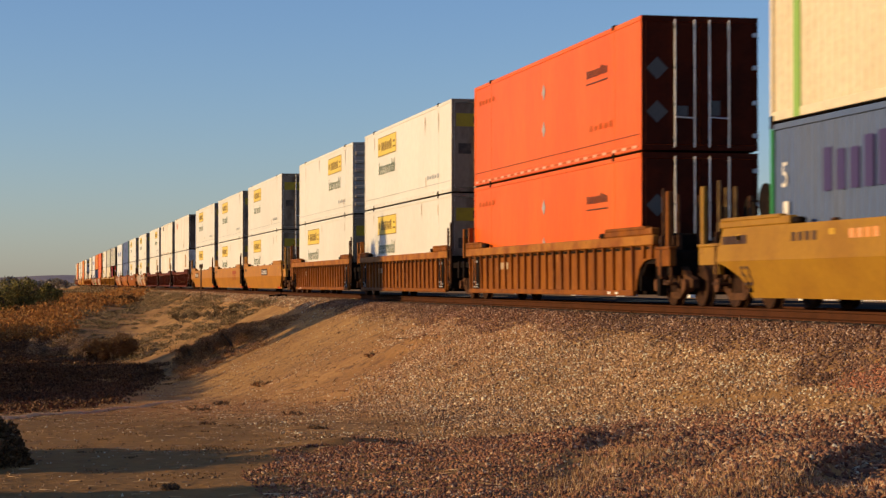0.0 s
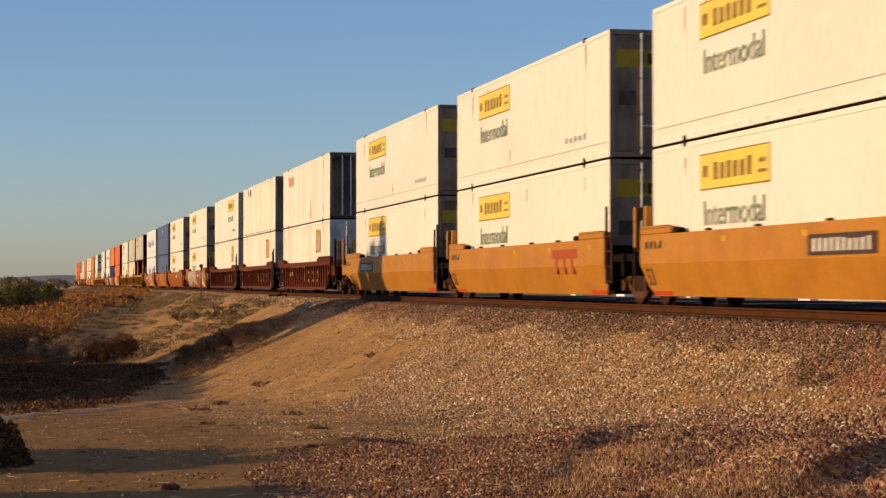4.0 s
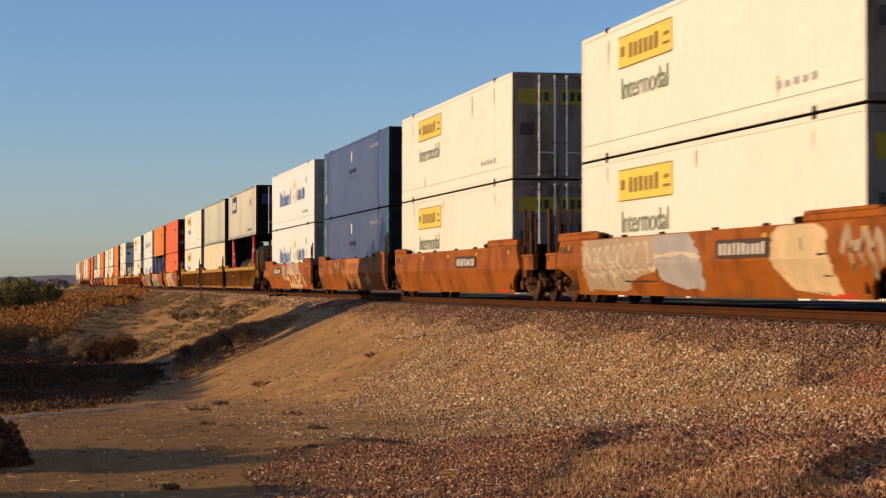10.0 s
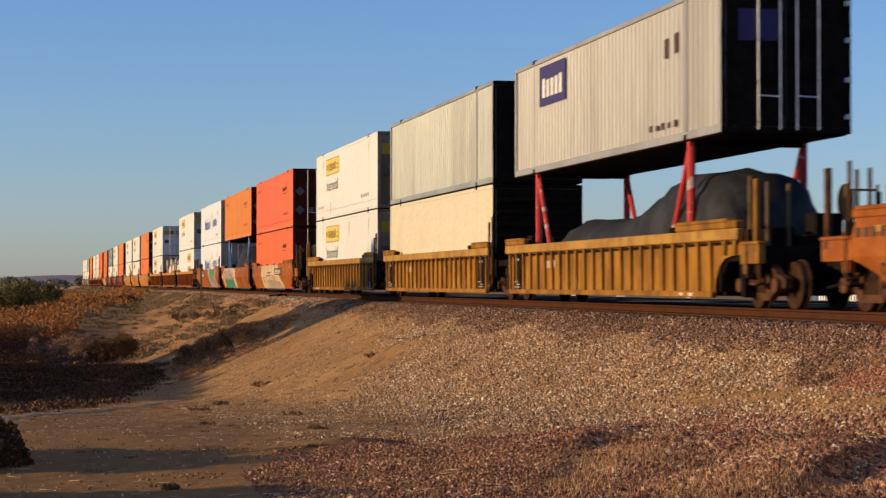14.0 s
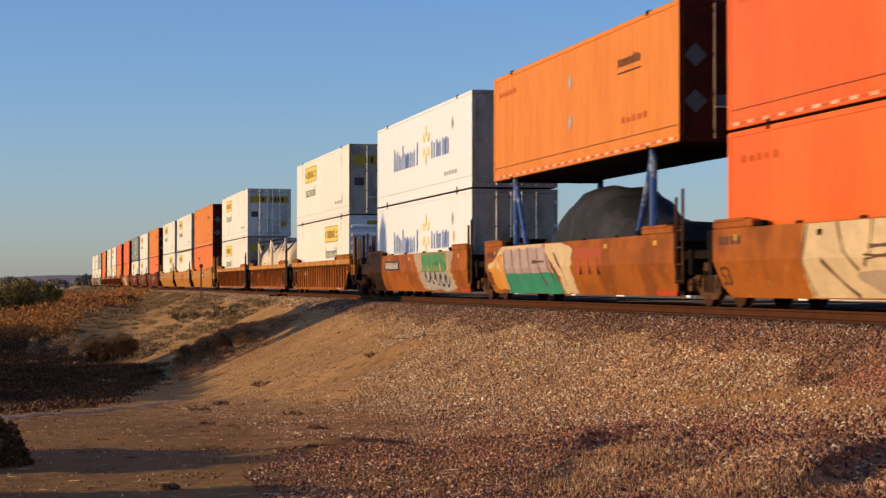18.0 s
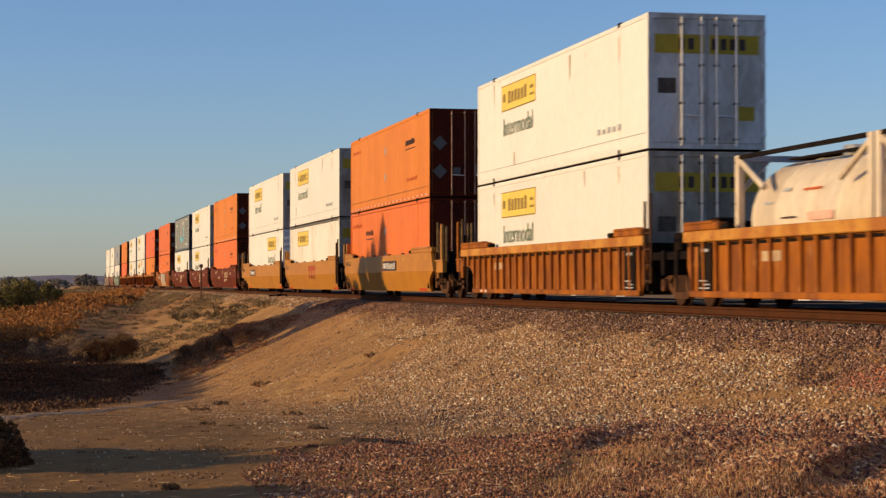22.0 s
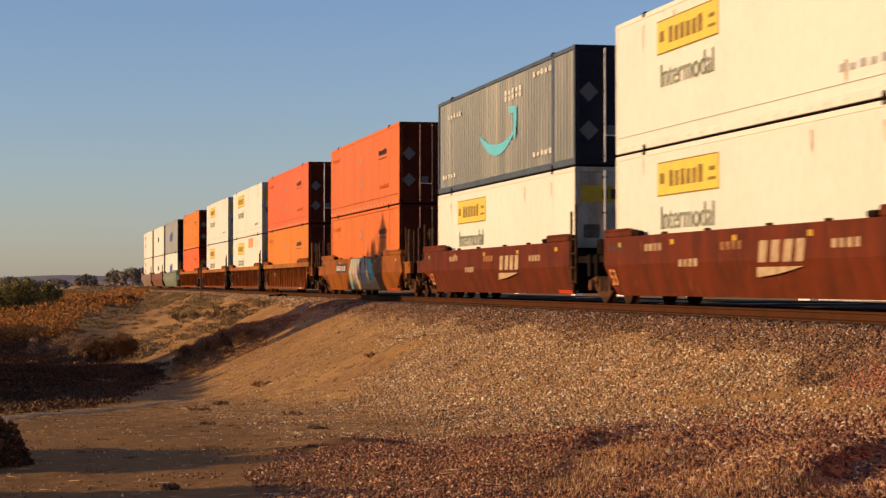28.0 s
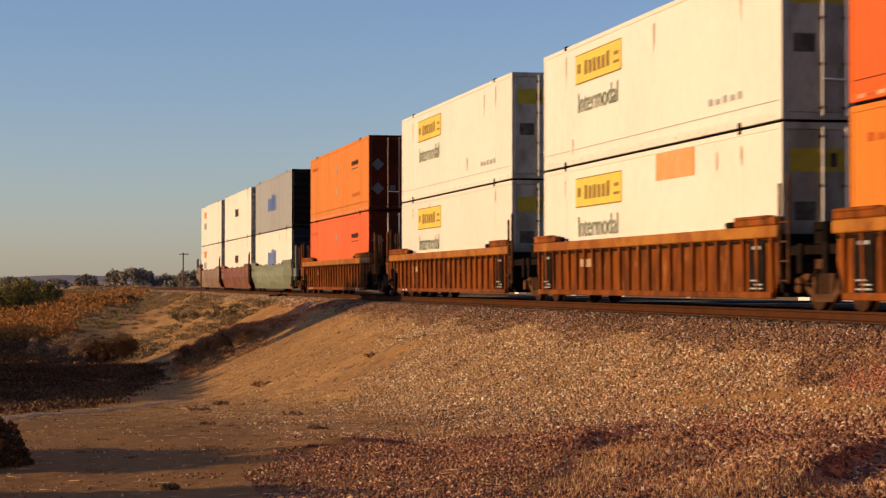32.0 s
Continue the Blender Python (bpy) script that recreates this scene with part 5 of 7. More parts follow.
def scribble(y0, y1, z0, z1, turns, seed):
    """A looping hand-drawn line inside a field."""
    r = random.Random(seed)
    a, b = r.uniform(0, 6), r.uniform(0.8, 1.6)
    n = turns * 7
    return [(y0 + (y1 - y0) * (i / n + 0.07 * math.sin(2 * math.pi * i / 7 + a)), (z0 + z1) / 2 + (z1 - z0) * 0.5 * math.sin(2 * math.pi * i / 7) * (0.6 + 0.4 * math.sin(b * i + a))) for i in range(n + 1)]


def well(t, kind, paint, front, rear, label, detail=()):
    root = tagged(new("well_car"), label, "freight car", group="well cars of the train")
    k = (front, rear)
    f, r, cf, cr = side_shape(front, rear, kind)
    if kind == "smooth":
        for me in WELL_PARTS["smooth", k]:
            part("side", me, paint, root)
    else:
        for me in WELL_PARTS["plate", k]:
            part("side_plate", me, paint, root)
        # the chord's sunlit look is put into its lighter paint
        chord = {"amber_well": "amber_chord_lit", "rust_well": "russet_chord_lit", "russet_well": "russet_chord_lit", "mustard_well": "mustard_chord_lit"}.get(paint, paint)
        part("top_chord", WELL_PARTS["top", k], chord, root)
        # shadow under the chord, added as a dark strip
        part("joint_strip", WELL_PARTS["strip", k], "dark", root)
        part("top_chord", WELL_PARTS["top_off", k], paint, root)
        part("bottom_chord", WELL_PARTS["bottom", k], paint, root)
        n = int((r - cr - f - cf) / 0.68)
        for i in range(n + 1):
            part("rib", RIB, paint, root, (0, f + cf * 0.8 + (r - cr * 0.8 - f - cf * 0.8) * i / n, 0))
        for y, on in ((f + 0.25, front), (r - 0.25, rear)):
            if on:
                for inward in (0.0, 0.55):
                    part("rib", RIB_BENT, paint, root, (0, y + inward * (1 if y < 0 else -1), 0))
                for k in (2.4, 2.95) if paint != "red_well" else ():
                    pad = part("jacking_pad", PAD, "pad_red", root, (0, y - k * (1 if y > 0 else -1), 0.25), "small red painted pad")
                    part("pad_mark", PAD_MARK, "white_print", pad)
        for y in (r - 4.25, r - 4.75):
            part("info_plate", INFO_PLATE, "faded_cream", root, (0, y, 0.93), "small tan metal plate")
        for y, on in ((f + 1.1, not front), (r - 1.1, not rear)):
            if on:
                part("data_panel", END_TAG, "dark", root, (0.06, y, 0.75))
                part("data_lettering", END_TAG_BARS, "gray_print", root, (0.06, y, 0.75))
    # floor coloured near-black for the shade under the load
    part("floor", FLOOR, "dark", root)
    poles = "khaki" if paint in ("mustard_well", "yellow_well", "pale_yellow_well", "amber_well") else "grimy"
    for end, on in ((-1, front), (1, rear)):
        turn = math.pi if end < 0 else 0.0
        # end pieces near-black: the gloom between cars is put into their colour
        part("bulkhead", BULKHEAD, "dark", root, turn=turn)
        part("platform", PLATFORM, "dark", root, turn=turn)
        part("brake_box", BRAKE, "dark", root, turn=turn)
        gap = 6.2 if on else 7.15
        part("guide", GUIDE[on], paint, root, (0, end * (L53 - 0.35 if on else L53 - 0.8), 0), turn=0.0)
        part("latch", LATCH, "dark", root, (0, end * (5.75 if on else 5.95), 0))
        if kind == "smooth":
            for y in (1.6, 4.2):
                part("latch", LATCH_SMALL, "grimy", root, (0, end * y, 0))
        if on:
            part("coupler", COUPLER, "dark", root, turn=turn)
            part("brake_wheel", BRAKE_WHEEL, "dark", root, (end * -0.75, end * (L53 + 1.0), 1.95), turn=turn)
            part("air_hose", HOSE, "dark", root, turn=turn)
            part("corner_step", STEP if end > 0 else STEP_FRONT, "grimy", root)
            part("end_sill", (END_SILL if end > 0 else END_SILL_FRONT)[kind == "smooth"], paint, root)
            part("end_post", END_POST, "grimy" if paint in ("rust_smooth", "red_well") else paint, root, (0, end * (L53 + (2.55 if kind == "smooth" else 2.15)), 0))
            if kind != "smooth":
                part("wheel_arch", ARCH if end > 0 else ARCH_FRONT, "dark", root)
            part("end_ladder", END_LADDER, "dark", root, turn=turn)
        elif end > 0 and paint in ("yellow_well", "rust_well"):
            bracket = part("load_bracket", LOAD_BRACKET, paint, root)
            part("bracket_plate", BRACKET_PLATE, "dark", bracket)
        if kind == "smooth" and end < 0 or paint == "yellow_well":
            part("jacking_pad", PAD_STRIP, "pad_red", root, (0, end * (L53 - (0.95 if on else 0.75)), 0), "worn red painted jacking pad")
        if on:
            y = end * (L53 + 1.5)
            for x in (-1.15, -0.55, 0.55, 1.15):
                part("handrail_post", RAIL_POST, poles, root, (x, y, 0))
                if abs(x) > 1:
                    part("handrail_post", RAIL_POST, poles, root, (x, y + end * 0.5, 0))
            part("handrail_post", RAIL_POST, poles, root, (-1.38, y + end * 0.25, 0.12))
            part("handrail", RAIL_BAR, poles, root, (0.85, y, 2.15))
    part("ladder", LADDER, "grimy", root, (0.12 if front else 0.0, f - (0.55 if front else 0.3), 0))
    reach = 1.55
    truck(root, L53 + (reach if rear else 1.55))
    if front:
        truck(root, -L53 - reach)
    r2 = random.Random(int(t * 100))
    if kind == "smooth":
        for i in range(5):
            part("reflector", LIGHT_TAG, "dull_yellow", root, (0, f + 1.2 + (r - f - 2.4) * i / 4, 1.28))
        part("lettering", WELL_BARS, "black_print", root, (0, r - 0.9, 1.24))
        part("size_mark", FIFTY, "black_print" if paint != "red_well" else "orange_print", root, (-1.372, r - cr + 0.2, 0.42)).rotation_euler.y = -0.308
    for name, y in detail:
        if name == "board":
            part("number_board", WELL_TAG, "black_print", root, (0, y, 1.08), "black number board")
            part("number_lettering", WELL_TAG_BARS, "white_print", root, (0, y, 1.08))
        elif name in ("brand_red", "brand_faded"):
            tone = "red_print" if name == "brand_red" else "spray_brick"
            part("brand_lettering", WELL_BRAND, tone, root, (0, y, 0.68), ("red" if name == "brand_red" else "faded rust-red") + " brand lettering as shapes")
        elif name == "brand_pale":
            part("brand_lettering", WELL_BRAND_WIDE, "faded_cream", root, (0, y, 0.72), "cream brand lettering as shapes")
            part("lettering", WELL_BARS, "faded_cream", root, (0, y + 5.0, 0.86))
            part("lettering", WELL_BARS, "faded_cream", root, (0, y + 7.2, 1.2))
            part("lettering", WELL_BARS, "faded_cream", root, (0, y - 2.6, 1.1))
            part("lettering", WELL_BARS, "faded_print", root, (0, y + 2.6, 1.15))
        elif name == "letters":
            for k in range(4):
                part("letter", LETTER_SQUARE if k else LETTER, "faded_print", root, (0, y - 1.4 * k, 0.55), "faded tan letter as a plain shape")
        elif name == "box_bars":
            for dy in (0.0, 2.1, 3.6):
                part("lettering", WELL_BARS, "faded_print", root, (0.0, y + dy, 1.28))
    TRAIN.append((root, t, 0.0))
    return root


# ---- train: other loads ----
def lump(name, rows, seg=18):
    """A covered load: (y, half width, height, floor) sections, rounded over."""
    bm = bmesh.new()
    rings = []
    for i, (y, w, h) in enumerate(rows):
        ring = []
        for j in range(seg + 1):
            a = math.pi * j / seg
            k = 1 + 0.018 * math.sin(3.7 * j + 1.9 * i)
            ring.append(bm.verts.new((-w * math.copysign(abs(math.cos(a)) ** 0.6, math.cos(a)) * k, y + 0.06 * math.sin(j * 2.3 + i), h * math.sin(a) ** 0.7 * k)))
        rings.append(ring)
    for r0, r1 in zip(rings, rings[1:]):
        for j in range(seg):
            bm.faces.new((r0[j], r0[j + 1], r1[j + 1], r1[j]))
    bm.faces.new(rings[0])
    bm.faces.new(rings[-1])
    me = bm_done(bm, name)
    me.shade_smooth()
    return me


def covered_load(t, frame_mat, shape, label):
    root = tagged(new("flat_rack"), label, "flat rack", group="flat racks with covered loads")
    part("deck", boxes("deck", (-1.2, 1.2, -7.5, 6.1, 0.0, 0.32), bevel=0.02), "dark", root)
    part("covered_machine", lump("covered_machine", shape), "tarp", root, (0, 0, 0.2), "dark grey tarpaulin over bulky machinery")
    for y in (-6.0, 6.0):
        inward = -1 if y > 0 else 1
        for x in (-1.17, 1.17):
            part("leg", rods("leg", ((x, y, 0.3), (x, y, 2.9), 0.085), n=8), frame_mat, root)
            part("brace", rods("brace", ((x, y + inward * 1.6, 0.3), (x, y + inward * 0.05, 2.75), 0.065), n=8), frame_mat, root)
        part("end_beam", boxes("end_beam", (-1.22, 1.22, y - 0.08, y + 0.08, 2.8, 2.9)), "dark", root)
    TRAIN.append((root, t, 0.36))


def tank_container(t, label):
    root = tagged(new("tank_container"), label, "tank", group="tank containers in one well car")
    h = 3.03
    bm = bmesh.new()
    n, rows = 28, [(-2.9, 0.1), (-2.88, 0.5), (-2.83, 0.82), (-2.74, 1.0), (-2.6, 1.08), (-1.4, 1.08), (-1.38, 1.1), (-1.3, 1.1), (-1.28, 1.08), (0.0, 1.08), (0.02, 1.1), (0.1, 1.1), (0.12, 1.08), (1.3, 1.08), (1.32, 1.1), (1.4, 1.1), (1.42, 1.08), (2.6, 1.08), (2.74, 1.0), (2.83, 0.82), (2.88, 0.5), (2.9, 0.1)]
    rings = [[bm.verts.new((r * math.cos(2 * math.pi * i / n), y, 1.24 + r * math.sin(2 * math.pi * i / n))) for i in range(n)] for y, r in rows]
    for r0, r1 in zip(rings, rings[1:]):
        for i in range(n):
            bm.faces.new((r0[i], r0[(i + 1) % n], r1[(i + 1) % n], r1[i]))
    bm.faces.new(rings[0])
    bm.faces.new(rings[-1])
    me = bm_done(bm, "barrel")
    me.shade_smooth()
    part("barrel", me, "tank", root, (0, 0, 0), "cream clad tank barrel")
    for x in (-1.17, 1.17):
        for y in (-h + 0.07, h - 0.07):
            part("post", boxes("post", (x - 0.06, x + 0.06, y - 0.09, y + 0.09, 0.0, 2.44), bevel=0.01), "tank", root)
            s = -1 if y > 0 else 1
            part("brace", rods("brace", ((x, y, 2.36), (x, y + s * 1.25, 1.8), 0.06)), "tank", root)
        part("bottom_rail", boxes("bottom_rail", (x - 0.06, x + 0.06, -h, h, 0.0, 0.14)), "tank", root)
        part("top_rail", boxes("top_rail", (x - 0.05, x + 0.05, -h, h, 2.37, 2.44)), "dark", root)
    for y in (-h + 0.05, h - 0.05):
        for z0, z1 in ((2.33, 2.44), (0.0, 0.14)):
            part("end_beam", boxes("end_beam", (-1.2, 1.2, y - 0.06, y + 0.06, z0, z1)), "tank_end", root)
        for x in (-1, 1):
            part("end_brace", rods("end_brace", ((x * 1.15, y, 1.75), (x * 0.6, y, 2.36), 0.045)), "tank_end", root)
    part("walkway", boxes("walkway", (-0.35, 0.35, -2.6, 2.6, 2.34, 2.38)), "dark", root)
    part("manhole", rods("manhole", ((0, 0.2, 2.25), (0, 0.2, 2.46), 0.3), n=14), "tank_end", root)
    for y0, y1, z0, z1, c in ((-1.2, -0.1, 1.16, 1.3, "pink_print"), (0.4, 1.1, 1.22, 1.25, "black_print"), (1.6, 2.0, 1.5, 1.54, "gray_print"), (-0.5, 0.3, 1.68, 1.72, "rust_print"), (0.9, 1.25, 1.7, 1.76, "gray_print")):
        a0, a1 = math.asin((z0 - 1.24) / 1.105), math.asin((z1 - 1.24) / 1.105)
        bm = bmesh.new()
        left, right = [[bm.verts.new((-1.105 * math.cos(a0 + (a1 - a0) * k / 3), yy, 1.24 + 1.105 * math.sin(a0 + (a1 - a0) * k / 3))) for k in range(4)] for yy in (y0, y1)]
        for k in range(3):
            bm.faces.new((left[k], left[k + 1], right[k + 1], right[k]))
        part("label_strip", bm_done(bm, "label_strip"), c, root)
    part("saddle", boxes("saddle", (-0.9, 0.9, -2.2, -1.9, 0.1, 0.6), (-0.9, 0.9, 1.9, 2.2, 0.1, 0.6)), "dark", root)
    TRAIN.append((root, t, 0.36))


AMBER = ("ribbed", "amber_well", "amber rust ribbed well car on the rails")
RUSSET = ("ribbed", "russet_well", "russet ribbed well car on the rails")
RIBBED_RUST = ("ribbed", "rust_well", "rust-brown ribbed well car on the rails")
SMOOTH_YELLOW = ("smooth", "yellow_well", "yellow-orange smooth-sided well car on the rails")
RIBBED_RED = ("ribbed", "red_well", "dark red ribbed well car on the rails")
SMOOTH_RUST = ("smooth", "rust_smooth", "faded rust-orange well car with patched paint")
SMOOTH_TAG = ("smooth", "rust_smooth", "rust-orange smooth well car with spray graffiti")
RIBBED_MUSTARD = ("ribbed", "mustard_well", "mustard-brown ribbed well car on the rails")
SMOOTH_RED = ("smooth", "red_well", "dark red smooth well car with cream lettering")
# passing time, lower load, upper load, car, coupler in front, coupler behind, marks on its side
FIRST_UNITS = [
    (2.589, "red", "red", RIBBED_RUST, 1, 0, ()), (3.576, "jb", "jb", RIBBED_RUST, 0, 0, ()), (4.55, "jb", "jb_nose", RIBBED_RUST, 0, 1, ()),
    (5.727, "jb", "jb", SMOOTH_YELLOW, 1, 0, (("board", -2.2),)), (6.709, "jb", "jb", SMOOTH_YELLOW, 0, 0, (("brand_red", -5),)), (7.682, "jb", "jb", SMOOTH_YELLOW, 0, 1, (("board", 4.3),)),
    (8.867, "rib_white", "plain_white", RIBBED_RED, 1, 0, (("letters", -1.0), ("box_bars", -1))), (9.866, "rib_white", "rib_plain", RIBBED_RED, 0, 0, (("letters", -1.1), ("box_bars", 2))), (10.842, "rib_white", "jb_nose", RIBBED_RED, 0, 1, (("letters", -0.9), ("box_bars", -2))),
    (12.002, "jb", "jb", SMOOTH_RUST, 1, 1, (("board", -3.15),)),
    (13.175, "jb", "jb", SMOOTH_RUST, 1, 0, (("board", -3.2),)), (14.132, "blue", "blue", SMOOTH_RUST, 0, 0, (("brand_faded", -1.1),)), (15.114, "spark", "spark", SMOOTH_TAG, 0, 1, (("board", 4.0),)),
]
MIDDLE_UNITS = [
    (16.338, "covered", "gray", RIBBED_MUSTARD, 1, 0, ()), (17.293, "cream", "green_gray", RIBBED_MUSTARD, 0, 0, ()), (18.253, "jb", "jb", RIBBED_MUSTARD, 0, 1, ()),
    (19.497, "red", "red", SMOOTH_TAG, 1, 0, (("board", -3.7),)), (20.462, "covered_blue", "faded", SMOOTH_TAG, 0, 0, (("brand_red", -2.1),)), (21.429, "spark", "spark", SMOOTH_TAG, 0, 1, (("board", 3.9),)),
    (22.598, "jb_nose", "jb", AMBER, 1, 0, ()), (23.585, "tanks", None, AMBER, 0, 0, ()), (24.566, "jb", "jb", AMBER, 0, 1, ()),
]
LAST_UNITS = [
    (25.751, "rib_orange_left", "faded", SMOOTH_YELLOW, 1, 0, (("board", -1.9),)), (26.731, "rib_logo", "jb", SMOOTH_YELLOW, 0, 0, (("brand_red", -1.2),)), (27.699, "jb_nose", "jb", SMOOTH_YELLOW, 0, 1, (("board", 4.2),)),
    (28.884, "orange", "faded", SMOOTH_RED, 1, 0, (("brand_pale", -3.2),)), (29.862, "jb", "jb", SMOOTH_RED, 0, 0, (("brand_pale", -2.4),)), (30.857, "jb", "slate", SMOOTH_RED, 0, 1, (("brand_pale", -2.4),)),
    (32.025, "rib_orange", "orange", SMOOTH_TAG, 1, 1, (("board", 3.85),)),
    (33.212, "faded", "red", RUSSET, 1, 0, ()), (34.181, "jb_patch", "jb", RUSSET, 0, 0, ()), (35.177, "jb", "jb", RUSSET, 0, 1, ()),
    (36.351, "red", "faded", RUSSET, 1, 1, ()),
    (37.52, "white_bars", "gray_bars", ("smooth", "green_well", "pale green worn well car with graffiti"), 1, 0, ()),
    (38.465, "dark_bars", "dark_bars", ("smooth", "worn_red_well", "worn red-brown smooth well car"), 0, 0, ()),
    (39.415, "orange_bars", "orange_bars", ("smooth", "taupe_well", "taupe worn smooth well car"), 0, 1, ()),
]
LOADS = {
    "covered": [(-7.4, 0.3, 0.3), (-7.3, 0.9, 1.55), (-7.0, 1.15, 2.0), (-6.0, 1.2, 2.15), (-4.6, 1.2, 2.18), (-3.6, 1.2, 2.1), (-3.1, 1.15, 1.9), (-2.0, 1.1, 1.75), (-1.2, 1.1, 1.5), (0.6, 1.1, 1.38), (2.0, 1.1, 1.42), (3.6, 1.1, 1.48), (4.8, 1.05, 1.3), (5.1, 0.2, 0.2)],
    "covered_blue": [(-5.3, 0.2, 0.2), (-5.2, 1.1, 1.2), (-3.6, 1.1, 1.3), (-2.2, 1.15, 1.5), (-1.4, 1.15, 1.95), (-0.6, 1.2, 2.2), (0.6, 1.2, 2.25), (1.6, 1.2, 2.05), (2.4, 1.2, 1.7), (3.0, 1.1, 1.2), (3.2, 0.2, 0.2)],
}
wells = {}
for when, lower, upper, (kind, paint, label), front, rear, marks in FIRST_UNITS + MIDDLE_UNITS + LAST_UNITS:
    wells[when] = well(when, kind, paint, bool(front), bool(rear), label, marks)
    if lower == "tanks":
        tank_container(when - 3.1 / SPEED, "cream tank container in a steel frame, end beams grey for shade")
        tank_container(when + 3.1 / SPEED, "cream tank container in a steel frame")
    elif lower in LOADS:
        covered_load(when, "frame_red" if lower == "covered" else "frame_blue", LOADS[lower], ("red and white" if lower == "covered" else "blue") + " flat rack with a tarpaulin-covered machine")
    else:
        container(lower, when, 0.36)
    if upper:
        container(upper, when, 3.26)

# the car ahead, whose rear end is still in view at the start
ahead = well(1.42, "smooth", "pale_yellow_well", True, True, "pale yellow smooth-sided well car with worn lettering")
for y, c in ((8.6, "black_print"), (5.4, "black_print"), (3.0, "orange_print")):
    part("lettering", WELL_BARS, c, ahead, (0, y, 1.24))
container("rib_pale_blue", 1.498, 0.36, L40)
container("rib_cream", 1.498, 3.26, L40)

car = wells[12.002]
spray_patch(car, "dusty", [(0.30, 4.2, 7.2), (0.5, 3.9, 7.4), (0.72, 2.0, 7.4), (1.43, 2.0, 7.3)], 0, 0.12, 1)
spray_patch(car, "gray", [(0.34, -0.75, 0.4), (0.5, -0.8, 1.7), (0.9, -0.9, 2.05), (1.43, -0.3, 2.05)], 0.6, 0.08, 2)
spray_patch(car, "cream", [(0.28, -7.25, -6.6), (0.33, -7.25, -5.4), (0.5, -7.2, -5.0), (0.76, -7.1, -4.55), (1.1, -7.0, -4.55), (1.33, -6.95, -4.65), (1.43, -6.5, -4.9)], 1, 0.07, 3)
spray_lines(car, "silver", [scribble(7.2, 2.2, 0.4, 1.38, 9, 4), scribble(7.0, 4.3, 0.3, 1.3, 7, 5), [(2.0, 1.0), (0.2, 1.05), (-0.9, 0.95)]], 0.05, 2)
spray_lines(car, "black", [[(4.4, 0.72), (4.3, 0.5), (2.0, 0.5), (1.95, 0.68)], [(-5.9, 1.2), (-5.95, 0.98)], [(-6.6, 0.92), (-7.0, 0.93)], [(-6.7, 0.58), (-7.05, 0.57)]], 0.02, 3)
spray_lines(car, "dusty", [scribble(-7.7, -9.2, 0.5, 1.35, 4, 6)], 0.09, 1)
car = wells[14.132]
spray_patch(car, "amber", [(0.3, -2.6, 0.4), (0.8, -2.4, 0.7), (1.43, -2.5, 0.6)], -1, 0.06, 7)
spray_lines(car, "tan", [scribble(7.9, 7.0, 0.7, 1.15, 3, 8), scribble(5.1, 4.2, 0.7, 1.38, 4, 9), scribble(3.7, 2.2, 0.95, 1.38, 6, 10), scribble(1.8, 0.4, 0.68, 1.36, 6, 11), scribble(-2.9, -5.0, 0.38, 0.85, 6, 12), scribble(-3.2, -4.5, 0.95, 1.35, 5, 13)], 0.035, 2)
spray_patch(car, "tan", [(0.42, -5.0, -4.0), (0.7, -4.8, -3.9)], 1, 0.1, 14)
car = wells[15.114]
spray_patch(car, "dusty", [(0.62, 0.9, 2.0), (1.36, 1.0, 2.2)], 0, 0.1, 15)
spray_patch(car, "mauve", [(0.9, -4.6, 0.4), (1.2, -4.4, 0.2), (1.43, -4.0, 0.0)], 0.4, 0.2, 16)
spray_patch(car, "gray", [(0.95, -2.3, -1.75), (1.4, -2.4, -1.8)], 0.8, 0.05, 17)
spray_patch(car, "red", [(0.3, -6.3, -4.4), (0.56, -5.9, -4.3)], 0.8, 0.06, 18)
spray_patch(car, "red", [(0.4, -2.9, -1.3), (0.85, -2.2, -1.0)], 0.8, 0.1, 19)
spray_patch(car, "gold", [(0.9, -3.3, -2.6), (1.2, -3.3, -2.7)], 1.2, 0.05, 20)
spray_lines(car, "cream", [[(0.6, 0.72), (-0.6, 0.72), (-0.2, 0.36), (-1.2, 0.36), (-1.8, 0.8), (-1.1, 1.0), (-0.6, 1.3)], [(-1.9, 0.36), (-2.6, 0.8), (-3.3, 0.5), (-4.2, 0.62), (-4.9, 0.95), (-5.6, 0.5), (-5.9, 0.36)], [(-1.6, 1.4), (-1.3, 1.05), (-2.3, 0.95), (-2.9, 0.85), (-3.6, 0.86), (-4.1, 1.3), (-3.4, 1.34)], [(-0.2, 0.4), (-2.0, 0.34), (-4.6, 0.36)]], 0.12, 2)
spray_lines(car, "umber", [[(-4.9, 1.05), (-5.6, 0.62), (-6.2, 0.42)], [(0.7, 0.62), (0.5, 0.32)], [(-2.6, 0.7), (-3.4, 0.4)]], 0.05, 1.6)
car = wells[19.497]
spray_patch(car, "cream", [(0.22, -5.1, 3.95), (0.5, -4.85, 4.0), (0.7, -4.3, 4.0), (1.0, -3.9, 3.95), (1.43, -3.6, 3.85)], 0, 0.04, 21)
spray_patch(car, "dusty", [(0.24, -4.7, 0.9), (0.5, -4.3, 1.8), (0.62, -2.6, 1.9)], 0.6, 0.1, 22)
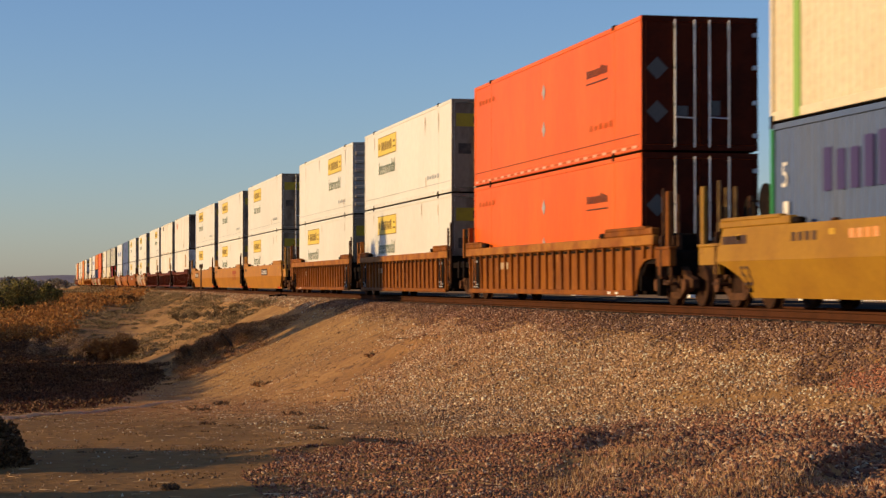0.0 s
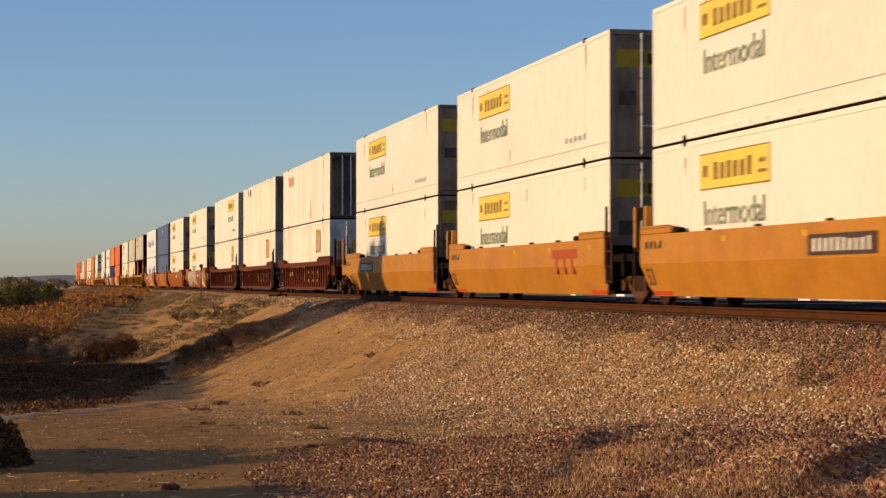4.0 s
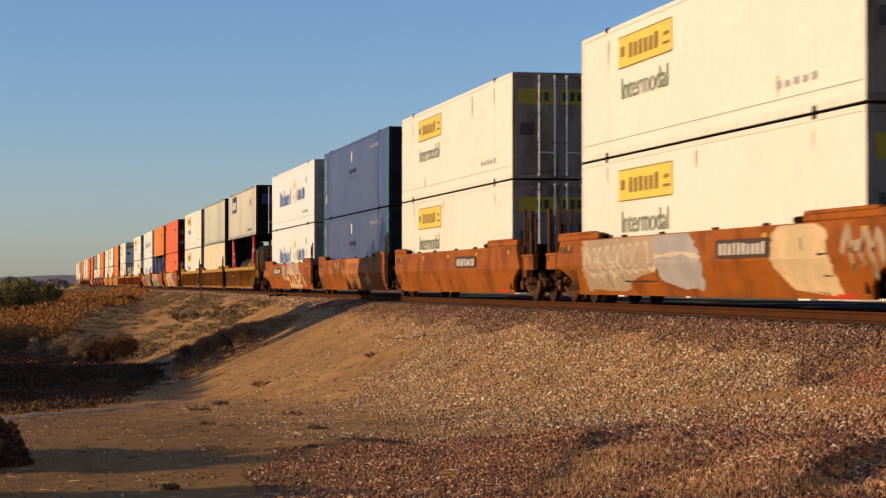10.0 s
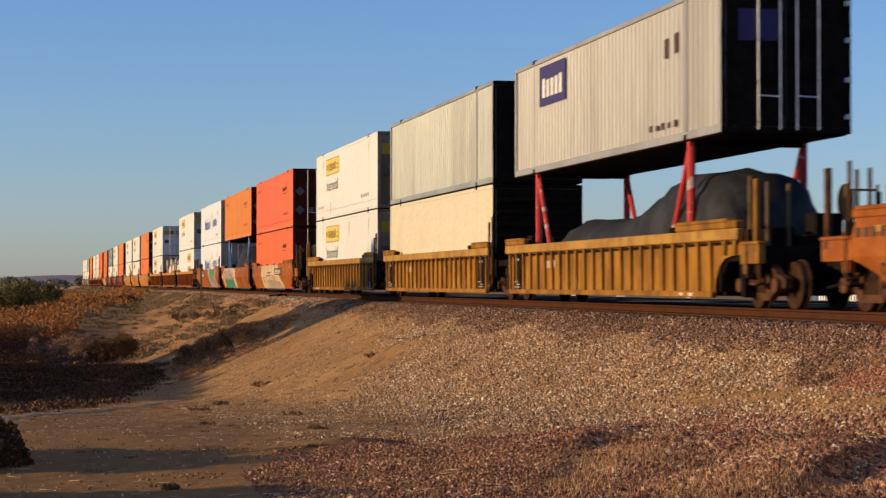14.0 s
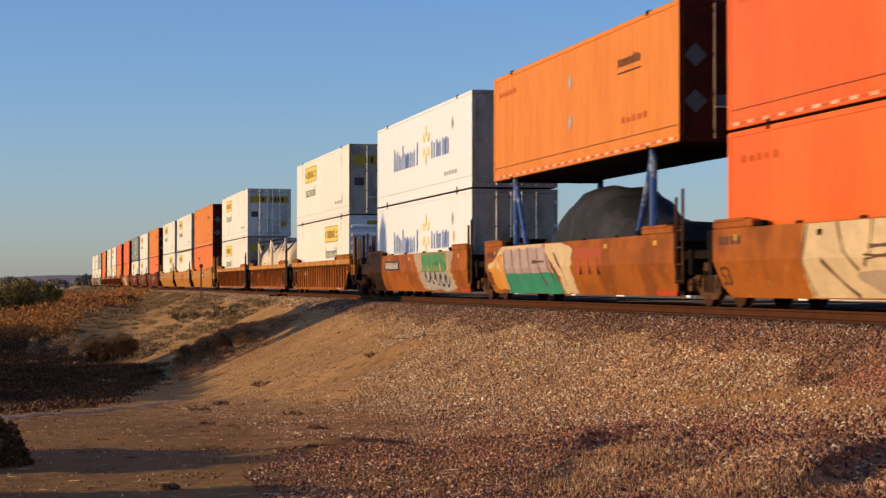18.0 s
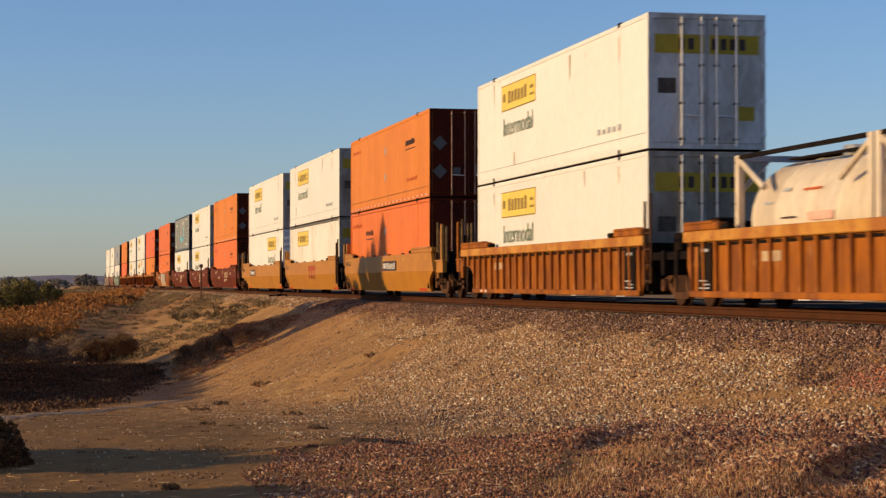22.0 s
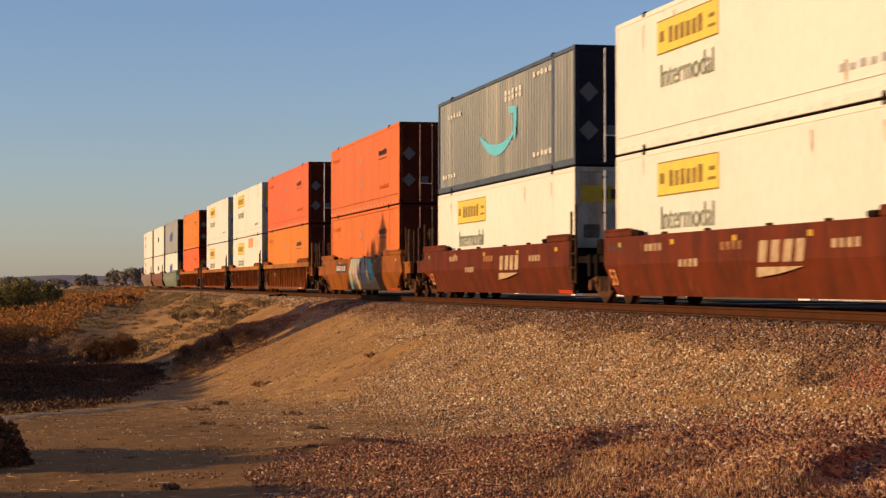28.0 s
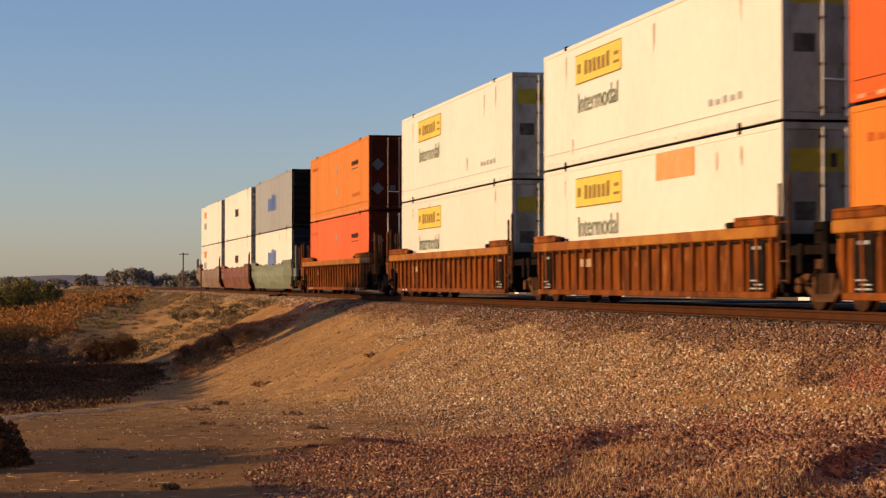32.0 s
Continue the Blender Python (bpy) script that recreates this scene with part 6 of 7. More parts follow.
spray_lines(car, "umber", [[(3.75, 1.42), (4.02, 0.75), (3.78, 0.24)], [(3.2, 0.84), (2.5, 0.45), (2.0, 0.23)], [(2.5, 1.43), (2.3, 1.0), (1.8, 0.66)], [(1.15, 1.43), (1.25, 0.95), (1.55, 0.72)], [(0.2, 1.43), (0.1, 0.9), (0.4, 0.55)], [(-0.85, 1.43), (-1.0, 0.85), (-1.5, 0.47), (-1.7, 0.47)], [(-2.25, 1.43), (-2.2, 0.7)], [(-0.2, 0.8), (-0.72, 0.24)], [(1.5, 0.86), (-0.5, 0.9)], [(1.3, 1.02), (-0.7, 1.05)], [(-2.9, 0.68), (-3.3, 0.46), (-3.5, 0.47)], [(-1.2, 0.95), (-2.0, 0.62)]], 0.05, 2)
car = wells[20.462]
spray_patch(car, "teal", [(0.21, 0.5, 6.2), (0.74, 0.95, 6.05)], 0, 0.05, 23)
spray_patch(car, "mauve", [(0.72, 0.95, 6.05), (1.43, 1.9, 6.2)], 0.3, 0.05, 24)
spray_patch(car, "gold", [(0.3, 6.2, 7.4), (0.86, 6.1, 7.9), (1.2, 6.0, 7.0)], 0, 0.08, 25)
spray_patch(car, "cream", [(0.22, -0.75, 0.45), (0.6, -0.6, 0.5), (0.9, -0.7, 1.0), (1.3, -0.8, 1.7), (1.43, 0.2, 1.8)], 0.8, 0.08, 26)
spray_lines(car, "cream", [[(7.9, 0.92), (7.2, 0.98), (6.7, 1.25), (6.0, 1.4), (2.0, 1.42)], [(6.9, 1.0), (6.4, 0.8), (6.3, 0.3)], [(6.2, 1.3), (6.05, 0.3)]], 0.08, 2)
spray_lines(car, "umber", [[(6.05, 1.3), (5.85, 0.25)], [(5.2, 1.36), (5.0, 0.8), (4.7, 0.45)], [(4.3, 1.36), (4.1, 0.5)], [(3.5, 1.38), (3.2, 0.7)], [(2.6, 1.38), (2.2, 0.6), (1.9, 0.4)], [(1.7, 1.2), (1.1, 0.5)], [(0.9, 1.2), (0.2, 0.8), (0.1, 0.4)], [(3.0, 1.0), (1.8, 1.0)]], 0.045, 2.4)
car = wells[21.429]
spray_patch(car, "dusty", [(0.26, -6.3, -1.1), (0.8, -6.0, -0.8), (1.43, -6.3, -0.2)], 0, 0.16, 27)
spray_patch(car, "gray", [(0.28, -5.7, -1.5), (0.85, -5.5, -1.4)], 0.5, 0.1, 28)
spray_patch(car, "olive", [(0.82, -5.4, -1.4), (1.42, -5.3, -1.4)], 1, 0.1, 29)
spray_lines(car, "green", [scribble(-1.6, -5.2, 0.85, 1.4, 6, 30), scribble(-1.6, -5.0, 0.9, 1.4, 4, 31)], 0.07, 2)
spray_lines(car, "black", [scribble(-1.7, -5.5, 0.34, 0.9, 5, 32)], 0.05, 2.3)
spray_lines(car, "cream", [[(-1.4, 1.3), (-1.5, 0.8), (-1.2, 0.35)], [(-3.2, 0.55), (-3.5, 0.45)], [(-4.4, 1.1), (-4.6, 0.8)], [(-2.6, 1.0), (-2.7, 0.85)], [(-5.6, 1.3), (-5.7, 0.8), (-6.0, 0.4)]], 0.05, 2.8)
car = wells[32.025]
spray_patch(car, "aqua", [(0.24, 1.2, 2.3), (0.6, 1.4, 2.1), (1.0, 1.2, 1.9), (1.42, -1.9, 1.2)], 0, 0.06, 33)
spray_patch(car, "aqua", [(0.5, -4.1, -3.0), (0.9, -3.8, -2.8), (1.38, -3.2, -2.5)], 0, 0.06, 34)
spray_patch(car, "tan", [(0.24, -4.4, 1.7), (0.5, -4.2, 1.5), (0.62, -3.6, 1.4)], 0.5, 0.05, 35)
for k, (tone, y, lean_by) in enumerate((("silver", 1.55, 0.4), ("cream", 0.85, 0.35), ("lilac", 0.25, 0.2), ("cream", -0.6, -0.1), ("lilac", -1.3, 0.15), ("silver", -1.9, -0.3), ("cream", -2.5, -0.25))):
    spray_patch(car, tone, [(0.45, y - 0.05, y + 0.3), (0.7, y - 0.25, y + 0.28), (1.1, y - 0.25 - lean_by * 0.5, y + 0.22 - lean_by * 0.4), (1.42, y - 0.15 - lean_by, y + 0.1 - lean_by)], 1 + 0.1 * k, 0.04, 36 + k)
spray_lines(car, "gray", [[(y + 0.33, 0.35), (y + 0.33, 0.75), (y + 0.2 - j * 0.5, 1.4)] for y, j in ((1.55, 0.4), (0.85, 0.35), (0.25, 0.2), (-0.6, -0.1), (-1.3, 0.15), (-1.9, -0.3))], 0.035, 2.4)
spray_lines(car, "cream", [[(1.3, 0.5), (0.6, 0.42), (0.2, 0.6)], [(-0.7, 0.55), (-1.1, 0.35)], [(-2.4, 0.6), (-3.2, 0.55), (-4.0, 0.62)], [(-3.5, 1.2), (-3.9, 1.1)]], 0.06, 2.8)
graffiti(wells[37.52], 6.5, -6.5, ("sage",), "silver", None, 11, 9, thick=0.02)

# ---- ties ----
TIE = boxes("tie", (-1.28, 1.28, -0.11, 0.11, -0.36, -0.185), bevel=0.012)
TIE.materials.append(M["tie"])
for i in range(200):
    tie = new("tie", TIE)
    tie.location = (TRACK_X, 14 + i * 0.53, random.uniform(-0.006, 0.004))
    tagged(tie, "dark weathered wooden railway tie", "tie", group="railway ties", kind="structure")


# ---- stones ----
def stones(name, x, y, size, mat, label, seed=1, sink=0.08):
    """Loose stones at x, y as one mesh: uneven eight-sided lumps."""
    r = np.random.default_rng(seed)
    n = len(x)
    base = np.array([(1, 0, 0), (-1, 0, 0), (0, 1, 0), (0, -1, 0), (0, 0, 1), (0, 0, -1)], float)
    tri = np.array([(0, 2, 4), (2, 1, 4), (1, 3, 4), (3, 0, 4), (2, 0, 5), (1, 2, 5), (3, 1, 5), (0, 3, 5)])
    p = base[None] * (1 + r.uniform(-0.35, 0.35, (n, 6, 1))) + r.uniform(-0.25, 0.25, (n, 6, 3))
    p *= np.stack([r.uniform(0.7, 1.3, n), r.uniform(0.7, 1.3, n), r.uniform(0.5, 0.85, n)], -1)[:, None]
    axis = r.normal(size=(n, 3))
    axis /= np.linalg.norm(axis, axis=1)[:, None]
    ang = r.uniform(0, 3, n)[:, None, None]
    k = axis[:, None]
    p = p * np.cos(ang) + np.cross(np.broadcast_to(k, p.shape), p) * np.sin(ang) + k * (p * k).sum(-1, keepdims=True) * (1 - np.cos(ang))
    p *= size[:, None, None]
    z = surface(x, y) + size * sink
    p += np.stack([x, y, z], -1)[:, None]
    me = fast_mesh(name, p, tri[None] + 6 * np.arange(n)[:, None, None])
    me.materials.append(M[mat])
    return tagged(new(name, me), label, "stones", kind="stuff")


rng = np.random.default_rng(5)


def patchy(x, y, f=0.7, s=0.0):
    return np.sin(f * x * 1.7 + s + 1.2 * np.sin(f * y * 0.8)) * np.cos(f * y * 0.9 - s + 1.4 * np.sin(f * x))


def bare_strip(x, y):
    """How bare the ground is along the foot of the near ballast."""
    return 0.85 * np.exp(-((x - 9.4 - (28 - y) * 0.09 + 0.1 * np.sin(1.7 * y)) / 0.24) ** 2) * ((y > 19) & (y < 28.6))


# ballast on the shoulder and the upper slope
x, y = rng.uniform(5.8, 13.05, 170000), 19 + 66 * rng.random(170000) ** 1.35
edge = np.interp(y, [19, 24, 28, 32, 37, 42, 46, 49, 52, 57, 62, 90], [9.3, 8.9, 7.7, 6.9, 6.6, 6.9, 7.7, 8.9, 9.9, 10.7, 11.0, 11.1])
keep = rng.random(len(x)) < np.clip((x - edge + 0.8 + 0.55 * patchy(x, y) + 0.3 * patchy(x, y, 1.9, 2.0)) / 1.7, 0.02, 1)
keep &= rng.random(len(x)) > bare_strip(x, y)
x, y = x[keep], y[keep]
upper = x > 10.9 + 0.35 * patchy(x, y, 0.9) - np.clip(30 - y, 0, 9) * 0.15
for pick, mat, label in ((upper, "dark_gravel", "dark oily crushed-stone ballast beside the rails"), (~upper, "gravel", "tan and brown crushed-stone ballast on the slope")):
    stones("ballast", x[pick], y[pick], rng.uniform(0.017, 0.036, pick.sum()) * np.where(rng.random(pick.sum()) < 0.1, 1.45, 1.0), mat, label, 2)
# more ballast between and beyond the rails, and far along the shoulder
x, y = rng.uniform(13.0, 16.2, 9000), rng.uniform(16, 80, 9000)
stones("ballast", x, y, rng.uniform(0.025, 0.045, len(x)), "dark_gravel", "tan and brown crushed-stone ballast between the rails", 3)
x, y = rng.uniform(10.9, 13.1, 16000), 80 + 110 * rng.random(16000) ** 1.5
stones("ballast", x, y, rng.uniform(0.03, 0.07, len(x)), "gravel", "brown crushed-stone ballast along the far shoulder", 4)
x, y = rng.normal(10.5, 0.2, 1500), rng.normal(23.4, 0.6, 1500)
stones("ballast", x, y, rng.uniform(0.02, 0.036, len(x)), "red_patch", "reddish stained ballast stones on the shoulder", 8)
# stones that rolled down the slope
x, y = rng.uniform(3.5, 10.8, 70000), 24 + 50 * rng.random(70000)
keep = rng.random(len(x)) < np.clip(0.4 + 0.4 * patchy(x, y, 0.6, 2.0) - 0.006 * (y - 30) + 0.6 * np.exp(-((x - 6.7) / 0.7) ** 2 - ((y - 43) / 3.5) ** 2), 0.1, 1.0)
x, y = x[keep], y[keep]
stones("loose_stones", x, y, 0.008 + 0.026 * rng.random(len(x)) ** 2, "gravel", "pale loose stones scattered down the dirt slope", 5)
# the reddish heap in front
x, y = rng.uniform(1.9, 10.2, 150000), 13.9 + 14.4 * rng.random(150000)
top = np.interp(x, [1.9, 2.6, 3.4, 4.4, 5.6, 8.3, 9.0, 9.5, 10.2], [19.5, 21.8, 22.6, 24.0, 25.0, 28.0, 26.0, 22.0, 18])
keep = (y < top + 0.8 * patchy(x, y, 1.4)) & (rng.random(len(x)) < np.clip(0.8 + 0.4 * patchy(x, y, 0.8, 1.0) - np.clip((3.2 - x) / 2.5, 0, 0.5) - 0.6 * np.exp(-((x - 5.4) / 0.7) ** 2 - ((y - 18.8) / 1.6) ** 2), 0.06, 1))
keep &= rng.random(len(x)) > bare_strip(x, y)
x, y = x[keep], y[keep]
pale = (x > 6.3 + 0.8 * patchy(x, y, 1.1, 3.0)) & (rng.random(len(x)) < 0.2)
for pick, mat, label in ((~pale, "red_gravel", "reddish-brown broken stones in a low heap"), (pale, "gravel", "tan broken stones in a low heap")):
    stones("heaped_stones", x[pick], y[pick], (0.011 + 0.03 * rng.random(pick.sum()) ** 2.8) * np.clip(0.72 + (x[pick] - 4.5) * 0.22, 0.72, 1.25), mat, label, 6)
x, y = rng.uniform(-1.5, 6, 2600), 14 + 34 * rng.random(2600)
stones("pebbles", x, y, rng.uniform(0.008, 0.022, len(x)), "gravel", "small pebbles scattered on the bare dirt", 7)


# ---- plants ----
def leaf_cloud(centres, radii, n, size, seed, flat=1.0):
    """Small leaf triangles in clumps; returns points and faces."""
    r = np.random.default_rng(seed)
    pick = r.integers(0, len(centres), n)
    d = r.normal(size=(n, 3))
    d /= np.linalg.norm(d, axis=1)[:, None]
    rad = r.random(n)[:, None] ** 0.45
    c = centres[pick] + d * rad * radii[pick][:, None] * np.array([1, 1, flat])
    e1, e2 = r.normal(size=(n, 3)), r.normal(size=(n, 3))
    e1 /= np.linalg.norm(e1, axis=1)[:, None]
    e2 /= np.linalg.norm(e2, axis=1)[:, None]
    s = size * r.uniform(0.5, 1.4, n)[:, None]
    p = np.stack([c - e1 * s, c + e1 * s, c + e2 * s * 1.5], 1)
    return p, np.arange(3 * n).reshape(n, 3)


def twigs(bm, base, top, r, rnd, depth=0):
    bm_rod(bm, base, top, r, 5)
    if depth < 2:
        for _ in range(3):
            k = 0.35 + 0.55 * rnd.random()
            a = Vector(base).lerp(Vector(top), k)
            ln = (Vector(top) - Vector(base)).length * 0.55
            d = Vector((rnd.uniform(-1, 1), rnd.uniform(-1, 1), rnd.uniform(0.2, 1.0))).normalized()
            twigs(bm, a, a + d * ln, r * 0.55, rnd, depth + 1)


def shrub(x, y, wide, tall, mat, label, seed, leaves=2600, size=0.03, name="shrub", z=None):
    rnd = random.Random(seed)
    z = float(surface(x, y)) - 0.03 if z is None else z
    root = tagged(new(name), label, "bush")
    root.location = (x, y, z)
    bm = bmesh.new()
    tips = []
    for i in range(9):
        a = rnd.uniform(0, 2 * math.pi)
        k = rnd.uniform(0.2, 0.9)
        tip = (wide * k * math.cos(a), wide * k * math.sin(a), tall * rnd.uniform(0.45, 0.85) * (1.1 - 0.4 * k))
        tips.append(tip)
        twigs(bm, (0.1 * wide * math.cos(a), 0.1 * wide * math.sin(a), 0), tip, 0.012 + 0.01 * wide, rnd)
    part("stem", bm_done(bm, "stem"), "bark", root)
    for i in range(7):
        a = rnd.uniform(0, 2 * math.pi)
        tips.append((wide * rnd.uniform(0.3, 0.85) * math.cos(a), wide * rnd.uniform(0.3, 0.85) * math.sin(a), tall * rnd.uniform(0.15, 0.5)))
    c = np.array(tips)
    p, f = leaf_cloud(c, np.array([rnd.uniform(0.25, 0.5) * min(wide, tall) for _ in tips]), leaves, size, seed)
    p[..., 2] = np.maximum(p[..., 2], 0.02)
    part("foliage", fast_mesh("foliage", p, f), mat, root)
    return root


def tree(x, y, tall, wide, mat, label, seed, leaves=9000, size=0.09, crown_low=0.3):
    rnd = random.Random(seed)
    z = float(surface(x, y)) - 0.1
    root = tagged(new("tree"), label, "tree")
    root.location = (x, y, z)
    bm = bmesh.new()
    rings = []
    for i in range(7):
        k = i / 6
        c = Vector((0.25 * math.sin(2 * k + seed), 0.2 * math.sin(3 * k), tall * 0.75 * k))
        r = tall * 0.028 * (1 - 0.75 * k) + 0.02
        rings.append([bm.verts.new(c + Vector((r * math.cos(2 * math.pi * j / 8), r * math.sin(2 * math.pi * j / 8), 0))) for j in range(8)])
    for r0, r1 in zip(rings, rings[1:]):
        for j in range(8):
            bm.faces.new((r0[j], r0[(j + 1) % 8], r1[(j + 1) % 8], r1[j]))
    bm.faces.new(rings[-1])
    tips = []
    for i in range(14):
        a, k = rnd.uniform(0, 2 * math.pi), rnd.uniform(crown_low, 0.75)
        ln = wide * rnd.uniform(0.5, 0.95) * (1.15 - 0.6 * abs(k - 0.45))
        b = Vector((0, 0, tall * k))
        tip = b + Vector((ln * math.cos(a), ln * math.sin(a), tall * rnd.uniform(0.04, 0.24)))
        twigs(bm, b, tip, tall * 0.009, rnd, 1)
        tips.append(tip)
    tips += [Vector((rnd.uniform(-0.4, 0.4) * wide, rnd.uniform(-0.4, 0.4) * wide, tall * rnd.uniform(0.7, 0.93))) for _ in range(6)]
    part("trunk", bm_done(bm, "trunk"), "bark", root)
    c = np.array([list(t) for t in tips])
    p, f = leaf_cloud(c, np.array([wide * rnd.uniform(0.25, 0.45) for _ in tips]), leaves, size, seed)
    part("crown", fast_mesh("crown", p, f), mat, root)
    return root


# shrubs on the slope and in the low ground
for i, (x, y, w, h) in enumerate(((-0.5, 21.4, 0.42, 0.5), (-0.2, 21.1, 0.16, 0.22), (-0.6, 21.9, 0.34, 0.72), (-1.3, 21.4, 0.8, 0.95), (-2.2, 21.2, 0.8, 1.2), (-1.4, 22.3, 0.8, 1.0), (-1.3, 23.2, 0.7, 0.95), (-2.1, 22.6, 0.8, 1.2), (-2.2, 24.0, 0.7, 1.05), (-1.2, 20.6, 0.6, 0.75), (-1.6, 16.8, 0.8, 0.85), (-2.3, 16.2, 0.7, 1.0), (-2.3, 17.2, 0.7, 1.0))):
    shrub(x, y, w, h, "brown_scrub", "dark brown dry bush on the bare dirt", 1 + 100 * i, 15000, 0.03)
shrub(1.2, 17.7, 0.09, 0.09, "brown_scrub", "small dark tuft on the bare dirt", 3, 500, 0.01)
for i, (x, y, w, h) in enumerate(((7.2, 80.0, 0.9, 0.75), (7.9, 79.0, 0.85, 0.8), (6.6, 82.0, 0.8, 0.6), (8.6, 78.0, 0.6, 0.45), (6.2, 79.5, 0.6, 0.4))):
    shrub(x, y, w, h, "slope_scrub", "dry brown shrub on the shaded embankment slope", 10 + i, 6500, 0.024)
for i, (x, y, w, h) in enumerate(((3.9, 98.5, 1.0, 1.6), (4.6, 99.5, 0.8, 1.4), (3.2, 97.5, 0.7, 1.2))):
    shrub(x, y, w, h, "brown_scrub", "dark brown shrub in the low ground", 20 + i, 8000, 0.028)
for i, (x, y, w, h) in enumerate(((0.3, 106, 0.9, 0.6), (1.1, 103, 0.9, 0.6), (1.8, 107, 0.9, 0.7), (2.5, 101, 0.7, 0.6), (3.1, 103, 0.7, 0.5), (0.9, 110, 1.2, 0.8), (2.2, 112, 1.1, 0.8), (3.4, 107, 0.9, 0.6))):
    shrub(x, y, w, h, "tan_clump", "pale tan dry clump of grass in the low ground", 30 + i, 2600, 0.035)
for i, (x, y, w, h) in enumerate(((9.2, 104, 0.5, 0.45), (9.6, 99, 0.5, 0.4), (8.8, 110, 0.6, 0.5), (10.2, 101, 0.5, 0.4), (9.9, 108, 0.6, 0.4), (8.4, 116, 0.6, 0.5))):
    shrub(x, y, w, h, "gray_scrub", "low grey-green weeds beside the track", 40 + i, 1100, 0.035)

# rusty scrub over the rise
r = np.random.default_rng(9)
cx, cy = r.uniform(-8, 11.2, 2400), 117 + 143 * r.random(2400) ** 1.25
keep = cx < 2.6 + (cy - 127) * 0.125 + r.normal(0, 0.5, 2400)
cx, cy = cx[keep], cy[keep]
cz = surface(cx, cy) + 0.2
p, f = leaf_cloud(np.stack([cx, cy, cz], -1), r.uniform(0.35, 1.05, len(cx)), 170000, 0.07, 12, 0.75)
me = fast_mesh("scrub", p, f)
me.materials.append(M["rusty_scrub"])
tagged(new("scrub", me), "rust-coloured dry desert scrub over a low rise", "scrub", kind="stuff")
cx, cy = r.uniform(1.0, 11.4, 3600), r.uniform(92, 200, 3600)
keep = (cx > 1.6 + (cy - 127) * 0.125) & (r.random(3600) < 0.5 + 0.5 * patchy(cx, cy, 0.25))
cx, cy = cx[keep], cy[keep]
p, f = leaf_cloud(np.stack([cx, cy, surface(cx, cy) + 0.05], -1), r.uniform(0.3, 0.9, len(cx)), 120000, 0.038, 13, 0.16)
me = fast_mesh("weeds", p, f)
me.materials.append(M["gray_scrub"])
tagged(new("weeds", me), "low grey-brown weeds along the embankment", "weeds", kind="stuff")
cx, cy = r.uniform(2.0, 11.6, 900), 185 + 280 * r.random(900)
p, f = leaf_cloud(np.stack([cx, cy, surface(cx, cy) + 0.1], -1), r.uniform(0.5, 1.4, len(cx)), 24000, 0.11, 17, 0.35)
me = fast_mesh("weeds", p, f)
me.materials.append(M["gray_scrub"])
tagged(new("weeds", me), "grey-brown brush along the far embankment", "weeds", kind="stuff")
for i, (x, y, w, h, m) in enumerate(((-0.4, 150, 1.9, 2.4, "olive_leaf"), (1.3, 152, 1.1, 1.8, "olive_leaf"), (-2.4, 148, 2.2, 2.6, "olive_leaf"), (-5.0, 152, 2.5, 2.8, "olive_leaf"),
                                       (7.4, 176, 1.4, 0.9, "brown_scrub"), (8.4, 172, 1.2, 0.8, "brown_scrub"), (5.6, 168, 0.9, 0.8, "brown_scrub"))):
    shrub(x, y, w, h, m, "olive green desert bush" if m == "olive_leaf" else "dark dry bush on the rise", 60 + i, 5500, 0.08, name="bush")

# trees beside the low ground, whose shade falls on the embankment and the train
for i, (x, y, h, w, low) in enumerate(((-6.2, 73.4, 9.4, 2.3, 0.55), (-6.2, 72.9, 9.9, 1.5, 0.6), (-5.8, 76.2, 8.6, 2.0, 0.08), (-5.8, 78.8, 7.9, 2.0, 0.08), (-5.8, 81.6, 7.1, 2.0, 0.08), (-5.8, 84.4, 6.4, 2.0, 0.08), (-5.6, 87.2, 5.4, 1.9, 0.08), (-5.6, 89.8, 4.2, 1.8, 0.08), (-5.2, 76.5, 4.6, 1.6, 0.08), (-5.2, 80.0, 4.6, 1.8, 0.08), (-5.2, 83.0, 4.6, 1.8, 0.08))):
    tree(x, y, h, w, "olive_leaf", "olive green tree beside the low ground", 80 + i, 12000, 0.16, low)
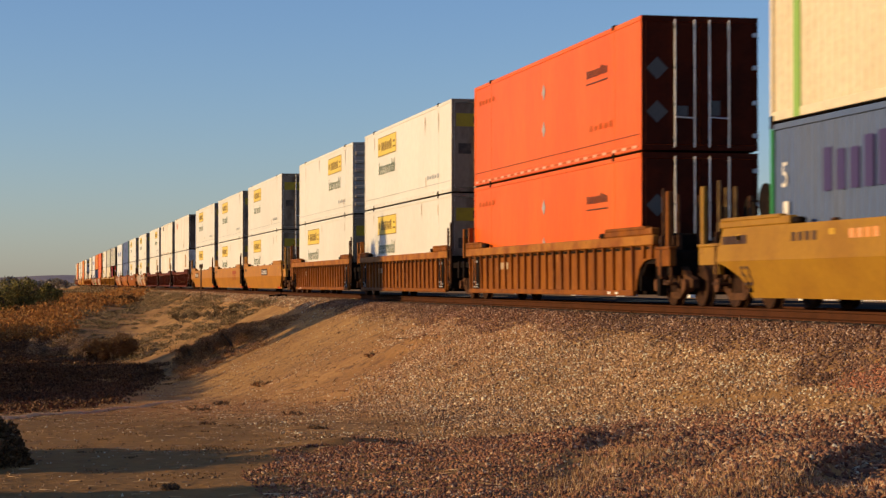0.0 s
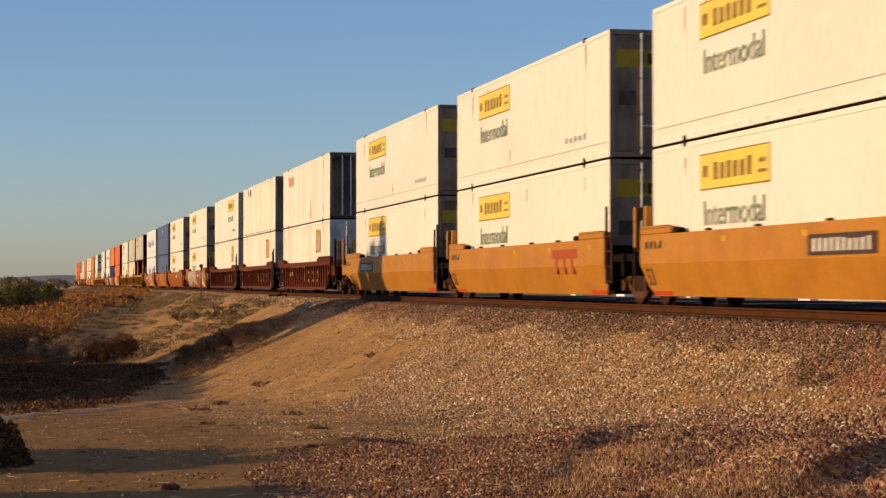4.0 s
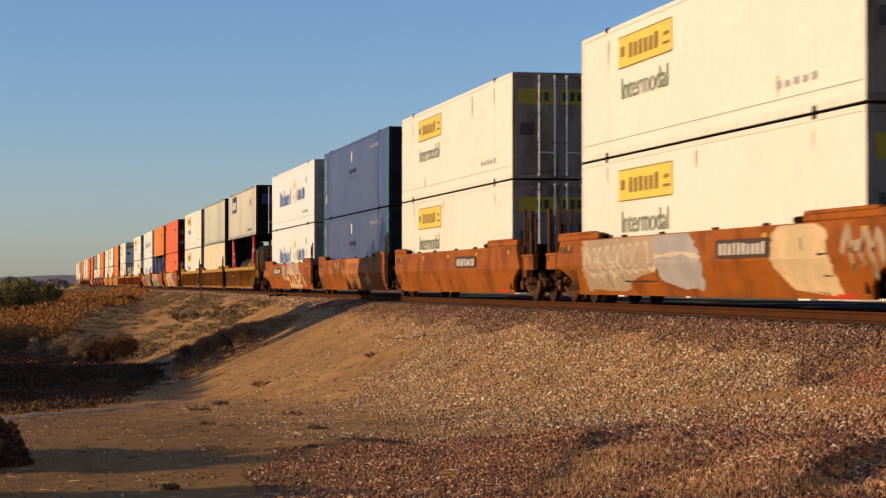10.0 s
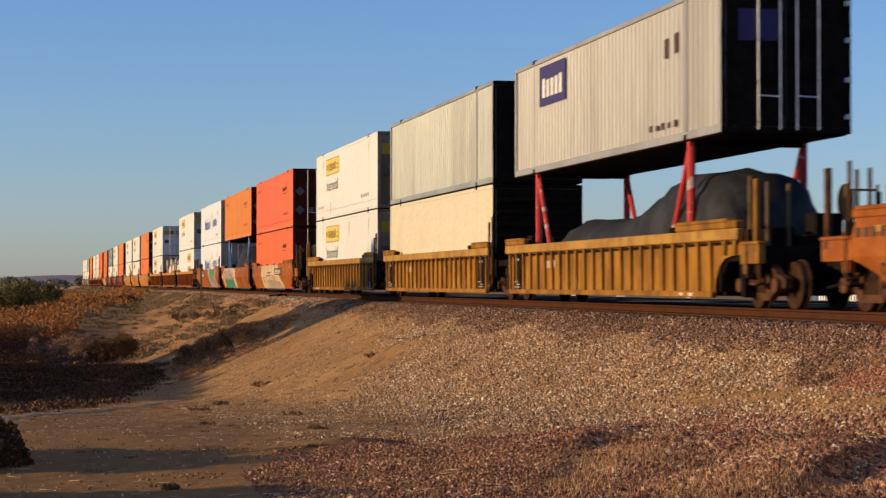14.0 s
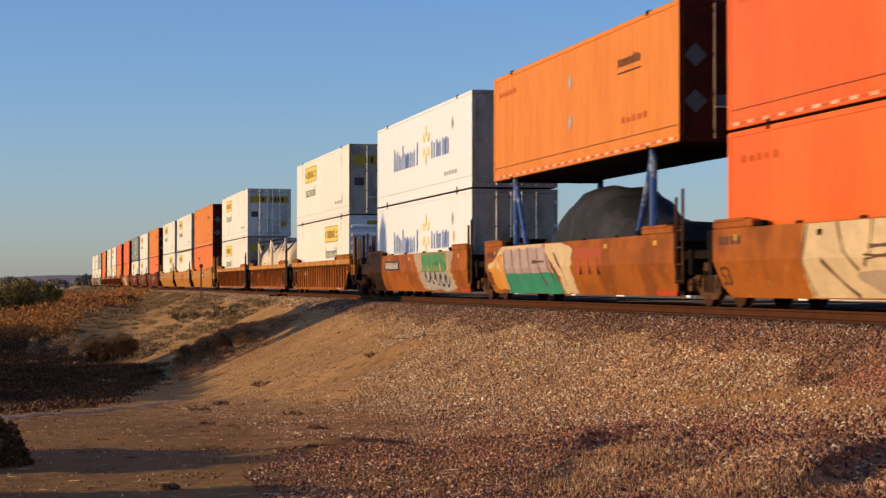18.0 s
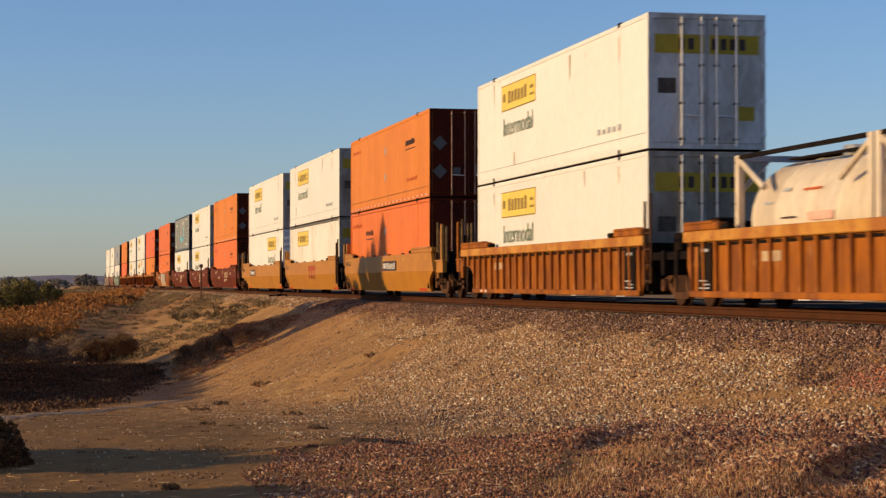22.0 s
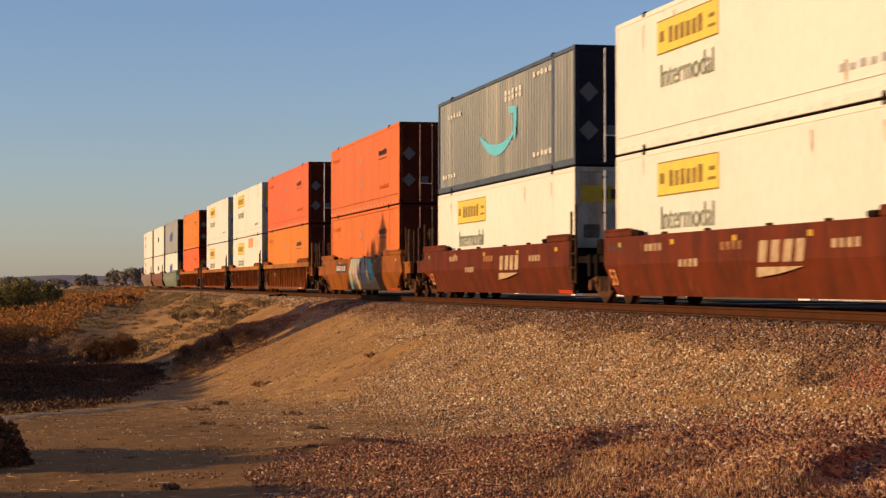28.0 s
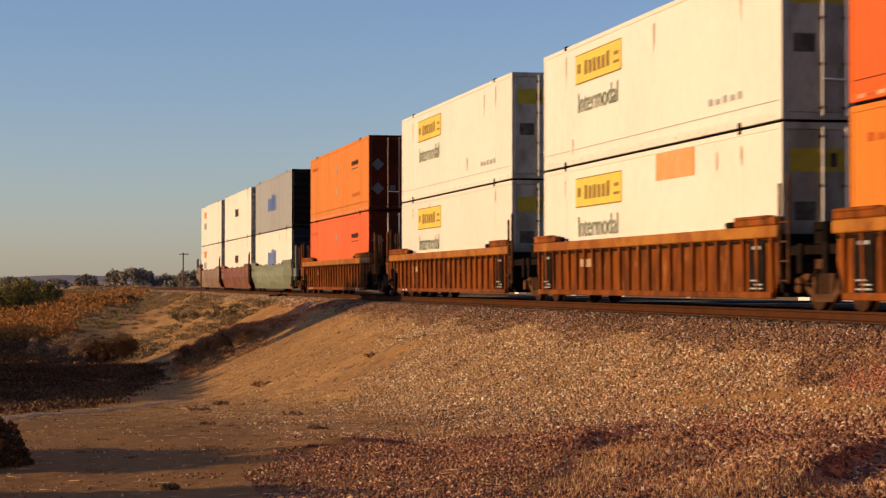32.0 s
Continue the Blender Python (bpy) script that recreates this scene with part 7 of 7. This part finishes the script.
for i, (x, y, w, h) in enumerate(((-3.4, 52.5, 0.9, 0.6), (-3.5, 55.0, 1.0, 0.85), (-3.6, 57.5, 1.2, 1.1), (-3.8, 60.2, 1.4, 1.35), (-4.0, 63, 1.7, 2.4), (-4.2, 66, 1.8, 2.6), (-4.3, 69.5, 1.9, 2.8), (-4.2, 73, 1.9, 2.3), (-4.3, 76.5, 1.9, 2.4), (-4.3, 80, 1.9, 2.4), (-4.3, 83.5, 1.9, 2.4), (-4.4, 87, 1.9, 2.2), (-4.2, 91, 1.9, 2.0), (-4.2, 95, 1.9, 1.8), (-4.4, 99, 2.0, 2.8), (-4.4, 61.6, 1.7, 1.6), (-4.6, 64.5, 1.9, 2.5), (-4.8, 67.8, 2.0, 2.8), (-4.8, 71.3, 2.0, 3.0), (-4.8, 74.8, 2.0, 3.2), (-4.8, 78.2, 2.0, 3.2), (-4.8, 81.8, 2.0, 3.2), (-4.8, 85.3, 2.0, 3.4), (-4.8, 88.8, 2.0, 3.0), (-4.6, 103, 2.0, 1.8), (-4.6, 107, 2.0, 1.6), (-4.8, 111, 2.0, 1.8), (-4.8, 115, 2.0, 2.6), (-5.0, 119, 2.0, 3.0), (-5.0, 123, 2.0, 2.8))):
    shrub(x, y, w, h, "olive_leaf", "dense olive green bush along the wash", 90 + i, 9000, 0.09, name="bush")
# low dark growth added on the floor of the wash to deepen its shade
r = np.random.default_rng(21)
cx, cy = r.uniform(-4, 7.0, 2400), r.uniform(45, 122, 2400)
limit = np.interp(cy, [45, 50, 56, 62, 70, 76, 84, 92, 100, 122], [-0.4, 0.8, 1.9, 2.7, 3.8, 5.2, 6.2, 5.0, 3.0, 1.5])
keep = (cx < limit - 0.4 + r.normal(0, 0.25, 2400)) & (r.random(2400) < 0.75 + 0.35 * patchy(cx, cy, 0.3))
cx, cy = cx[keep], cy[keep]
p, f = leaf_cloud(np.stack([cx, cy, surface(cx, cy) + 0.05], -1), r.uniform(0.5, 1.0, len(cx)), 190000, 0.042, 22, 0.16)
me = fast_mesh("dead_weeds", p, f)
me.materials.append(M["shade_weeds"])
tagged(new("dead_weeds", me), "dark low weeds deepening the shade on the wash floor", "weeds", kind="stuff")
# brown weeds added on the slope to darken its shaded sand
cx, cy = r.uniform(4.6, 11.0, 700), r.uniform(72, 90, 700)
keep = (cx > np.interp(cy, [72, 90], [5.2, 6.4])) & (cx < np.interp(cy, [72, 78, 90], [8.0, 10.6, 9.0])) & (r.random(700) < 0.55 + 0.4 * patchy(cx, cy, 0.5))
cx, cy = cx[keep], cy[keep]
p, f = leaf_cloud(np.stack([cx, cy, surface(cx, cy) + 0.04], -1), r.uniform(0.3, 0.7, len(cx)), 45000, 0.026, 24, 0.2)
me = fast_mesh("dead_weeds", p, f)
me.materials.append(M["slope_scrub"])
tagged(new("dead_weeds", me), "dry brown weeds on the shaded embankment slope", "weeds", kind="stuff")


# dark leaf litter and small dry tufts on the bare dirt
r = np.random.default_rng(41)
cx, cy = r.uniform(-0.5, 8.0, 260), 18 + 36 * r.random(260) ** 1.2
p, f = leaf_cloud(np.stack([cx, cy, surface(cx, cy) + 0.01], -1), r.uniform(0.08, 0.45, len(cx)), 16000, 0.011, 42, 0.08)
me = fast_mesh("leaf_litter", p, f)
me.materials.append(M["brown_scrub"])
tagged(new("leaf_litter", me), "thin dark leaf litter scattered on the dirt", "litter", kind="stuff")
for i, (x, y, w, h) in enumerate(((3.9, 47.0, 0.3, 0.12), (4.9, 52.5, 0.35, 0.15), (6.6, 58.0, 0.4, 0.16), (5.2, 40.0, 0.22, 0.09), (2.9, 33.5, 0.16, 0.07), (4.4, 31.0, 0.2, 0.07), (8.9, 52.6, 0.3, 0.14))):
    shrub(x, y, w, h, "slope_scrub", "low dry tuft on the dirt slope", 200 + i, 900, 0.014, name="tuft")


# dry grass in front
def grass(name, x, y, tall, mat, label, seed):
    r = np.random.default_rng(seed)
    n = len(x)
    z = surface(x, y)
    a = r.uniform(0, 2 * np.pi, n)
    lean = r.normal(0, 0.4, (n, 2)) * tall[:, None]
    w = 0.004
    p = np.stack([np.stack([x - w * np.cos(a), y - w * np.sin(a), z - 0.01], -1), np.stack([x + w * np.cos(a), y + w * np.sin(a), z - 0.01], -1),
                  np.stack([x + lean[:, 0], y + lean[:, 1], z + tall], -1)], 1)
    me = fast_mesh(name, p, np.arange(3 * n).reshape(n, 3))
    me.materials.append(M[mat])
    return tagged(new(name, me), label, "grass", kind="stuff")


centres = np.array([(6.1, 19.2), (6.4, 20.1), (6.8, 20.9), (5.8, 18.3), (7.0, 18.2), (6.6, 17.6), (5.8, 16.4), (6.5, 15.6), (4.6, 16.5), (7.4, 18.9)])
pick = rng.integers(0, len(centres), 3800)
x, y = centres[pick, 0] + rng.normal(0, 0.26, 3800), centres[pick, 1] + rng.normal(0, 0.5, 3800)
grass("dry_grass", x, y, rng.uniform(0.02, 0.08, 3800), "straw", "sparse dry straw grass among the stones", 14)
centres = np.array([(4.5, 16.4), (4.9, 17.2), (5.3, 17.9), (5.7, 18.5), (4.2, 15.7), (5.0, 15.1), (5.4, 14.9), (5.8, 15.0), (5.5, 15.5), (6.0, 15.4), (6.3, 15.0), (7.0, 15.2)])
pick = rng.integers(0, len(centres), 5200)
x, y = centres[pick, 0] + rng.normal(0, 0.2, 5200), centres[pick, 1] + rng.normal(0, 0.3, 5200)
grass("dry_grass", x, y, 0.015 + 0.07 * rng.random(5200) ** 1.6, "straw", "dense dry straw tufts at the foot of the stones", 17)
x, y = rng.uniform(9.2, 10.4, 3500), rng.uniform(21, 31, 3500)
grass("dry_grass", x, y, rng.uniform(0.01, 0.05, 3500), "straw", "thin dry grass strip under the ballast", 15)
x, y = rng.uniform(-1, 10, 26000), 18 + 60 * rng.random(26000)
keep = (y > 34) | (x > 5.5) | (rng.random(26000) < 0.12)
x, y = x[keep], y[keep]
grass("dry_grass", x, y, rng.uniform(0.01, 0.05, len(x)), "straw", "sparse dry grass on the dirt slope", 16)
n = 1000
x, y = rng.uniform(-1, 8.6, n), 16 + 40 * rng.random(n) ** 1.3
a, ln = rng.normal(0.1, 0.5, n), rng.uniform(0.05, 0.22, n)
z0, z1 = surface(x, y) + 0.012, surface(x + ln * np.cos(a), y + ln * np.sin(a)) + 0.02
p = np.stack([np.stack([x, y - 0.006, z0], -1), np.stack([x, y + 0.006, z0 + 0.008], -1), np.stack([x + ln * np.cos(a), y + ln * np.sin(a), z1], -1)], 1)
me = fast_mesh("straw_litter", p, np.arange(3 * n).reshape(n, 3))
me.materials.append(M["straw"])
tagged(new("straw_litter", me), "pale dry straw litter lying on the dirt", "litter", kind="stuff")
for i, (x, y, a, ln) in enumerate(((7.4, 47.0, 0.1, 0.55), (10.9, 64.0, 0.05, 0.6), (6.7, 52.0, 0.3, 0.5), (6.4, 15.1, 0.5, 0.4), (9.9, 51.0, -0.3, 1.2))):
    z = float(surface(x, y)) + 0.03
    d = (ln / 2 * math.cos(a), ln / 2 * math.sin(a))
    me = rods("stick", ((-d[0], -d[1], 0), (0.1 * ln * math.sin(a), 0.05, 0.01), 0.012), ((0.1 * ln * math.sin(a), 0.05, 0.01), (d[0], d[1], 0.015), 0.009))
    # the last one is dark and draws the shadow beside the small ledge
    me.materials.append(M["straw" if i != 4 else "bark"])
    ob = tagged(new("stick", me), "dry bleached stick, or dark streak of shade, on the dirt", "stick")
    ob.location = (x, y, z - 0.02)

# ---- things beside the track ----
marker = tagged(new("marker_post"), "thin weathered steel marker post on the shoulder", "post")
marker.location = (10.8, 130.0, float(surface(10.8, 130.0)) - 0.05)
part("pole", boxes("pole", (-0.045, 0.045, -0.04, 0.04, 0, 2.35), bevel=0.008), "post", marker)
part("sign", boxes("sign", (-0.12, 0.12, -0.06, -0.04, 2.12, 2.32), bevel=0.008), "post", marker)
box_ob = tagged(new("track_device"), "small dark steel track device beside the rail", "device")
box_ob.location = (12.45, 101.0, float(surface(12.45, 101.0)))
part("case", boxes("case", (-0.25, 0.25, -0.5, 0.5, -0.05, 0.14), (-0.6, -0.3, -0.2, 0.2, -0.05, 0.1), bevel=0.02), "dark", box_ob)
part("stand", boxes("stand", (-0.03, 0.03, -0.03, 0.03, 0.1, 0.32), (-0.12, 0.12, -0.02, 0.02, 0.26, 0.34), bevel=0.008), "dark", box_ob)
fence = tagged(new("slatted_fence"), "low white slatted fence on the plain beyond the track", "fence")
fence.location = (50.0, 113.0, float(surface(50.0, 113.0)))
slat = boxes("slat", (-0.03, 0.03, -0.12, 0.12, 0.0, 0.75), bevel=0.01)
part("rail", boxes("rail", (0.03, 0.08, -13.0, 8.4, 0.3, 0.42)), "white_block", fence)
for i in range(52):
    part("slat", slat, "white_block", fence, (0, -12.6 + i * 0.41, 0))
for x, y, w in ((50, 122.8, 1.0), (50, 180, 0.7), (50, 164, 1.2), (50, 202, 0.8), (50, 147, 0.5)):
    ob = tagged(new("marker_block"), "low white painted concrete marker block", "marker", group="white marker blocks")
    ob.location = (x, y, float(surface(x, y)) - 0.02)
    part("block", boxes("block", (-w / 2, w / 2, -w, w, 0.0, 0.75), bevel=0.03), "white_block", ob)

# ---- distance ----
pole = tagged(new("utility_pole"), "bare wooden utility pole far along the track", "pole")
pole.location = (35.6, 480.0, -1.3)
part("shaft", rods("shaft", ((0, 0, 0), (0, 0, 9.2), 0.16), n=8), "post", pole)
part("crossarm", boxes("crossarm", (-0.9, 1.3, -0.08, 0.08, 8.75, 8.95)), "post", pole)
for i, (x, y, h, w) in enumerate(((17, 640, 3.0, 3.0), (27, 650, 5.0, 3.2), (32, 645, 5.8, 3.4), (36.5, 652, 4.6, 3.0), (43, 650, 3.4, 4.0), (50, 640, 4.6, 4.2), (55, 630, 6.3, 4.2), (8, 700, 2.6, 4.0), (-1, 690, 2.4, 4.5), (-6, 640, 3.0, 4), (61, 640, 6, 5))):
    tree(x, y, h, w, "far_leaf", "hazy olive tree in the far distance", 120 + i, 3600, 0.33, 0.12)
r = np.random.default_rng(33)
cx, cy = r.uniform(-150, 220, 900), r.uniform(560, 1500, 900)
keep = np.abs(cx - TRACK_X - np.clip(cy - CURVE_Y, 0, 1e9) ** 2 / (2 * CURVE_R)) > 6
cx, cy = cx[keep], cy[keep]
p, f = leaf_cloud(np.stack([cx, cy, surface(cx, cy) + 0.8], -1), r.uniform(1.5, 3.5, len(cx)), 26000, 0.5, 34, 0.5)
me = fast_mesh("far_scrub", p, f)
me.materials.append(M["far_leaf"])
tagged(new("far_scrub", me), "hazy grey-green scrub over the far plain", "scrub", kind="stuff")
xs = np.linspace(-2600, 3600, 140)
hh = 15 + 5 * np.sin(xs / 420.0) + 3 * np.sin(xs / 130.0 + 1) + 1.2 * np.sin(xs / 37.0)
co, fc = [], []
for i, (px, h) in enumerate(zip(xs, hh)):
    co += [(px, 4300, -3), (px, 4420, h * 0.7), (px, 4560, h)]
    if i:
        a, b = 3 * (i - 1), 3 * i
        for k in (0, 1):
            fc += [(a + k, b + k, b + k + 1), (a + k, b + k + 1, a + k + 1)]
me = fast_mesh("hills", co, fc)
me.materials.append(M["hill"])
me.shade_smooth()
tagged(new("backdrop", me), "low hazy hills on the horizon", "hills", kind="structure")
shed = tagged(new("shed"), "small white shed far out on the plain", "building")
shed.location = (28, 1200, -1.2)
part("wall", boxes("wall", (-3.0, 3.0, -2, 2, 0, 3.2)), "white_block", shed)
part("roof", boxes("roof", (-3.3, 3.3, -2.3, 2.3, 3.2, 3.5)), "white_block", shed)


def motions():
    """The whole train rolls towards the camera and past it at one speed."""
    for thing, when, z in TRAIN:
        times = [0.0, 32.0]
        leave = when - (CURVE_Y + 2.6) / SPEED      # the moment at which it comes out of the curve
        if leave > 0:
            times = sorted(set([0.0, 32.0] + [round(0.5 * i, 1) for i in range(65) if 0.5 * i < leave + 0.6] + [round(leave + 2, 1)]))
        rows = []
        for s in times:
            x, y, a = track_point(SPEED * (when - s) - 2.6)
            rows.append((s, Matrix.Translation((x, y, z)) @ Matrix.Rotation(a, 4, "Z")))
        walk(thing, rows)


motions()
